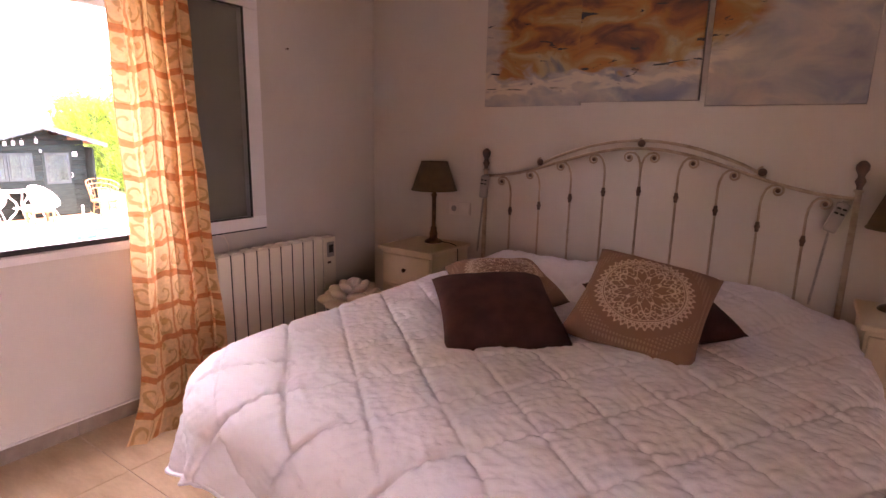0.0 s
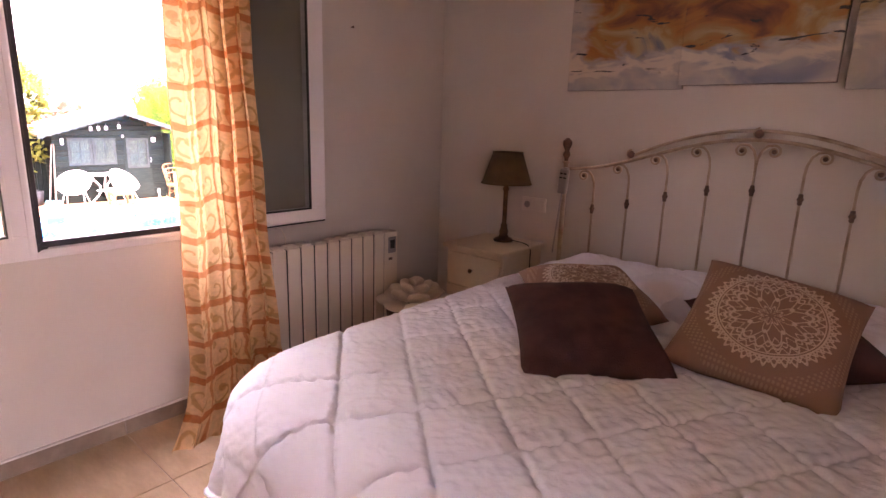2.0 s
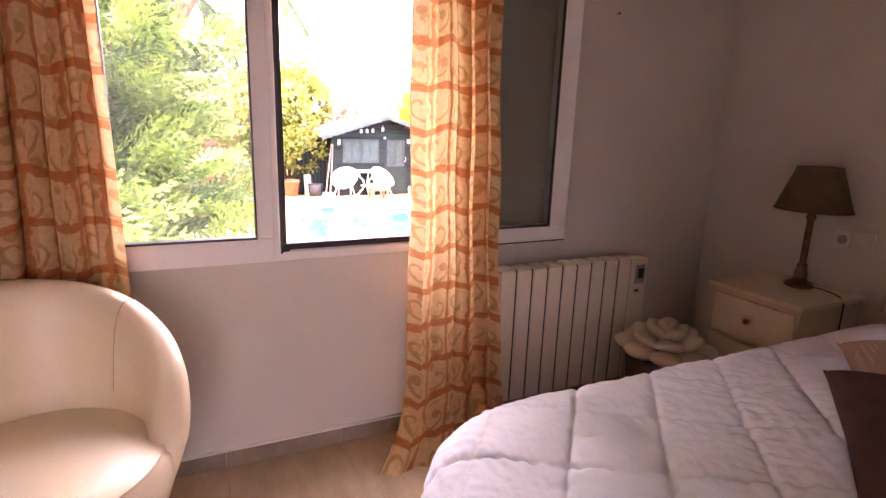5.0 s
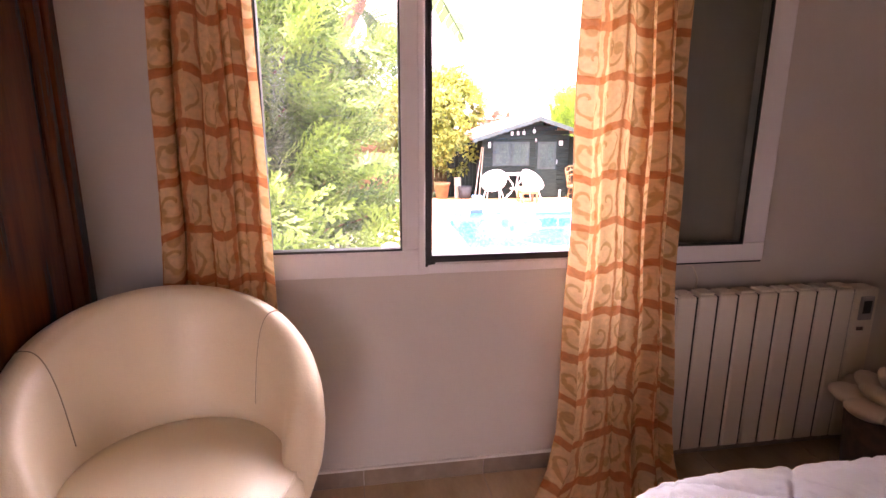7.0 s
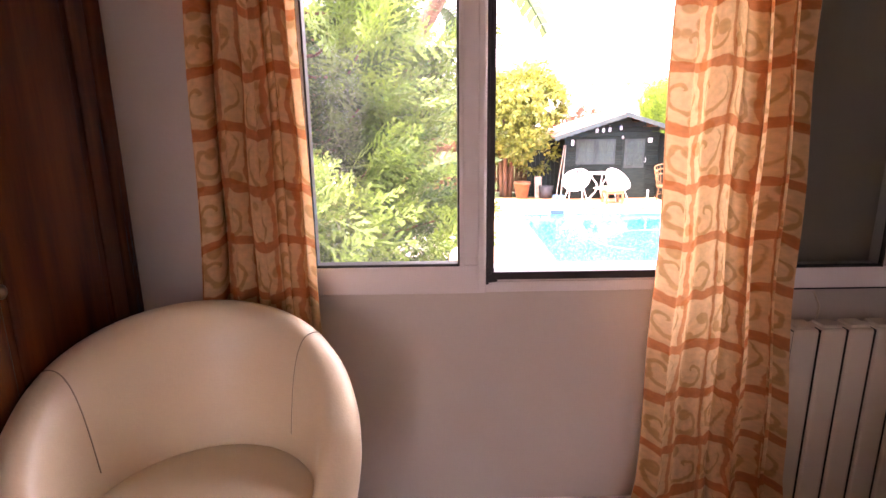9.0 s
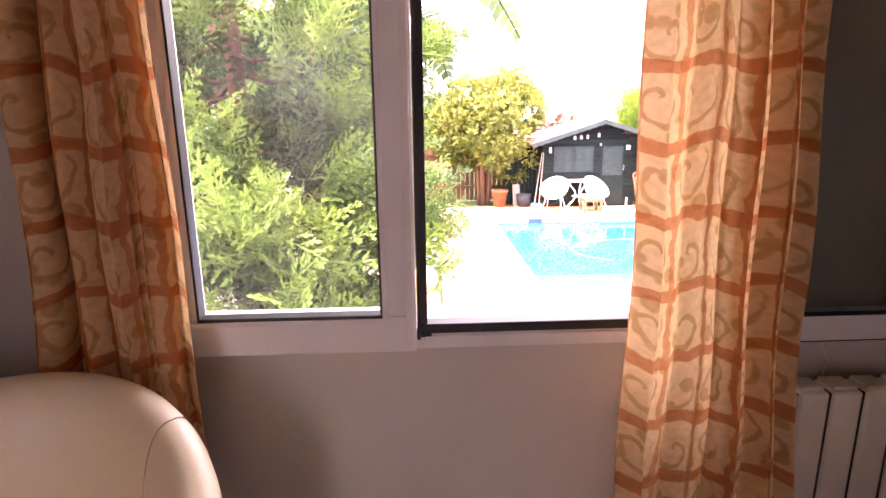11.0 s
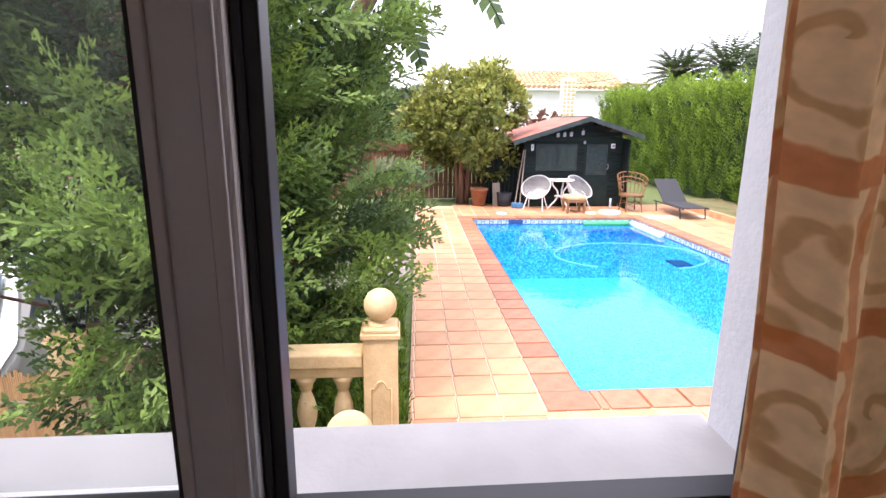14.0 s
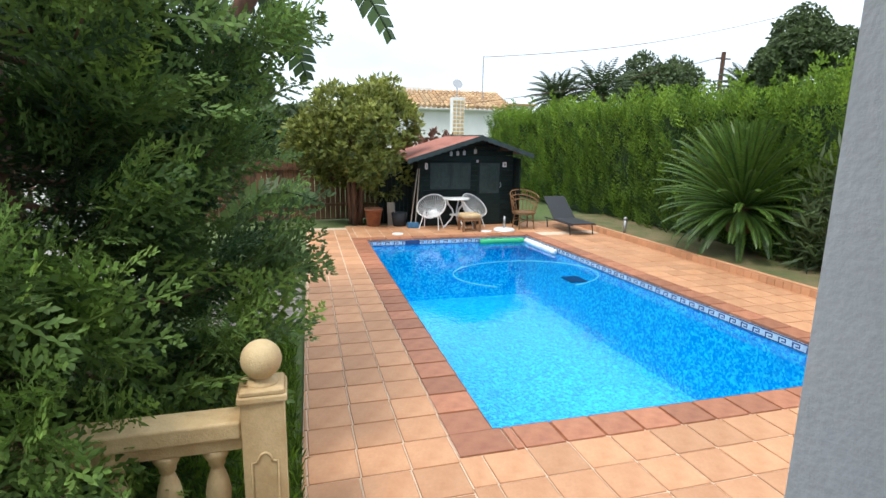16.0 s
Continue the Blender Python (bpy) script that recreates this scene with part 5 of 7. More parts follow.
def post(x, y, top, ball=True, label="sandstone balustrade post with a ball finial"):
    p = thing("balustrade_post", label, "post", "balustrade posts")
    part("shaft", cube(x - 0.098, x + 0.098, y - 0.098, y + 0.098, D - 0.03, top, 0.006), M_SANDST, p)
    for sx, sy in ((1, 0), (-1, 0)):
        bm = bmesh.new()
        zc = top - 0.30
        pts = [(-0.058, D + 0.05), (0.058, D + 0.05), (0.058, zc), (0.032, zc)] + [(0.032 * math.cos(a), zc + 0.045 * math.sin(a)) for a in [math.pi * i / 10 for i in range(11)]] + [(-0.032, zc), (-0.058, zc)]
        tube([(x + sx * 0.099, y + u, z) for u, z in pts + pts[:1]], 0.006, 6, bm)
        part("arched_moulding", bm, M_SANDST, p, smooth=True)
    part("capital", cube(x - 0.112, x + 0.112, y - 0.112, y + 0.112, top, top + 0.035, 0.008, 2), M_SANDST, p)
    bm = cube(x - 0.104, x + 0.104, y - 0.104, y + 0.104, top + 0.035, top + 0.06, 0.02, 3)
    part("cap_slope", bm, M_SANDST, p)
    if ball:
        part("pedestal", lathe([(0.075, top + 0.055), (0.07, top + 0.07), (0.045, top + 0.08), (0.045, top + 0.095)], (x, y, 0), 20), M_SANDST, p, smooth=True)
        bm = bmesh.new()
        bmesh.ops.create_uvsphere(bm, u_segments=32, v_segments=20, radius=0.094, matrix=Matrix.Translation((x, y, top + 0.175)))
        part("ball", bm, M_SANDST, p, "worn sandstone ball", smooth=True)
    return p


post(BXX, 0.555, 0.175)
post(-3.92, 0.468, 0.01)
post(BXX, -1.12, 0.175, False, "sandstone balustrade post carrying a lantern")
rail = thing("balustrade", "cast sandstone balustrade with turned balusters", "balustrade")
part("handrail", cube(BXX - 0.085, BXX + 0.085, -1.02, 0.455, -0.005, 0.085, 0.014, 3), M_SANDST, rail)
part("under_rail", cube(BXX - 0.06, BXX + 0.06, -1.02, 0.455, -0.07, -0.005, 0.006), M_SANDST, rail)
part("plinth", cube(BXX - 0.08, BXX + 0.08, -1.02, 0.455, D - 0.03, D + 0.09, 0.01), M_SANDST, rail)
bal = lathe([(0.062, 0), (0.062, 0.06), (0.040, 0.075), (0.030, 0.10), (0.052, 0.18), (0.060, 0.24), (0.048, 0.31), (0.030, 0.37), (0.028, 0.385), (0.038, 0.39), (0.038, 0.41), (0.050, 0.43), (0.060, 0.45), (0.060, 0.48)], (0, 0, 0), 18)
bmm = None
for k in range(7):
    if bmm is None:
        o = part("baluster", bal, M_SANDST, rail, smooth=True)
        bmm = o.data
    else:
        o = new("baluster", bmm)
        o.parent = rail
    o.location = (BXX, 0.33 - 0.215 * k, D + 0.09)
reed = thing("reed_screen", "honey-coloured reed screen tied behind the balustrade", "screen")
vs, fs = [], []
rng = random.Random(11)
for k in range(95):
    y, r, h = -1.75 + 0.0122 * k, 0.0065, rng.uniform(-0.10, -0.05)
    b0 = len(vs)
    for z in (D - 0.7, h):
        for a in range(5):
            vs.append((BXX - 0.12 + r * math.cos(1.2566 * a), y + r * math.sin(1.2566 * a), z))
    fs += [(b0 + a, b0 + (a + 1) % 5, b0 + 5 + (a + 1) % 5, b0 + 5 + a) for a in range(5)]
me = bpy.data.meshes.new("reeds")
me.from_pydata(vs, [], fs)
me.materials.append(M_REED)
o = new("reeds", me)
o.parent = reed
o["kind"] = "stuff"
for z in (-0.25, -0.5):
    part("wire_tie", tube([(BXX - 0.11, -1.75, z), (BXX - 0.11, -0.6, z)], 0.004, 5), M_STEEL, reed)
lan = thing("lantern", "dark green metal lantern with glass sides on a post", "lantern")
LX, LY, LZ = BXX, -1.12, 0.235
M_GREENM = mat("green_black_metal", (0.015, 0.03, 0.022), 0.4)
part("foot", lathe([(0.06, LZ), (0.05, LZ + 0.02), (0.02, LZ + 0.03), (0.02, LZ + 0.05), (0.06, LZ + 0.06)], (LX, LY, 0), 6), M_GREENM, lan)
for k in range(6):
    a = math.pi * k / 3
    part("frame_bar", tube([(LX + 0.06 * math.cos(a), LY + 0.06 * math.sin(a), LZ + 0.055), (LX + 0.10 * math.cos(a), LY + 0.10 * math.sin(a), LZ + 0.21)], 0.006, 6), M_GREENM, lan)
bm = lathe([(0.056, LZ + 0.06), (0.094, LZ + 0.208)], (LX, LY, 0), 6)
g = part("lantern_glass", bm, M_GLASS, lan)
part("roof", lathe([(0.125, LZ + 0.205), (0.12, LZ + 0.22), (0.05, LZ + 0.28), (0.02, LZ + 0.30), (0.012, LZ + 0.33), (0.001, LZ + 0.34)], (LX, LY, 0), 6), M_GREENM, lan)

# ---- cars on the drive ----
def car(at, turn, paint, label):
    c = thing("car", label, "car", "parked cars")
    side = [(-2.0, 0.30), (-2.05, 0.55), (-1.95, 0.80), (-1.1, 0.95), (-0.35, 1.38), (0.2, 1.46), (1.0, 1.42), (1.75, 1.05), (2.05, 0.95), (2.08, 0.35)]
    bm = bmesh.new()
    rows = []
    for w, sc in ((-0.85, 0.97), (-0.80, 1.0), (0.80, 1.0), (0.85, 0.97)):
        rows.append([bm.verts.new((x * (sc if z < 1 else sc * 0.98), w * (1 if z < 1.0 else 0.78), z)) for x, z in side])
    for a, b2 in zip(rows, rows[1:]):
        for i in range(len(side)):
            j = (i + 1) % len(side)
            bm.faces.new((a[i], a[j], b2[j], b2[i]))
    bm.faces.new(rows[0][::-1])
    bm.faces.new(rows[-1])
    bmesh.ops.recalc_face_normals(bm, faces=bm.faces[:])
    bmesh.ops.bevel(bm, geom=bm.edges[:], offset=0.03, segments=2, affect="EDGES")
    part("body", bm, paint, c, smooth=True)
    bm = bmesh.new()
    q = [(-1.08, -0.66, 0.985), (-1.08, 0.66, 0.985), (-0.40, 0.56, 1.385), (-0.40, -0.56, 1.385)]
    bm.faces.new([bm.verts.new((x - 0.01, y, z + 0.012)) for x, y, z in q])
    bmesh.ops.solidify(bm, geom=bm.faces[:], thickness=0.012)
    part("windscreen", bm, M_CARGL, c)
    for y in (-1, 1):
        bm = bmesh.new()
        bm.faces.new([bm.verts.new((x, y * w, z)) for x, w, z in ((-0.85, 0.83, 1.0), (1.5, 0.83, 1.03), (1.0, 0.69, 1.36), (-0.25, 0.69, 1.36))])
        bmesh.ops.solidify(bm, geom=bm.faces[:], thickness=0.01)
        part("side_window", bm, M_CARGL, c)
        part("mirror", cube(-0.82, -0.66, y * 0.98 - 0.09, y * 0.98 + 0.09, 0.95, 1.07, 0.03, 3), paint, c, smooth=True)
        part("wiper", tube([(-1.13, y * 0.25 - 0.3, 0.975), (-1.09, y * 0.25 + 0.25, 1.0)], 0.008, 5), M_RUBBER, c)
        for x in (-1.3, 1.3):
            wh = part("wheel", lathe([(0.20, -0.10), (0.30, -0.10), (0.32, -0.07), (0.32, 0.07), (0.30, 0.10), (0.20, 0.10)], (x, y * 0.78, 0.32), 24, None, Matrix.Rotation(radians(90), 3, "X")), M_RUBBER, c, smooth=True)
            part("rim", lathe([(0.02, -0.09), (0.19, -0.09), (0.20, -0.11), (0.20, 0.11), (0.19, 0.09), (0.02, 0.09)], (x, y * 0.79, 0.32), 20, None, Matrix.Rotation(radians(90), 3, "X")), M_STEEL, wh)
        part("headlight", cube(-2.03, -1.90, y * 0.62 - 0.16, y * 0.62 + 0.16, 0.66, 0.80, 0.03, 2), M_GLASS, c)
    c.matrix_world = Matrix.Translation(at) @ Matrix.Rotation(radians(turn), 4, "Z")
    return c


car((-7.35, -3.6, -1.42), 195, M_CARW, "white parked car seen between the branches")
car((-12.2, -4.9, -1.42), 200, M_CARG, "grey parked car seen between the branches")

# ---- shed ----
shed = thing("garden_shed", "dark green wooden garden shed with red felt roof", "shed")
SX, SY0, SY1, SB = -14.75, 3.645, 6.00, -17.0
AP = 5.02


def roof_z(y):
    return 1.46 - 0.315 * abs(y - AP)


bz = 0.118
front = part("front_wall", cube(SX - 0.05, SX - 0.02, SY0, SY1, D, 0.93), M_SHED, shed)
bmq = None
for k in range(18):
    z0 = D + 0.02 + bz * k
    if z0 > 1.33:
        break
    ya, yb = SY0, SY1
    if z0 + bz > 0.93:
        lim = (1.47 - (z0 + bz)) / 0.315
        ya, yb = max(SY0, AP - lim), min(SY1, AP + lim)
    if yb - ya > 0.1:
        part("log_board", cube(SX - 0.03, SX + 0.012, ya, yb, z0 + 0.003, z0 + bz - 0.003, 0.012, 2), M_SHED, front)
bm = bmesh.new()
for x in (SX - 0.05, SX - 0.02):
    for y, z in ((SY0, 0.93), (SY1, 0.93), (AP, roof_z(AP) - 0.01)):
        bm.verts.new((x, y, z))
bm.verts.ensure_lookup_table()
gv = bm.verts[:]
for q in ((0, 1, 2), (5, 4, 3), (0, 3, 4, 1), (1, 4, 5, 2), (2, 5, 3, 0)):
    bm.faces.new([gv[k] for k in q])
part("gable", bm, M_SHED, shed)
# dark board added in place of the shaded recess beside the shed
part("side_screen", cube(SX - 0.62, SX - 0.58, SY1 + 0.004, 6.35, D, 0.98, 0.004), M_SHED, shed)
sidew = part("side_wall", cube(SB, SX - 0.03, SY0, SY0 + 0.04, D, 1.0), M_SHED, shed)
for k in range(13):
    part("log_board", cube(SB, SX + 0.01, SY0 - 0.012, SY0 + 0.03, D + 0.02 + bz * k + 0.003, D + 0.02 + bz * (k + 1) - 0.003, 0.012, 2), M_SHED, sidew)
part("far_side_wall", cube(SB, SX - 0.03, SY1 - 0.04, SY1, D, 1.0), M_SHED, shed)
part("back_wall", cube(SB - 0.03, SB, SY0, SY1, D, 1.0), M_SHED, shed)
for s in (-1, 1):
    bm = bmesh.new()
    ye = 3.27 if s < 0 else 6.32
    p = [(AP, roof_z(AP)), (ye, roof_z(ye))]
    vsr = []
    for x in (-14.28, SB - 0.25):
        for y, z in p:
            vsr += [bm.verts.new((x, y, z + 0.03)), bm.verts.new((x, y, z))]
    a, b2, c2, d2, e2, f2, g2, h2 = vsr
    for q in ((a, c2, g2, e2), (b2, f2, h2, d2), (a, b2, d2, c2), (e2, g2, h2, f2), (c2, d2, h2, g2), (a, e2, f2, b2)):
        bm.faces.new(q)
    bmesh.ops.recalc_face_normals(bm, faces=bm.faces[:])
    part("roof_slope", bm, M_ROOF, shed, "faded red felt roof slope")
    # board with a scalloped lower edge
    bm = bmesh.new()
    n = 22
    rings = []
    for i in range(n + 1):
        y = AP + (ye - AP) * i / n
        zt, zb = roof_z(y) + 0.034, roof_z(y) - 0.062 - 0.020 * (i % 2)
        rings.append([bm.verts.new(p) for p in ((-14.275, y, zb), (-14.245, y, zb), (-14.245, y, zt), (-14.275, y, zt))])
    for ra, rb in zip(rings, rings[1:]):
        for k in range(4):
            bm.faces.new((ra[k], rb[k], rb[(k + 1) % 4], ra[(k + 1) % 4]))
    bm.faces.new(rings[0])
    bm.faces.new(rings[-1])
    bmesh.ops.recalc_face_normals(bm, faces=bm.faces[:])
    part("barge_board", bm, M_SHEDT, shed, "scalloped dark barge board")
part("ridge_cap", cube(SB - 0.25, -14.29, AP - 0.04, AP + 0.04, 1.482, 1.502, 0.006), M_SHEDT, shed)


def shed_window(y0, y1, z0, z1, cols, rows, name, label):
    w = part(name, cube(SX + 0.008, SX + 0.03, y0 - 0.05, y1 + 0.05, z0 - 0.05, z1 + 0.05, 0.006), M_SHEDT, shed, label)
    part("window_curtain", cube(SX + 0.028, SX + 0.033, y0, y1, z0, z1), mat("pale_net_curtain", (0.06, 0.08, 0.08), 0.5, (0.02, 0.03, 0.03), 14, 4, stretch=(1, 4, 1)), w)
    pw, ph = (y1 - y0) / cols, (z1 - z0) / rows
    for i in range(cols):
        for j in range(rows):
            part("pane", cube(SX + 0.034, SX + 0.038, y0 + i * pw + 0.012, y0 + (i + 1) * pw - 0.012, z0 + j * ph + 0.012, z0 + (j + 1) * ph - 0.012), M_GLASS, w)
    for i in range(cols + 1):
        part("glazing_bar", cube(SX + 0.032, SX + 0.05, y0 + i * pw - 0.012, y0 + i * pw + 0.012, z0, z1, 0.003, 1), M_SHEDT, w)
    for j in range(rows + 1):
        part("glazing_bar", cube(SX + 0.031, SX + 0.049, y0, y1, z0 + j * ph - 0.012, z0 + j * ph + 0.012, 0.003, 1), M_SHEDT, w)
    return w


shed_window(3.97, 4.36, 0.28, 0.80, 2, 2, "window", "small four-pane shed window")
shed_window(4.47, 4.86, 0.28, 0.80, 2, 2, "window", "small four-pane shed window")
door = part("door", cube(SX + 0.006, SX + 0.024, 5.08, 5.70, D + 0.03, 0.92, 0.006), M_SHED, shed, "dark plank door with four panes")
shed_window(5.19, 5.60, 0.18, 0.80, 2, 2, "door_window", "four-pane door window")
part("handle", tube([(SX + 0.03, 5.655, 0.27), (SX + 0.07, 5.665, 0.28), (SX + 0.07, 5.675, 0.36), (SX + 0.03, 5.665, 0.38)], 0.010, 6), M_STEEL, door)
for y0, y1, z0, z1, mt, nm in ((3.79, 3.85, 0.70, 0.84, M_WHITE, "wall_lamp"), (5.72, 5.82, 0.76, 0.87, M_WHITE, "wall_clock"), (5.05, 5.10, 0.86, 0.93, M_STEEL, "hook_plate")):
    o = thing(nm, "small pale fitting on the shed front", "fitting")
    part("face", cube(SX + 0.012, SX + 0.05, y0, y1, z0, z1, 0.012, 2), mt, o)
    part("centre", cube(SX + 0.05, SX + 0.056, y0 + 0.02, y1 - 0.02, z0 + 0.025, z1 - 0.025, 0.004), M_PLASTIC, o)
for k, (y, z) in enumerate(((4.42, 1.06), (4.58, 1.07), (4.74, 1.08), (5.02, 1.12))):
    o = thing("hanging_ornament", "small pale ornament hung under the shed gable", "ornament", "ornaments under the gable")
    part("plaque", cube(SX + 0.015, SX + 0.03, y - 0.035, y + 0.035, z - 0.05, z + 0.05, 0.008), M_STEEL, o)
    part("string", tube([(SX + 0.02, y, z + 0.05), (SX + 0.02, y, z + 0.10)], 0.003, 5), M_STEEL, o)
porch = part("porch_side", cube(SX - 0.02, SX + 0.38, SY1 + 0.02, SY1 + 0.05, D, 0.98), M_SHED, shed)
# lean-to store beside the shed
lean = thing("lean_to", "black-stained lean-to store beside the shed", "shed")
part("front", cube(-15.36, -15.32, 2.80, 3.62, D, 0.97), M_SHEDT, lean)
for k in range(8):
    part("board", cube(-15.32, -15.30, 2.81 + 0.101 * k, 2.90 + 0.101 * k, D, 0.95, 0.004, 1), M_SHED, lean)
part("roof", cube(-17.0, -15.22, 2.72, 3.63, 0.97, 1.01, 0.005), M_ROOF, lean)
# fence behind the citrus tree
fen = thing("fence", "brown upright plank fence behind the tree", "fence")
for k in range(36):
    part("slat", cube(-16.25, -16.22, -1.4 + 0.125 * k, -1.4 + 0.125 * k + 0.115, D, 0.85 + 0.02 * (k % 3), 0.004, 1), M_FENCE, fen)
for z in (-0.3, 0.6):
    part("fence_rail", cube(-16.22, -16.17, -1.4, 3.1, z, z + 0.07), M_FENCE, fen)

# ---- garden furniture ----
def shell_chair(x, y, turn, label):
    c = thing("shell_chair", label, "chair", "white garden chairs")
    bm = bmesh.new()
    n = 40
    rim = [Vector((-0.25 * math.sin(a) + 0.02, 0.34 * math.cos(a), 0.54 + 0.235 * math.sin(a))) for a in [2 * math.pi * i / n for i in range(n)]]
    f = part("rim", tube(rim + rim[:1], 0.011, 6), M_WHITE, c, smooth=True)
    hub = Vector((-0.10, 0, 0.36))
    for i in range(n):
        mid = (rim[i] + hub) / 2 + Vector((-0.09, 0, -0.085))
        part("cord", tube([rim[i], (rim[i] * 0.7 + mid * 0.5 - hub * 0.2), mid, (mid + hub) / 2 + Vector((-0.02, 0, -0.02)), hub], 0.0065, 4), M_WHITE, c)
    part("seat_ring", tube([hub + Vector((0.09 * math.cos(a), 0.11 * math.sin(a), 0.012)) for a in [2 * math.pi * i / 20 for i in range(21)]], 0.008, 5), M_WHITE, c)
    for sx, sy in ((1, 1), (1, -1), (-1, 1), (-1, -1)):
        part("leg", tube([(0.02 * sx, 0.16 * sy, 0.40), (0.17 * sx, 0.24 * sy, 0)], 0.011, 6), M_WHITE, c)
    c.matrix_world = Matrix.Translation((x, y, D)) @ Matrix.Rotation(radians(turn), 4, "Z")


shell_chair(-14.35, 3.86, -35, "white woven shell chair with thin legs")
shell_chair(-14.40, 4.90, 200 - 180 + 15, "white woven shell chair beside the table")
tb = thing("garden_table", "white ornate round garden table", "table")
part("top", lathe([(0.001, D + 0.655), (0.30, D + 0.655), (0.315, D + 0.665), (0.315, D + 0.68), (0.30, D + 0.69), (0.001, D + 0.69)], (-14.52, 4.50, 0), 28), M_WHITE, tb, smooth=True)
for k in range(3):
    a = radians(30 + 120 * k)
    pts = [(-14.52 + r * math.cos(a), 4.50 + r * math.sin(a), D + z) for r, z in ((0.22, 0.65), (0.20, 0.55), (0.09, 0.42), (0.06, 0.30), (0.12, 0.18), (0.22, 0.08), (0.28, 0.0), (0.31, 0.03))]
    part("leg", tube(pts, 0.020, 7), M_WHITE, tb, smooth=True)
part("shelf", lathe([(0.001, D + 0.28), (0.15, D + 0.28), (0.15, D + 0.30), (0.001, D + 0.30)], (-14.52, 4.50, 0), 20), M_WHITE, tb)
st = thing("wooden_stool", "low dark wooden stool with a beige cushion", "stool")
part("pad", cube(-14.12, -13.72, 4.42, 4.86, D + 0.30, D + 0.40, 0.04, 3), M_SANDST, st, smooth=True)
part("frame", cube(-14.11, -13.73, 4.43, 4.85, D + 0.24, D + 0.30, 0.01), M_WICKER, st)
for x in (-14.09, -13.75):
    for y in (4.45, 4.83):
        part("leg", cube(x - 0.025, x + 0.025, y - 0.025, y + 0.025, D, D + 0.25, 0.006), M_WICKER, st)
wc = thing("wicker_chair", "brown wicker armchair with round back", "armchair")
WCX, WCY = -14.05, 6.03
for r, z in ((0.26, 0.36), (0.27, 0.39)):
    part("seat_hoop", tube([(WCX + r * math.cos(a), WCY + r * math.sin(a), D + z) for a in [2 * math.pi * i / 24 for i in range(25)]], 0.014, 6), M_WICKER, wc, smooth=True)
part("seat", lathe([(0.001, D + 0.375), (0.25, D + 0.375), (0.25, D + 0.39), (0.001, D + 0.395)], (WCX, WCY, 0), 20), M_WICKER, wc)
for k in range(3):
    pts = []
    for i in range(25):
        a = radians(70 + 220 * i / 24)
        pts.append((WCX + (0.28 + 0.03 * k) * math.cos(a), WCY + (0.28 + 0.03 * k) * math.sin(a), D + 0.50 + 0.11 * k + 0.16 * math.sin(math.pi * i / 24)))
    part("back_hoop", tube(pts, 0.014, 6), M_WICKER, wc, smooth=True)
for i in range(13):
    a = radians(75 + 210 * i / 12)
    part("cane", tube([(WCX + 0.26 * math.cos(a), WCY + 0.26 * math.sin(a), D + 0.38), (WCX + 0.34 * math.cos(a), WCY + 0.34 * math.sin(a), D + 0.70 + 0.15 * math.sin(math.pi * i / 12))], 0.009, 5), M_WICKER, wc)
for k in range(4):
    a = radians(45 + 90 * k)
    part("leg", tube([(WCX + 0.22 * math.cos(a), WCY + 0.22 * math.sin(a), D + 0.38), (WCX + 0.27 * math.cos(a), WCY + 0.27 * math.sin(a), D)], 0.015, 6), M_WICKER, wc)
    b2 = radians(135 + 90 * k)
    part("stretcher", tube([(WCX + 0.245 * math.cos(a), WCY + 0.245 * math.sin(a), D + 0.16), (WCX + 0.245 * math.cos(b2), WCY + 0.245 * math.sin(b2), D + 0.24)], 0.009, 5), M_WICKER, wc)
# lounger
lg = thing("sun_lounger", "black mesh sun lounger with raised back", "lounger")
LXA, LXB, LYA, LYB = -14.45, -12.85, 6.66, 7.22
part("mattress_mesh", cube(-13.75, LXB, LYA, LYB, D + 0.24, D + 0.265, 0.008), M_BLACK, lg)
bm = cube(-0.75, 0, LYA, LYB, -0.012, 0.012, 0.008)
bmesh.ops.transform(bm, matrix=Matrix.Translation((-13.75, 0, D + 0.25)) @ Matrix.Rotation(radians(38), 4, "Y"), verts=bm.verts)
part("backrest", bm, M_BLACK, lg)
for y in (LYA, LYB):
    part("side_rail", tube([(-14.2, y, D + 0.23), (LXB, y, D + 0.23)], 0.016, 6), M_BLACK, lg)
    for x in (-14.1, -13.0):
        part("leg", tube([(x, y, D + 0.23), (x + 0.06, y, D)], 0.014, 6), M_BLACK, lg)
ub = thing("parasol_base", "white round parasol base with a short grey tube", "parasol base")
part("weight", lathe([(0.001, D), (0.24, D), (0.25, D + 0.03), (0.22, D + 0.06), (0.05, D + 0.08), (0.001, D + 0.08)], (-13.75, 5.42, 0), 24), M_WHITE, ub, smooth=True)
part("tube", tube([(-13.75, 5.42, D + 0.07), (-13.75, 5.42, D + 0.34)], 0.025, 10), M_STEEL, ub, smooth=True)
for x, y, lab in ((-13.75, 2.95, "small white pool lid lying on the paving"), (-13.75, 4.98, "small white pool lid lying on the paving")):
    o = thing("pool_cover_disc", lab, "lid", "pool lids")
    part("disc", lathe([(0.001, D), (0.12, D), (0.125, D + 0.012), (0.11, D + 0.022), (0.001, D + 0.024)], (x, y, 0), 20), M_WHITE, o, smooth=True)
pt = thing("plant_pot", "plain terracotta plant pot by the fence", "pot")
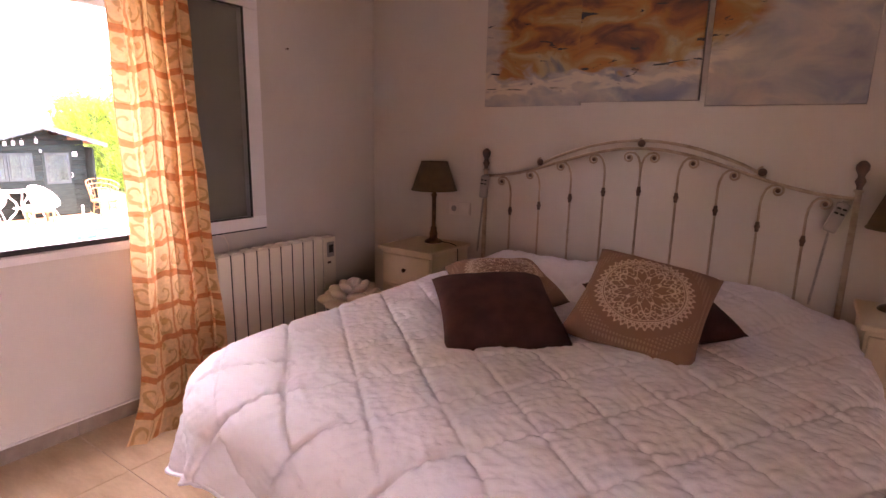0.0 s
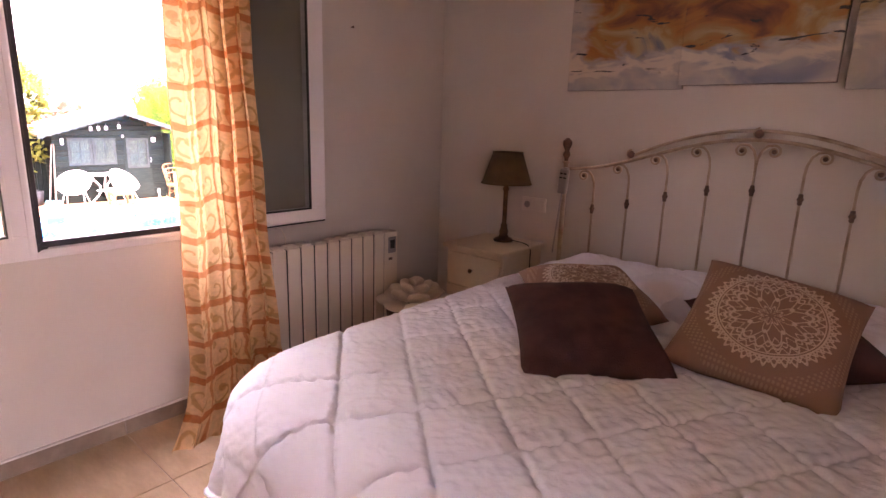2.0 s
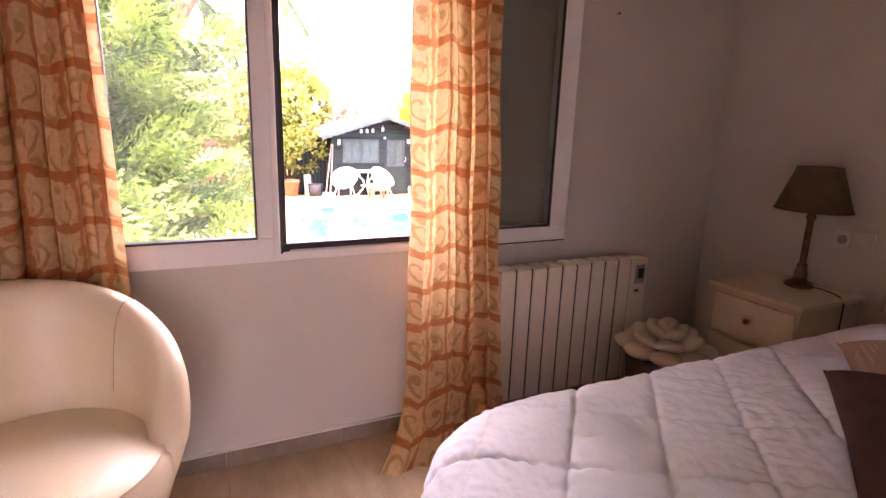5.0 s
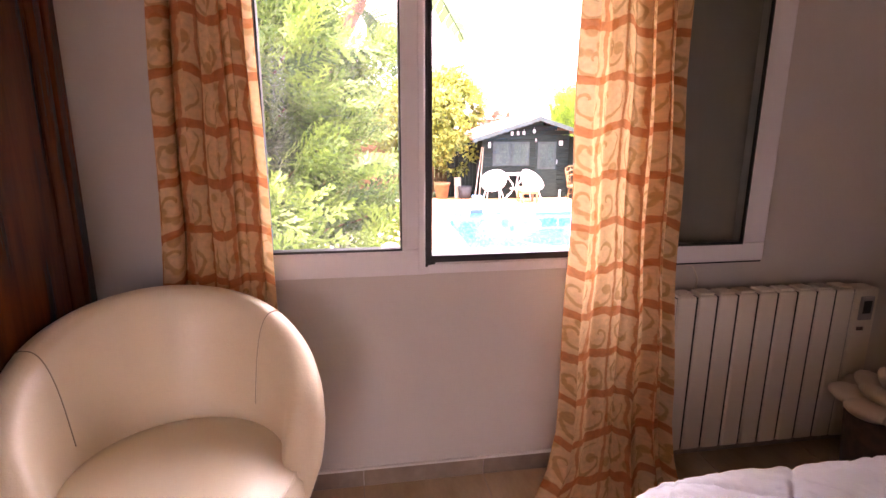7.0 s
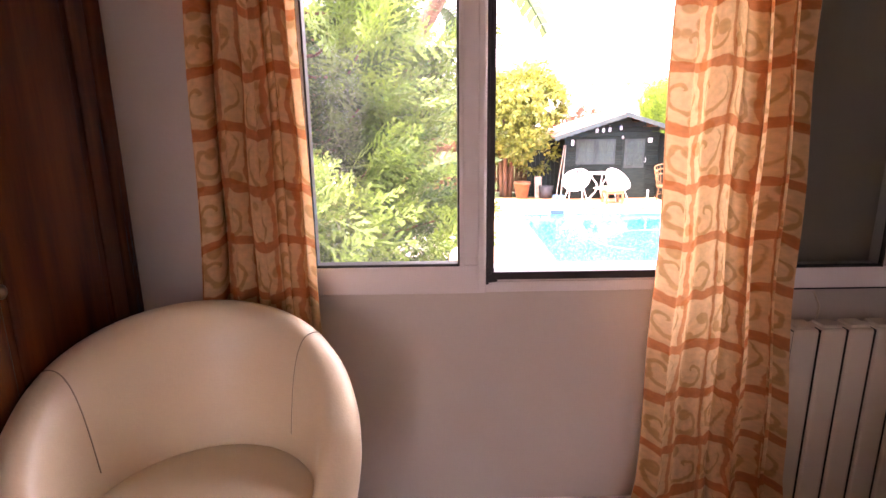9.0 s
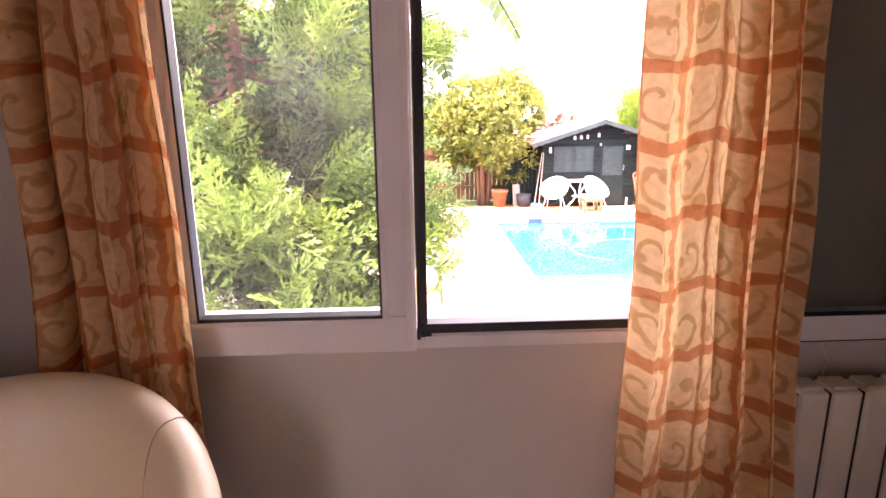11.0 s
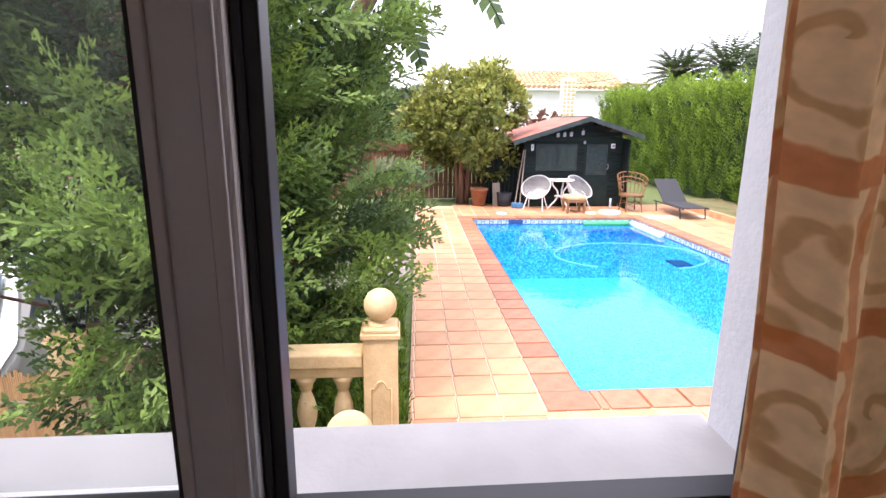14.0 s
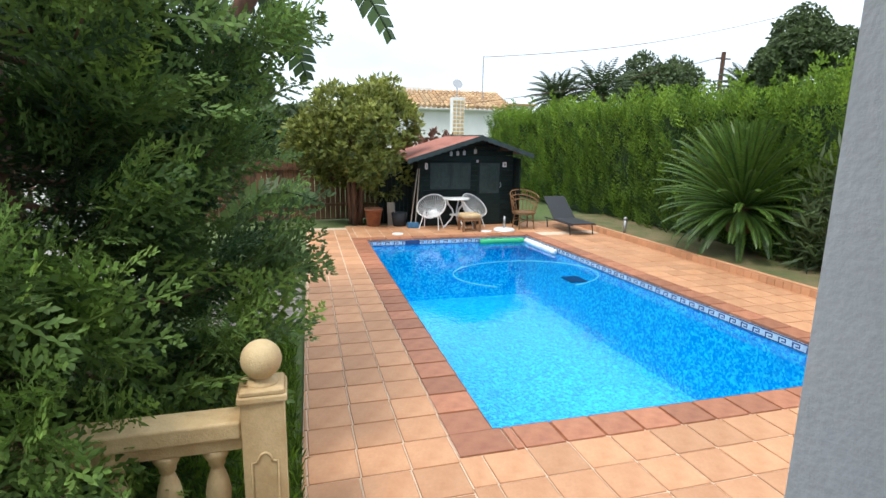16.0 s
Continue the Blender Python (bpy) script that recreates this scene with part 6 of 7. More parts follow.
part("pot", lathe([(0.001, D), (0.15, D), (0.20, D + 0.36), (0.215, D + 0.36), (0.215, D + 0.42), (0.18, D + 0.42), (0.17, D + 0.38), (0.001, D + 0.38)], (-15.0, 2.62, 0), 22), M_POT, pt, smooth=True)
bk = thing("bucket", "black plastic bucket by the shed wall", "bucket")
part("pail", lathe([(0.001, D), (0.15, D), (0.19, D + 0.32), (0.175, D + 0.32), (0.14, D + 0.03), (0.001, D + 0.03)], (-14.9, 3.22, 0), 20), M_BLACK, bk, smooth=True)
bs = thing("paving_slab", "grey slab leaning against the lean-to", "slab")
bm = cube(-0.02, 0.02, -0.09, 0.09, 0, 0.55, 0.006)
bmesh.ops.transform(bm, matrix=Matrix.Translation((-15.0, 3.05, D)) @ Matrix.Rotation(radians(-12), 4, "Y"), verts=bm.verts)
part("slab", bm, M_SLAB, bs)
for k in range(2):
    br = thing("broom", "long-handled broom leaning on the shed corner", "broom", "brooms at the shed")
    part("handle", tube([(-14.55 + 0.05 * k, 3.42 + 0.1 * k, D + 0.12), (-14.74, 3.62 + 0.04 * k, D + 1.35)], 0.014, 6), M_SLAB, br)
    part("brush", cube(-14.62 + 0.05 * k, -14.50 + 0.05 * k, 3.34 + 0.1 * k, 3.50 + 0.1 * k, D, D + 0.13, 0.02), mat("blue_bristles", (0.05, 0.16, 0.30), 0.8), br)
sp = thing("garden_light", "slim steel bollard light at the lawn edge", "garden light")
part("stem", tube([(-12.4, 7.66, D + 0.05), (-12.4, 7.66, D + 0.42)], 0.035, 10), M_STEEL, sp, smooth=True)
part("cap", lathe([(0.045, D + 0.40), (0.045, D + 0.44), (0.02, D + 0.46)], (-12.4, 7.66, 0), 12), M_STEEL, sp, smooth=True)

# ==== plants ====
def leaf_mat(name, dark, light, rough=0.55, trans=0.25, lo=0.0, hi=1.0):
    """Leaf colour by the tint of each spray, with fine variation."""
    m = bpy.data.materials.new(name)
    m.use_nodes = True
    n, l = m.node_tree.nodes, m.node_tree.links
    b = n["Principled BSDF"]
    b.inputs["Roughness"].default_value = rough
    b.inputs["Specular IOR Level"].default_value = 0.35
    at = n.new("ShaderNodeAttribute")
    at.attribute_name = "tint"
    mx = n.new("ShaderNodeMix")
    mx.data_type = "RGBA"
    mx.inputs["A"].default_value, mx.inputs["B"].default_value = (*dark, 1), (*light, 1)
    l.new(at.outputs["Fac"], mx.inputs["Factor"])
    gi = n.new("ShaderNodeNewGeometry")
    mr = n.new("ShaderNodeMapRange")
    mr.inputs["To Min"].default_value, mr.inputs["To Max"].default_value = 0.7, 1.3
    l.new(gi.outputs["Random Per Island"], mr.inputs["Value"])
    hv = n.new("ShaderNodeHueSaturation")
    l.new(mr.outputs["Result"], hv.inputs["Value"])
    l.new(mx.outputs["Result"], hv.inputs["Color"])
    l.new(hv.outputs["Color"], b.inputs["Base Color"])
    tr = n.new("ShaderNodeBsdfTranslucent")
    l.new(hv.outputs["Color"], tr.inputs["Color"])
    ms = n.new("ShaderNodeMixShader")
    ms.inputs["Fac"].default_value = trans
    l.new(b.outputs["BSDF"], ms.inputs[1])
    l.new(tr.outputs["BSDF"], ms.inputs[2])
    l.new(ms.outputs["Shader"], n["Material Output"].inputs["Surface"])
    return m


def frames(dirs, rng):
    """Turning matrices whose first axis runs along each direction."""
    d = dirs / np.linalg.norm(dirs, axis=1, keepdims=True)
    r = rng.normal(size=d.shape)
    s = np.cross(d, r)
    s /= np.linalg.norm(s, axis=1, keepdims=True)
    u = np.cross(d, s)
    return np.stack([d, s, u], axis=2)


def scatter(name, quads, pos, dirs, scale, tint, material, parent, rng, flat=None, stuff=True):
    """Joins one copy of a spray (quads: k x 4 x 3) at every place."""
    k = len(quads)
    n = len(pos)
    R = frames(dirs, rng) if flat is None else flat
    v = np.einsum("nij,kqj->nkqi", R, quads) * scale[:, None, None, None] + pos[:, None, None, :]
    me = bpy.data.meshes.new(name)
    me.vertices.add(n * k * 4)
    me.vertices.foreach_set("co", v.reshape(-1).astype(np.float32))
    me.loops.add(n * k * 4)
    me.loops.foreach_set("vertex_index", np.arange(n * k * 4, dtype=np.int32))
    me.polygons.add(n * k)
    me.polygons.foreach_set("loop_start", np.arange(0, n * k * 4, 4, dtype=np.int32))
    me.update(calc_edges=True)
    a = me.attributes.new("tint", "FLOAT", "POINT")
    a.data.foreach_set("value", np.repeat(np.clip(tint, 0, 1), k * 4).astype(np.float32))
    me.materials.append(material)
    o = new(name, me)
    o.parent = parent
    if stuff:
        o["kind"] = "stuff"
    return o


def conifer_spray(rng, twigs=9, leaf=0.022):
    """A flat scaly spray: a main twig with side twigs that carry small scales, x along the twig, 1 long."""
    q = []

    def scale_leaf(p, d, w, ln):
        d = d / np.linalg.norm(d)
        s = np.array([-d[1], d[0], rng.uniform(-0.5, 0.5)])
        s = s / np.linalg.norm(s) * w
        q.append([p - s * 0.5, p + d * ln * 0.5 - s, p + d * ln, p + d * ln * 0.5 + s])

    for i in range(twigs):
        t = 0.08 + 0.9 * i / (twigs - 1)
        base = np.array([t, 0, 0.05 * math.sin(3 * t)])
        sgn = 1 if i % 2 else -1
        ln = 0.36 * (1 - 0.75 * t) + 0.08
        d = np.array([0.72, sgn * 0.70, rng.uniform(-0.15, 0.2)])
        m = max(3, int(ln / 0.075))
        for j in range(m):
            p = base + d * ln * j / m
            scale_leaf(p, d + rng.normal(size=3) * 0.25, leaf * 1.0, ln / m * 1.6)
            if j:
                scale_leaf(p, np.array([0.5, sgn * 1.0, 0]) + rng.normal(size=3) * 0.35, leaf * 0.8, 0.075)
                scale_leaf(p, np.array([1.0, -sgn * 0.2, 0]) + rng.normal(size=3) * 0.35, leaf * 0.8, 0.075)
        scale_leaf(base, np.array([1.0, 0, 0]), leaf * 0.8, 0.16)
    scale_leaf(np.array([0.96, 0, 0]), np.array([1.0, 0, 0]), leaf, 0.14)
    return np.array(q)


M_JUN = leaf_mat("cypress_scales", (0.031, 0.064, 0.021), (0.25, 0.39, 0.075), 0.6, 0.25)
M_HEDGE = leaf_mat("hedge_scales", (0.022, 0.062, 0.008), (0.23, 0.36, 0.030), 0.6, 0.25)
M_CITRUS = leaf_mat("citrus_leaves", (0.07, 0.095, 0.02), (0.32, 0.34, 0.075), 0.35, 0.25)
M_CYCAS = leaf_mat("sago_leaflets", (0.040, 0.085, 0.018), (0.20, 0.31, 0.05), 0.35, 0.15)
M_BANANA = leaf_mat("paddle_leaves", (0.03, 0.06, 0.02), (0.13, 0.20, 0.06), 0.35, 0.3)
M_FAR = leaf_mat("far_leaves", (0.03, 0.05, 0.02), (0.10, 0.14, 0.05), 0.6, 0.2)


def conifer(x, y, z0, height, radius, branches, sprays, seed, label, low=0):
    rng = np.random.default_rng(seed)
    tree = thing("cypress_tree", label, "tree")
    part("trunk", tube([(x, y, z0), (x + 0.03, y - 0.02, z0 + 1), (x - 0.02, y + 0.02, z0 + 2.2), (x, y, z0 + height)], [0.15, 0.12, 0.09, 0.02], 10), M_BARK, tree, smooth=True)
    pos, dirs, sc, ti = [], [], [], []
    limbs = bmesh.new()
    for i in range(branches + low):
        h = z0 + 0.45 + (height - 0.6) * (i + rng.uniform(0, 1)) / branches
        skirt = i >= branches      # long low boughs on the open side
        if skirt:
            h = z0 + rng.uniform(0.55, 1.40)
        f = (h - z0) / height
        az = i * 2.399 + rng.uniform(-0.3, 0.3)
        ln = radius * (1.0 - 0.55 * f) * rng.uniform(0.72, 1.12)
        up = rng.uniform(0.02, 0.30)
        if skirt:
            az, ln, up = rng.uniform(0.05, 0.60), radius * rng.uniform(0.82, 1.08), rng.uniform(-0.06, 0.12)
        tip = np.array([math.cos(az), math.sin(az), up])
        tip /= np.linalg.norm(tip)
        pts = [np.array([x, y, h]) + tip * ln * s + np.array([0, 0, -0.16 * ln * math.sin(math.pi * s) + 0.12 * s * s]) for s in (0, 0.25, 0.5, 0.75, 1.0)]
        tube([tuple(p) for p in pts], [0.028, 0.022, 0.016, 0.010, 0.005], 5, limbs)
        per = max(8, int(sprays / branches * (0.6 + 0.8 * (1 - f))))
        for _ in range(per):
            s = rng.uniform(0.28, 1.0) ** 0.75
            k = min(3, int(s * 4))
            p = pts[k] + (pts[k + 1] - pts[k]) * (s * 4 - k)
            side = np.cross(tip, [0, 0, 1])
            d = tip * rng.uniform(0.4, 1.1) + side * rng.uniform(-0.95, 0.95) + np.array([0, 0, rng.uniform(-0.25, 0.55)])
            off = rng.normal(size=3) * np.array([0.10, 0.10, 0.07]) * (0.5 + ln / 2)
            pos.append(p + off)
            dirs.append(d)
            sc.append(rng.uniform(0.26, 0.50) * (1.15 - 0.25 * f))
            # dark inner sprays put crown shade into the colour; pale tips are new growth
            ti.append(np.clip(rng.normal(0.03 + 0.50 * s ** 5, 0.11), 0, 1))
        # a bright leading shoot at the tip
        for _ in range(7):
            pos.append(pts[4] + rng.normal(size=3) * 0.07)
            dirs.append(tip + np.array([0, 0, 0.75]) + rng.normal(size=3) * 0.3)
            sc.append(rng.uniform(0.30, 0.46))
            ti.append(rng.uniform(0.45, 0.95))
    part("branchwork", limbs, M_BARK, tree, smooth=True)["kind"] = "stuff"
    # upright pointed shoots like fishbones, on the open side
    for i in range(low * 3):
        az, h = rng.uniform(-0.75, 0.75), rng.uniform(0.55, 3.0)
        r = radius * (1.0 - 0.5 * h / height) * rng.uniform(0.62, 0.98)
        base = np.array([x + r * math.cos(az), y + r * math.sin(az), z0 + h + 0.1])
        axis = np.array([0.35 * math.cos(az), 0.35 * math.sin(az), 1.0]) + rng.normal(size=3) * 0.12
        axis /= np.linalg.norm(axis)
        ln = rng.uniform(0.45, 0.85)
        out = np.cross(axis, rng.normal(size=3))
        out /= np.linalg.norm(out)
        for k in range(18):
            s = k / 17
            turn = k * 2.3
            d = out * math.cos(turn) + np.cross(axis, out) * math.sin(turn)
            pos.append(base + axis * ln * s)
            dirs.append(axis * 0.75 + d * (1.0 - 0.6 * s))
            sc.append(0.30 * (1 - s) + 0.13)
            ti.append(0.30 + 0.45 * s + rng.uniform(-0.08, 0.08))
    pos, dirs, sc, ti = np.array(pos), np.array(dirs), np.array(sc), np.array(ti)
    # clear below the crown on the drive side, and cut back over the paving
    keep = ~((pos[:, 1] < -1.15) & (pos[:, 2] < 0.45)) & ~((pos[:, 1] > 0.55) & (pos[:, 2] < 1.5)) & ~((pos[:, 1] > 0.30) & (pos[:, 2] < 0.1))
    pos, dirs, sc, ti = pos[keep], dirs[keep], sc[keep], ti[keep]
    sp = conifer_spray(rng, 9, 0.028)
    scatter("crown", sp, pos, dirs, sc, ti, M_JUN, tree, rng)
    return tree


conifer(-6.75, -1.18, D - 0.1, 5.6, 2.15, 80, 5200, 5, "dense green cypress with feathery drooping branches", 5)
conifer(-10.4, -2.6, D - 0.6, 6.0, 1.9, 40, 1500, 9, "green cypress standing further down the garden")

# hedge
def hedge():
    rng = np.random.default_rng(21)
    h = thing("hedge", "tall clipped bright green cypress hedge", "hedge")
    x0, x1, yf, top = -24.0, -3.4, 8.75, 2.28
    # dark block stands in for the shade inside the hedge
    part("inner_shade_block", cube(x0, x1, yf + 0.30, yf + 1.1, D, top - 0.25), mat("hedge_shade", (0.02, 0.045, 0.01), 0.95, (0.012, 0.03, 0.008), 8, 6, 0.8, 20), h)
    n = 5000
    pos = np.stack([rng.uniform(x0, x1, n), yf + np.abs(rng.normal(0, 0.16, n)), rng.uniform(D + 0.02, top - 0.30, n)], 1)
    pos[:, 1] += 0.10 * np.sin(pos[:, 0] * 2.1) + 0.07 * np.sin(pos[:, 0] * 5.3 + pos[:, 2] * 2)
    dirs = np.stack([rng.normal(0, 0.20, n), -rng.uniform(0.02, 0.40, n), rng.uniform(0.7, 1.0, n)], 1)
    # dark end of the tint also paints shadowed gaps; paler towards the top
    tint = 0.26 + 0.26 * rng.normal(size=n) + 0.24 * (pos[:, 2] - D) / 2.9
    m = 1500
    p2 = np.stack([rng.uniform(x0, x1, m), yf + rng.uniform(0.05, 1.2, m), top - 0.30 + rng.uniform(-0.12, 0.10, m)], 1)
    p2[:, 2] += 0.10 * np.sin(p2[:, 0] * 1.3) + 0.06 * np.sin(p2[:, 0] * 3.7)
    d2 = np.stack([rng.normal(0, 0.22, m), rng.normal(0, 0.22, m), np.ones(m)], 1)
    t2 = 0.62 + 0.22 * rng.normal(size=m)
    sc = np.concatenate([rng.uniform(0.26, 0.46, n), rng.uniform(0.30, 0.55, m) * (1 + 0.5 * (rng.random(m) > 0.85))])
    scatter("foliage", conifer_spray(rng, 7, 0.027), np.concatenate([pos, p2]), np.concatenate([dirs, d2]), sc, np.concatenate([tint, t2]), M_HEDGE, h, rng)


hedge()


def leaf_quads(rng, n, ln, w):
    """A small cluster of pointed leaves."""
    q = []
    for i in range(n):
        a = rng.uniform(0, 2 * math.pi)
        e = rng.uniform(-0.3, 1.0)
        d = np.array([math.cos(a) * math.cos(e), math.sin(a) * math.cos(e), math.sin(e)])
        s = np.cross(d, rng.normal(size=3))
        s = s / np.linalg.norm(s) * w
        p = rng.normal(size=3) * ln * 0.35
        q.append([p, p + d * ln * 0.45 + s, p + d * ln, p + d * ln * 0.45 - s])
    return np.array(q)


def round_tree(name, label, centre, radii, clumps, seed, material, ln, w, trunk=None, base=D, tint=0.45):
    rng = np.random.default_rng(seed)
    t = thing(name, label, "tree")
    cx, cy, cz = centre
    if trunk:
        for k, (dx, dy) in enumerate(trunk):
            part("trunk", tube([(cx + dx * 0.4, cy + dy * 0.4, base), (cx + dx * 0.6, cy + dy * 0.6, (base + cz) / 2), (cx + dx * 1.4, cy + dy * 1.4, cz)], [0.07, 0.055, 0.03], 8), M_BARK, t, smooth=True)
    # lumpy crown: sub-crowns on the shell
    lumps = []
    for i in range(26):
        v = rng.normal(size=3)
        v /= np.linalg.norm(v)
        if v[2] < -0.75:
            continue
        lumps.append((np.array(centre) + v * np.array(radii) * rng.uniform(0.62, 0.80), rng.uniform(0.30, 0.46)))
    pos, ti, dirs = [], [], []
    for _ in range(clumps):
        c, r = lumps[rng.integers(len(lumps))]
        v = rng.normal(size=3)
        v /= np.linalg.norm(v)
        p = c + v * r * np.array(radii) * rng.uniform(0.75, 1.02)
        pos.append(p)
        dirs.append(v + np.array([0, 0, 0.5]))
        # upper sides of the lumps tinted lighter, as if lit from above
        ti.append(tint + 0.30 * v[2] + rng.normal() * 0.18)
    n = len(pos)
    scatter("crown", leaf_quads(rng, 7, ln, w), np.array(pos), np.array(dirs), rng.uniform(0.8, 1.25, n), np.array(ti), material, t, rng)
    return t


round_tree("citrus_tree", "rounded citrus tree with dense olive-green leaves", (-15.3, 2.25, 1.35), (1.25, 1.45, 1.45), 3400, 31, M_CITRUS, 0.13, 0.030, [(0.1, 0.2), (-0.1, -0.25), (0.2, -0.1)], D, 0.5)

# sago palm
def cycas(x, y, z, n, ln, seed):
    rng = np.random.default_rng(seed)
    c = thing("sago_palm", "large sago palm with stiff arching dark green fronds", "palm")
    part("trunk", lathe([(0.20, z - 0.3), (0.24, z - 0.1), (0.22, z + 0.1), (0.10, z + 0.2)], (x, y, 0), 14), M_BARK, c, smooth=True)
    quads, tint = [], []
    ribs = bmesh.new()
    for i in range(n):
        az = i * 2.399 + rng.uniform(-0.1, 0.1)
        f = (i + 0.5) / n
        el = radians(88 - 112 * f ** 1.25) + rng.uniform(-0.06, 0.06)
        L = ln * (0.82 + 0.25 * math.sin(math.pi * min(1, f + 0.15)))
        pts = []
        for s in np.linspace(0, 1, 24):
            e = el - (0.30 + 0.55 * f) * s * s
            pts.append((s * L, e))
        p = np.array([x, y, z + 0.12])
        step = L / 23
        d0 = None
        out = np.array([math.cos(az), math.sin(az), 0])
        side = np.array([-math.sin(az), math.cos(az), 0])
        line = []
        for s, e in pts:
            d = out * math.cos(e) + np.array([0, 0, math.sin(e)])
            line.append((p.copy(), d))
            p = p + d * step
        tube([tuple(q[0]) for q in line[::4]] + [tuple(line[-1][0])], [0.012] * 5 + [0.009, 0.004], 4, ribs)
        tn = 0.10 + 0.38 * (1 - f) + rng.uniform(-0.12, 0.12)
        for k in range(3, 24):
            q, d = line[k]
            up = np.cross(side, d)
            w = 0.105 * math.sin(math.pi * (0.12 + 0.86 * k / 24)) ** 0.6 + 0.03
            for sg in (-1, 1):
                for h in (0.0, 0.5):
                    b = q + d * step * h
                    tip = b + (side * sg * 0.68 + d * 0.72 + up * 0.30) * w
                    wd = d * 0.0135
                    quads.append([b - wd, (b + tip) / 2 - wd * 1.1, tip, (b + tip) / 2 + wd * 1.1])
                    tint.append(tn)
    part("ribs", ribs, M_CYCAS, c)
    q = np.array(quads)
    fr = scatter("fronds", q[:1] * 0 + np.array([[[0, 0, 0], [0.001, 0, 0], [0.001, 0.001, 0], [0, 0.001, 0]]]), np.zeros((1, 3)) + (x, y, z), np.array([[0, 0, 1.0]]), np.ones(1), np.zeros(1), M_CYCAS, c, rng)
    raw_quads(fr.data, q, np.array(tint))
    return c


def raw_quads(me, q, tint):
    me.clear_geometry()
    n = len(q)
    me.vertices.add(n * 4)
    me.vertices.foreach_set("co", q.reshape(-1).astype(np.float32))
    me.loops.add(n * 4)
    me.loops.foreach_set("vertex_index", np.arange(n * 4, dtype=np.int32))
    me.polygons.add(n)
    me.polygons.foreach_set("loop_start", np.arange(0, n * 4, 4, dtype=np.int32))
    me.update(calc_edges=True)
    a = me.attributes.new("tint", "FLOAT", "POINT")
    a.data.foreach_set("value", np.repeat(np.clip(tint, 0, 1), 4).astype(np.float32))


cycas(-10.2, 8.5, D + 0.78, 190, 1.55, 3)
round_tree("garden_shrub", "grey-green shrub beside the sago palm", (-8.6, 9.0, 0.2), (0.7, 0.6, 0.9), 500, 77, M_FAR, 0.30, 0.02, None, D, 0.6)


# paddle-leaved plants behind the cypress
def paddle(parent, root, tip, sag, width, seed, tint, torn=True):
    """A long torn leaf: midrib with strips on both sides."""
    rng = np.random.default_rng(seed)
    root, tip = np.array(root, float), np.array(tip, float)
    n = 17
    line = [root + (tip - root) * s + np.array([0, 0, sag * math.sin(math.pi * s * 0.9)]) for s in np.linspace(0, 1, n + 1)]
    quads, tn = [], []
    for k in range(n):
        d = line[k + 1] - line[k]
        L = np.linalg.norm(d)
        d = d / L
        side = np.cross(d, np.array([1.0, 0.15, 0.3]))
        side /= np.linalg.norm(side)
        up = np.cross(side, d)
        s = (k + 0.5) / n
        w = width * math.sin(math.pi * (0.06 + 0.92 * s)) ** 0.6
        for sg in (-1, 1):
            g = 0.10 if torn else 0.01
            a = line[k] + d * L * g * rng.uniform(0, 0.6)
            b = line[k + 1] - d * L * 0.02
            dr = side * sg + d * 0.42 - up * rng.uniform(0.10, 0.55)
            quads.append([line[k], line[k + 1], b + dr * w * rng.uniform(0.9, 1.05), a + dr * w * rng.uniform(0.85, 1.0) + d * L * g])
            tn.append(tint + rng.uniform(-0.12, 0.12))
    o = scatter("leaf", np.zeros((1, 4, 3)), np.zeros((1, 3)), np.array([[0, 0, 1.0]]), np.ones(1), np.zeros(1), M_BANANA, parent, rng, stuff=False)
    raw_quads(o.data, np.array(quads), np.array(tn))
    part("midrib", tube([tuple(p) for p in line[::4]] + [tuple(line[-1])], 0.012, 5), M_BANANA, o)


ban = thing("strelitzia_plant", "giant bird-of-paradise plant with torn paddle leaves", "plant")
part("trunk", tube([(-9.3, -0.45, D - 0.1), (-9.2, -0.35, 0.9), (-9.05, -0.05, 2.1), (-9.0, 0.40, 2.9), (-8.95, 0.75, 3.6)], [0.13, 0.12, 0.11, 0.11, 0.07], 10), M_BARK, ban, "fibrous reddish trunk", smooth=True)
part("leaf_stem", tube([(-9.2, -0.45, D), (-9.15, -0.26, 0.57), (-9.1, -0.03, 1.3)], [0.06, 0.05, 0.03], 8), M_BANANA, ban, smooth=True)
paddle(ban, (-8.9, 0.75, 3.45), (-8.95, 1.93, 2.38), 0.42, 0.24, 1, 0.45)
paddle(ban, (-9.1, 0.45, 2.9), (-9.2, 0.98, 1.95), 0.30, 0.26, 2, 0.15)
paddle(ban, (-9.1, -0.02, 1.25), (-8.9, 0.62, 1.55), 0.22, 0.30, 3, 0.65)
paddle(ban, (-9.15, -0.05, 1.3), (-9.0, -0.62, 1.75), 0.30, 0.30, 4, 0.5)
paddle(ban, (-9.15, -0.1, 0.3), (-9.0, 1.02, 0.55), 0.30, 0.20, 5, 0.75, False)
paddle(ban, (-9.1, 0.2, 2.5), (-9.0, -0.7, 2.9), 0.3, 0.28, 6, 0.4)
paddle(ban, (-9.1, -0.1, 1.4), (-9.4, 0.35, 2.35), 0.1, 0.26, 7, 0.3)

# pink flowers beyond the drive
bou = round_tree("bougainvillea", "pink flowering bougainvillea across the drive", (-11.5, -4.6, 0.9), (0.9, 0.9, 0.7), 420, 55, leaf_mat("pink_bracts", (0.35, 0.05, 0.16), (0.60, 0.14, 0.32)), 0.10, 0.035, None, -1.42)

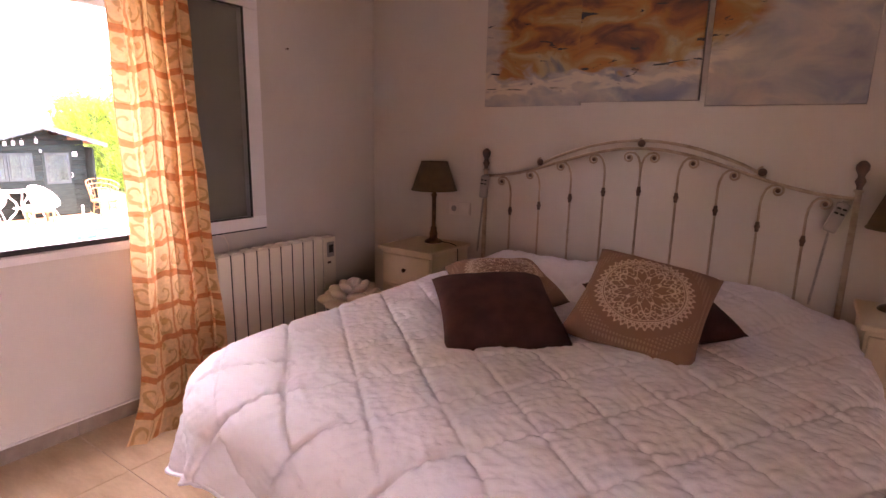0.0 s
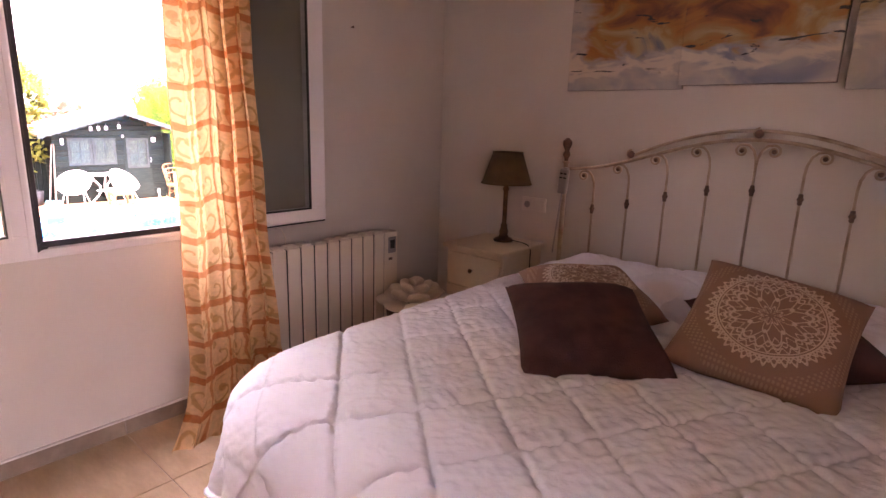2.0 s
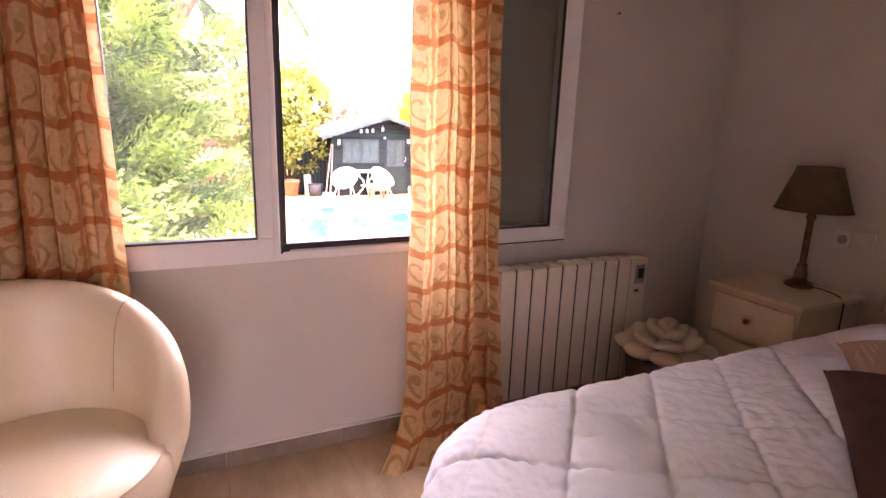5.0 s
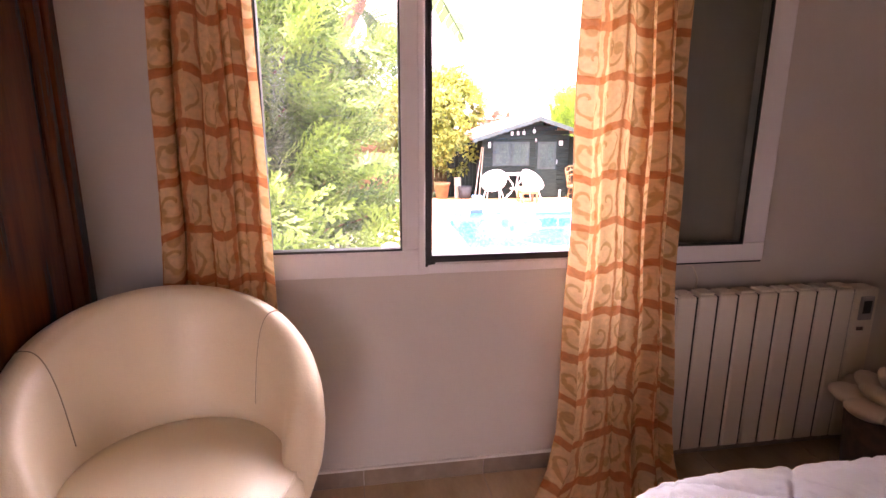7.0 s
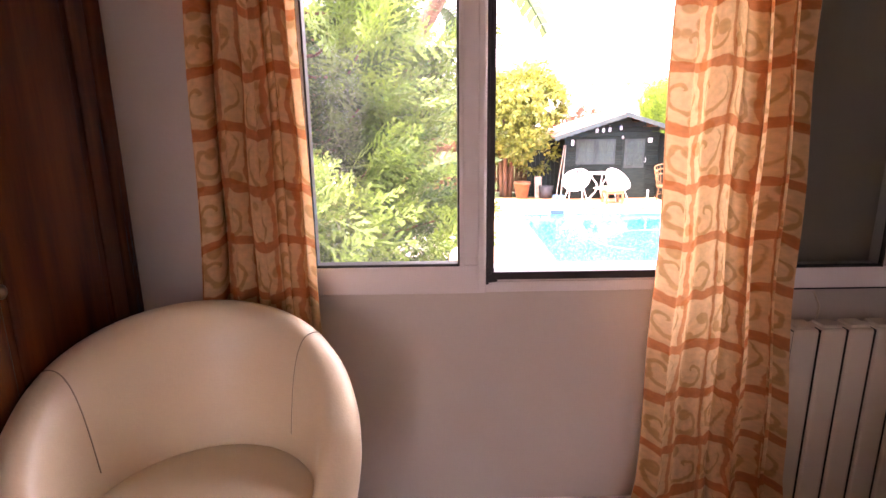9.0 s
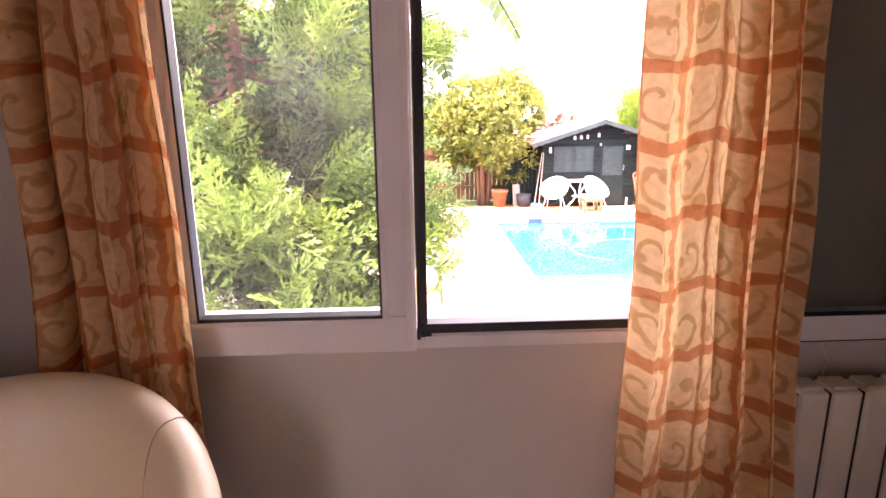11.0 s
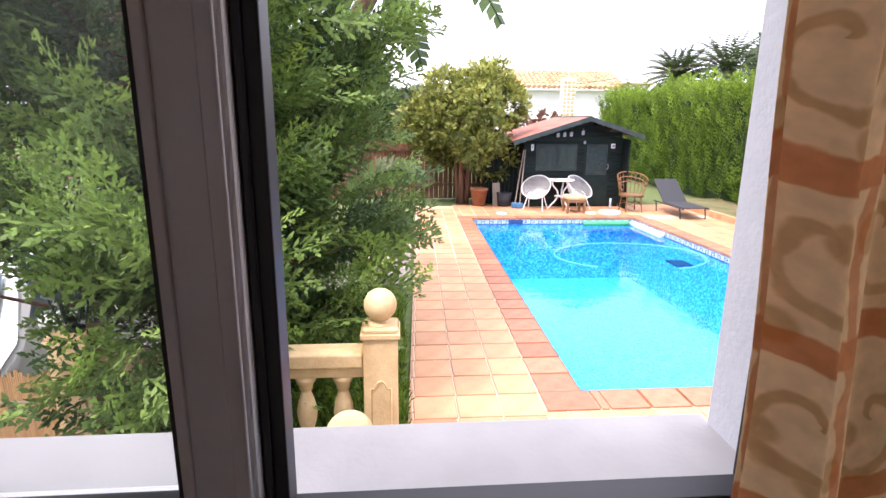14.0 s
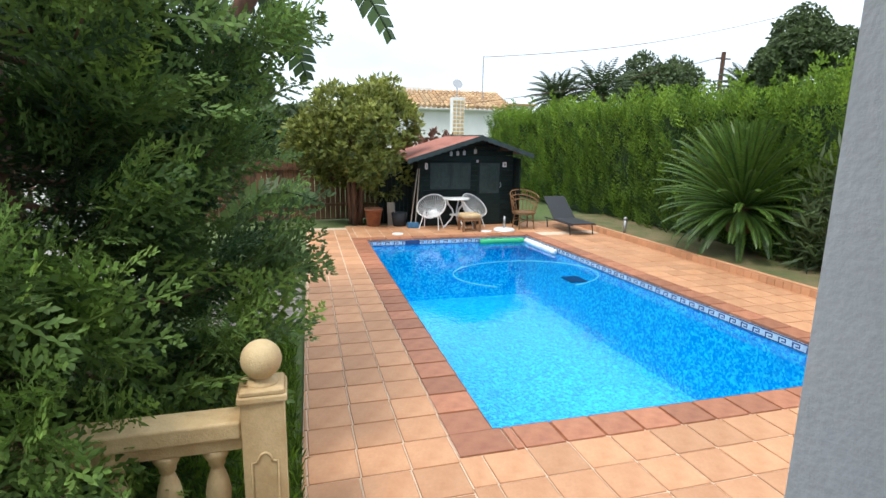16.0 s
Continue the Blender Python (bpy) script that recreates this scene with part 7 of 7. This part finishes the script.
# ---- far houses, trees, wires ----
def far_house():
    h = thing("far_house", "white villa with ochre tiled roof beyond the hedge", "house")
    part("wall", cube(-37, -32, 6.6, 13.0, -1, 3.15), M_WHITEW, h)
    part("side_block", cube(-35.5, -31.6, 12.9, 14.3, -1, 3.35, 0.02), M_WHITEW, h)
    part("block_roof", cube(-35.7, -31.4, 12.8, 14.5, 3.35, 3.45, 0.02), M_RTILE, h)
    for x0, x1, y0, y1, z0, z1 in ((-31.6, -34.2, 6.4, 13.1, 3.10, 4.15), (-37.2, -34.2, 6.4, 13.1, 3.10, 4.15)):
        bm = bmesh.new()
        bm.faces.new([bm.verts.new(p) for p in ((x0, y0, z0 - 0.05), (x0, y1, z0 - 0.05), (x1, y1, z1 - 0.05), (x1, y0, z1 - 0.05))])
        bmesh.ops.recalc_face_normals(bm, faces=bm.faces[:])
        bmesh.ops.solidify(bm, geom=bm.faces[:], thickness=0.08)
        part("roof_board", bm, M_WHITEW, h)
        bm = bmesh.new()
        for i in range(24):
            for j in range(7):
                y = y0 + (y1 - y0) * (i + 0.5) / 24
                a, b = j / 7, (j + 1) / 7
                tube([(x0 + (x1 - x0) * a, y, z0 + (z1 - z0) * a + 0.07), (x0 + (x1 - x0) * b, y, z0 + (z1 - z0) * b + 0.03)], 0.115, 6, bm)
        part("roof_tiles", bm, M_RTILE, h, "ochre clay roof tiles")
    part("upper_block", cube(-36, -34.0, 7.2, 9.0, 3.6, 4.35, 0.02), M_WHITEW, h)
    ch = part("chimney", cube(-30.6, -30.1, 9.1, 9.75, 1.2, 3.55, 0.02), M_WHITEW, h, "chimney with stone quoins")
    rng = random.Random(8)
    for k in range(11):
        for j in range(3):
            part("stone", cube(-30.12, -30.07, 9.12 + 0.21 * j, 9.29 + 0.21 * j + rng.uniform(-0.02, 0.02), 1.25 + 0.2 * k, 1.40 + 0.2 * k, 0.02, 1), M_SANDST, ch)
    part("dish_arm", tube([(-30.4, 9.4, 3.5), (-30.4, 9.4, 4.2)], 0.03, 6), M_STEEL, h)
    part("dish", lathe([(0.02, 0), (0.15, 0.03), (0.27, 0.10)], (-30.4, 9.4, 4.2), 16, None, Matrix.Rotation(radians(60), 3, "Y")), M_STEEL, h)


far_house()
an = thing("antenna_mast", "thin steel aerial mast above the roofs", "antenna")
part("mast", tube([(-33, 11.75, 3.0), (-33, 11.75, 6.1)], 0.03, 6), M_STEEL, an)
po = thing("utility_pole", "wooden utility pole beyond the hedge", "utility pole")
part("pole", tube([(-32, 27.3, -1), (-32, 27.45, 7.1)], 0.13, 8), M_BARK, po)
part("crossarm", tube([(-32, 26.9, 6.7), (-32, 28.0, 6.7)], 0.05, 6), M_BARK, po)
wire = thing("overhead_wire", "thin dark overhead wires between the poles", "wire")
for a, b2, sg in (((-33, 11.75, 6.05), (-32, 32.0, 9.6), 0.5), ((-31, 8.5, 3.05), (-32, 27.4, 6.8), 0.3)):
    pts = [tuple(Vector(a).lerp(Vector(b2), i / 20) - Vector((0, 0, sg * math.sin(math.pi * i / 20)))) for i in range(21)]
    part("cable", tube(pts, 0.022, 4), M_KNOT, wire)


def far_palm(x, y, z, ln, seed):
    rng = np.random.default_rng(seed)
    p = thing("palm_tree", "feathery palm tree beyond the hedge", "palm", "far palms")
    part("trunk", tube([(x, y, -1), (x, y, z)], [0.30, 0.25], 8), M_BARK, p)
    quads, tn = [], []
    for i in range(54):
        az = i * 2.399
        el = radians(78 - 100 * (i / 54))
        pt = np.array([x, y, z])
        out, side = np.array([math.cos(az), math.sin(az), 0]), np.array([-math.sin(az), math.cos(az), 0])
        for k in range(14):
            e = el - 1.15 * (k / 14) ** 1.5
            d = out * math.cos(e) + np.array([0, 0, math.sin(e)])
            w = 0.55 * math.sin(math.pi * (0.1 + 0.85 * k / 14))
            for sg in (-1, 1):
                tip = pt + (side * sg * 0.75 + d * 0.6 - np.array([0, 0, 0.35])) * w
                quads.append([pt - d * 0.03, (pt + tip) / 2 - d * 0.05, tip, (pt + tip) / 2 + d * 0.10])
                tn.append(rng.uniform(0.1, 0.5))
            pt = pt + d * ln / 14
    o = scatter("crown", np.zeros((1, 4, 3)), np.zeros((1, 3)), np.array([[0, 0, 1.0]]), np.ones(1), np.zeros(1), M_FAR, p, rng)
    raw_quads(o.data, np.array(quads), np.array(tn))


far_palm(-32, 18.9, 4.2, 2.6, 1)
far_palm(-33, 16.6, 3.9, 2.2, 2)
far_palm(-30, 27.6, 4.6, 2.2, 3)
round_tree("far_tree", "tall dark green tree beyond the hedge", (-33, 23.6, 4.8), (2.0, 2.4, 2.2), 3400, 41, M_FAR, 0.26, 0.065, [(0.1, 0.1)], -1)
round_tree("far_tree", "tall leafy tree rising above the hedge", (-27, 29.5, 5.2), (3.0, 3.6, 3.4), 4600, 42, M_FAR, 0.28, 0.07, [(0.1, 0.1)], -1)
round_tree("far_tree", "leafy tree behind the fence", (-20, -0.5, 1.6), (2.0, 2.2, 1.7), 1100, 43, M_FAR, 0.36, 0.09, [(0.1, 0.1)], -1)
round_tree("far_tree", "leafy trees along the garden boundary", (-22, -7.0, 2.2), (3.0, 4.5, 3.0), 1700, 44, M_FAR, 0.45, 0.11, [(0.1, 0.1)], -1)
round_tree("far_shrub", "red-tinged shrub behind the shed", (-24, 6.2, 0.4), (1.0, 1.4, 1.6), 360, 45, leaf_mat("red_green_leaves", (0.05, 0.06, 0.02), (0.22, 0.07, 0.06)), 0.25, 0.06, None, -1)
for k in range(3):
    c = thing("far_cypress", "slender dark cypress beyond the hedge", "tree", "far cypresses")
    yy = 23.0 + 3.6 * k
    part("crown", lathe([(0.05, 0), (0.55, 0.8), (0.6, 2.0), (0.35, 4.0), (0.03, 5.6)], (-38, yy, -0.3), 9), mat("far_cypress_green", (0.025, 0.045, 0.018), 0.95, (0.012, 0.022, 0.01), 3, 6, 0.8, 8), c)

# lawn grass near the paving
def grass():
    rng = np.random.default_rng(60)
    n = 9000
    x = rng.uniform(-8.3, -3.6, n)
    y = rng.uniform(-0.6, 0.72, n)
    yy = np.array([min(b, warp_y(a, 0.72)) for a, b in zip(x, y)])
    pos = np.stack([x, yy, np.full(n, D - 0.028)], 1)
    q = []
    for k in range(4):
        a = k * 1.6
        w, h = 0.006, 0.045 + 0.012 * k
        dx, dy = math.cos(a) * 0.02, math.sin(a) * 0.02
        q.append([[h * 0, -w + dy * 0.3, dx * 0.3], [h * 0.6, -w * 0.7 + dy, dx], [h, dy * 2, dx * 2], [h * 0.6, w * 0.7 + dy, dx]])
    dirs = np.stack([rng.normal(0, 0.3, n), rng.normal(0, 0.3, n), np.ones(n)], 1)
    g = thing("grass", "short green lawn grass beside the paving", "grass", kind="stuff")
    scatter("blades", np.array(q), pos, dirs, rng.uniform(0.8, 1.5, n), rng.uniform(0.1, 0.8, n), M_HEDGE, g, rng)


grass()
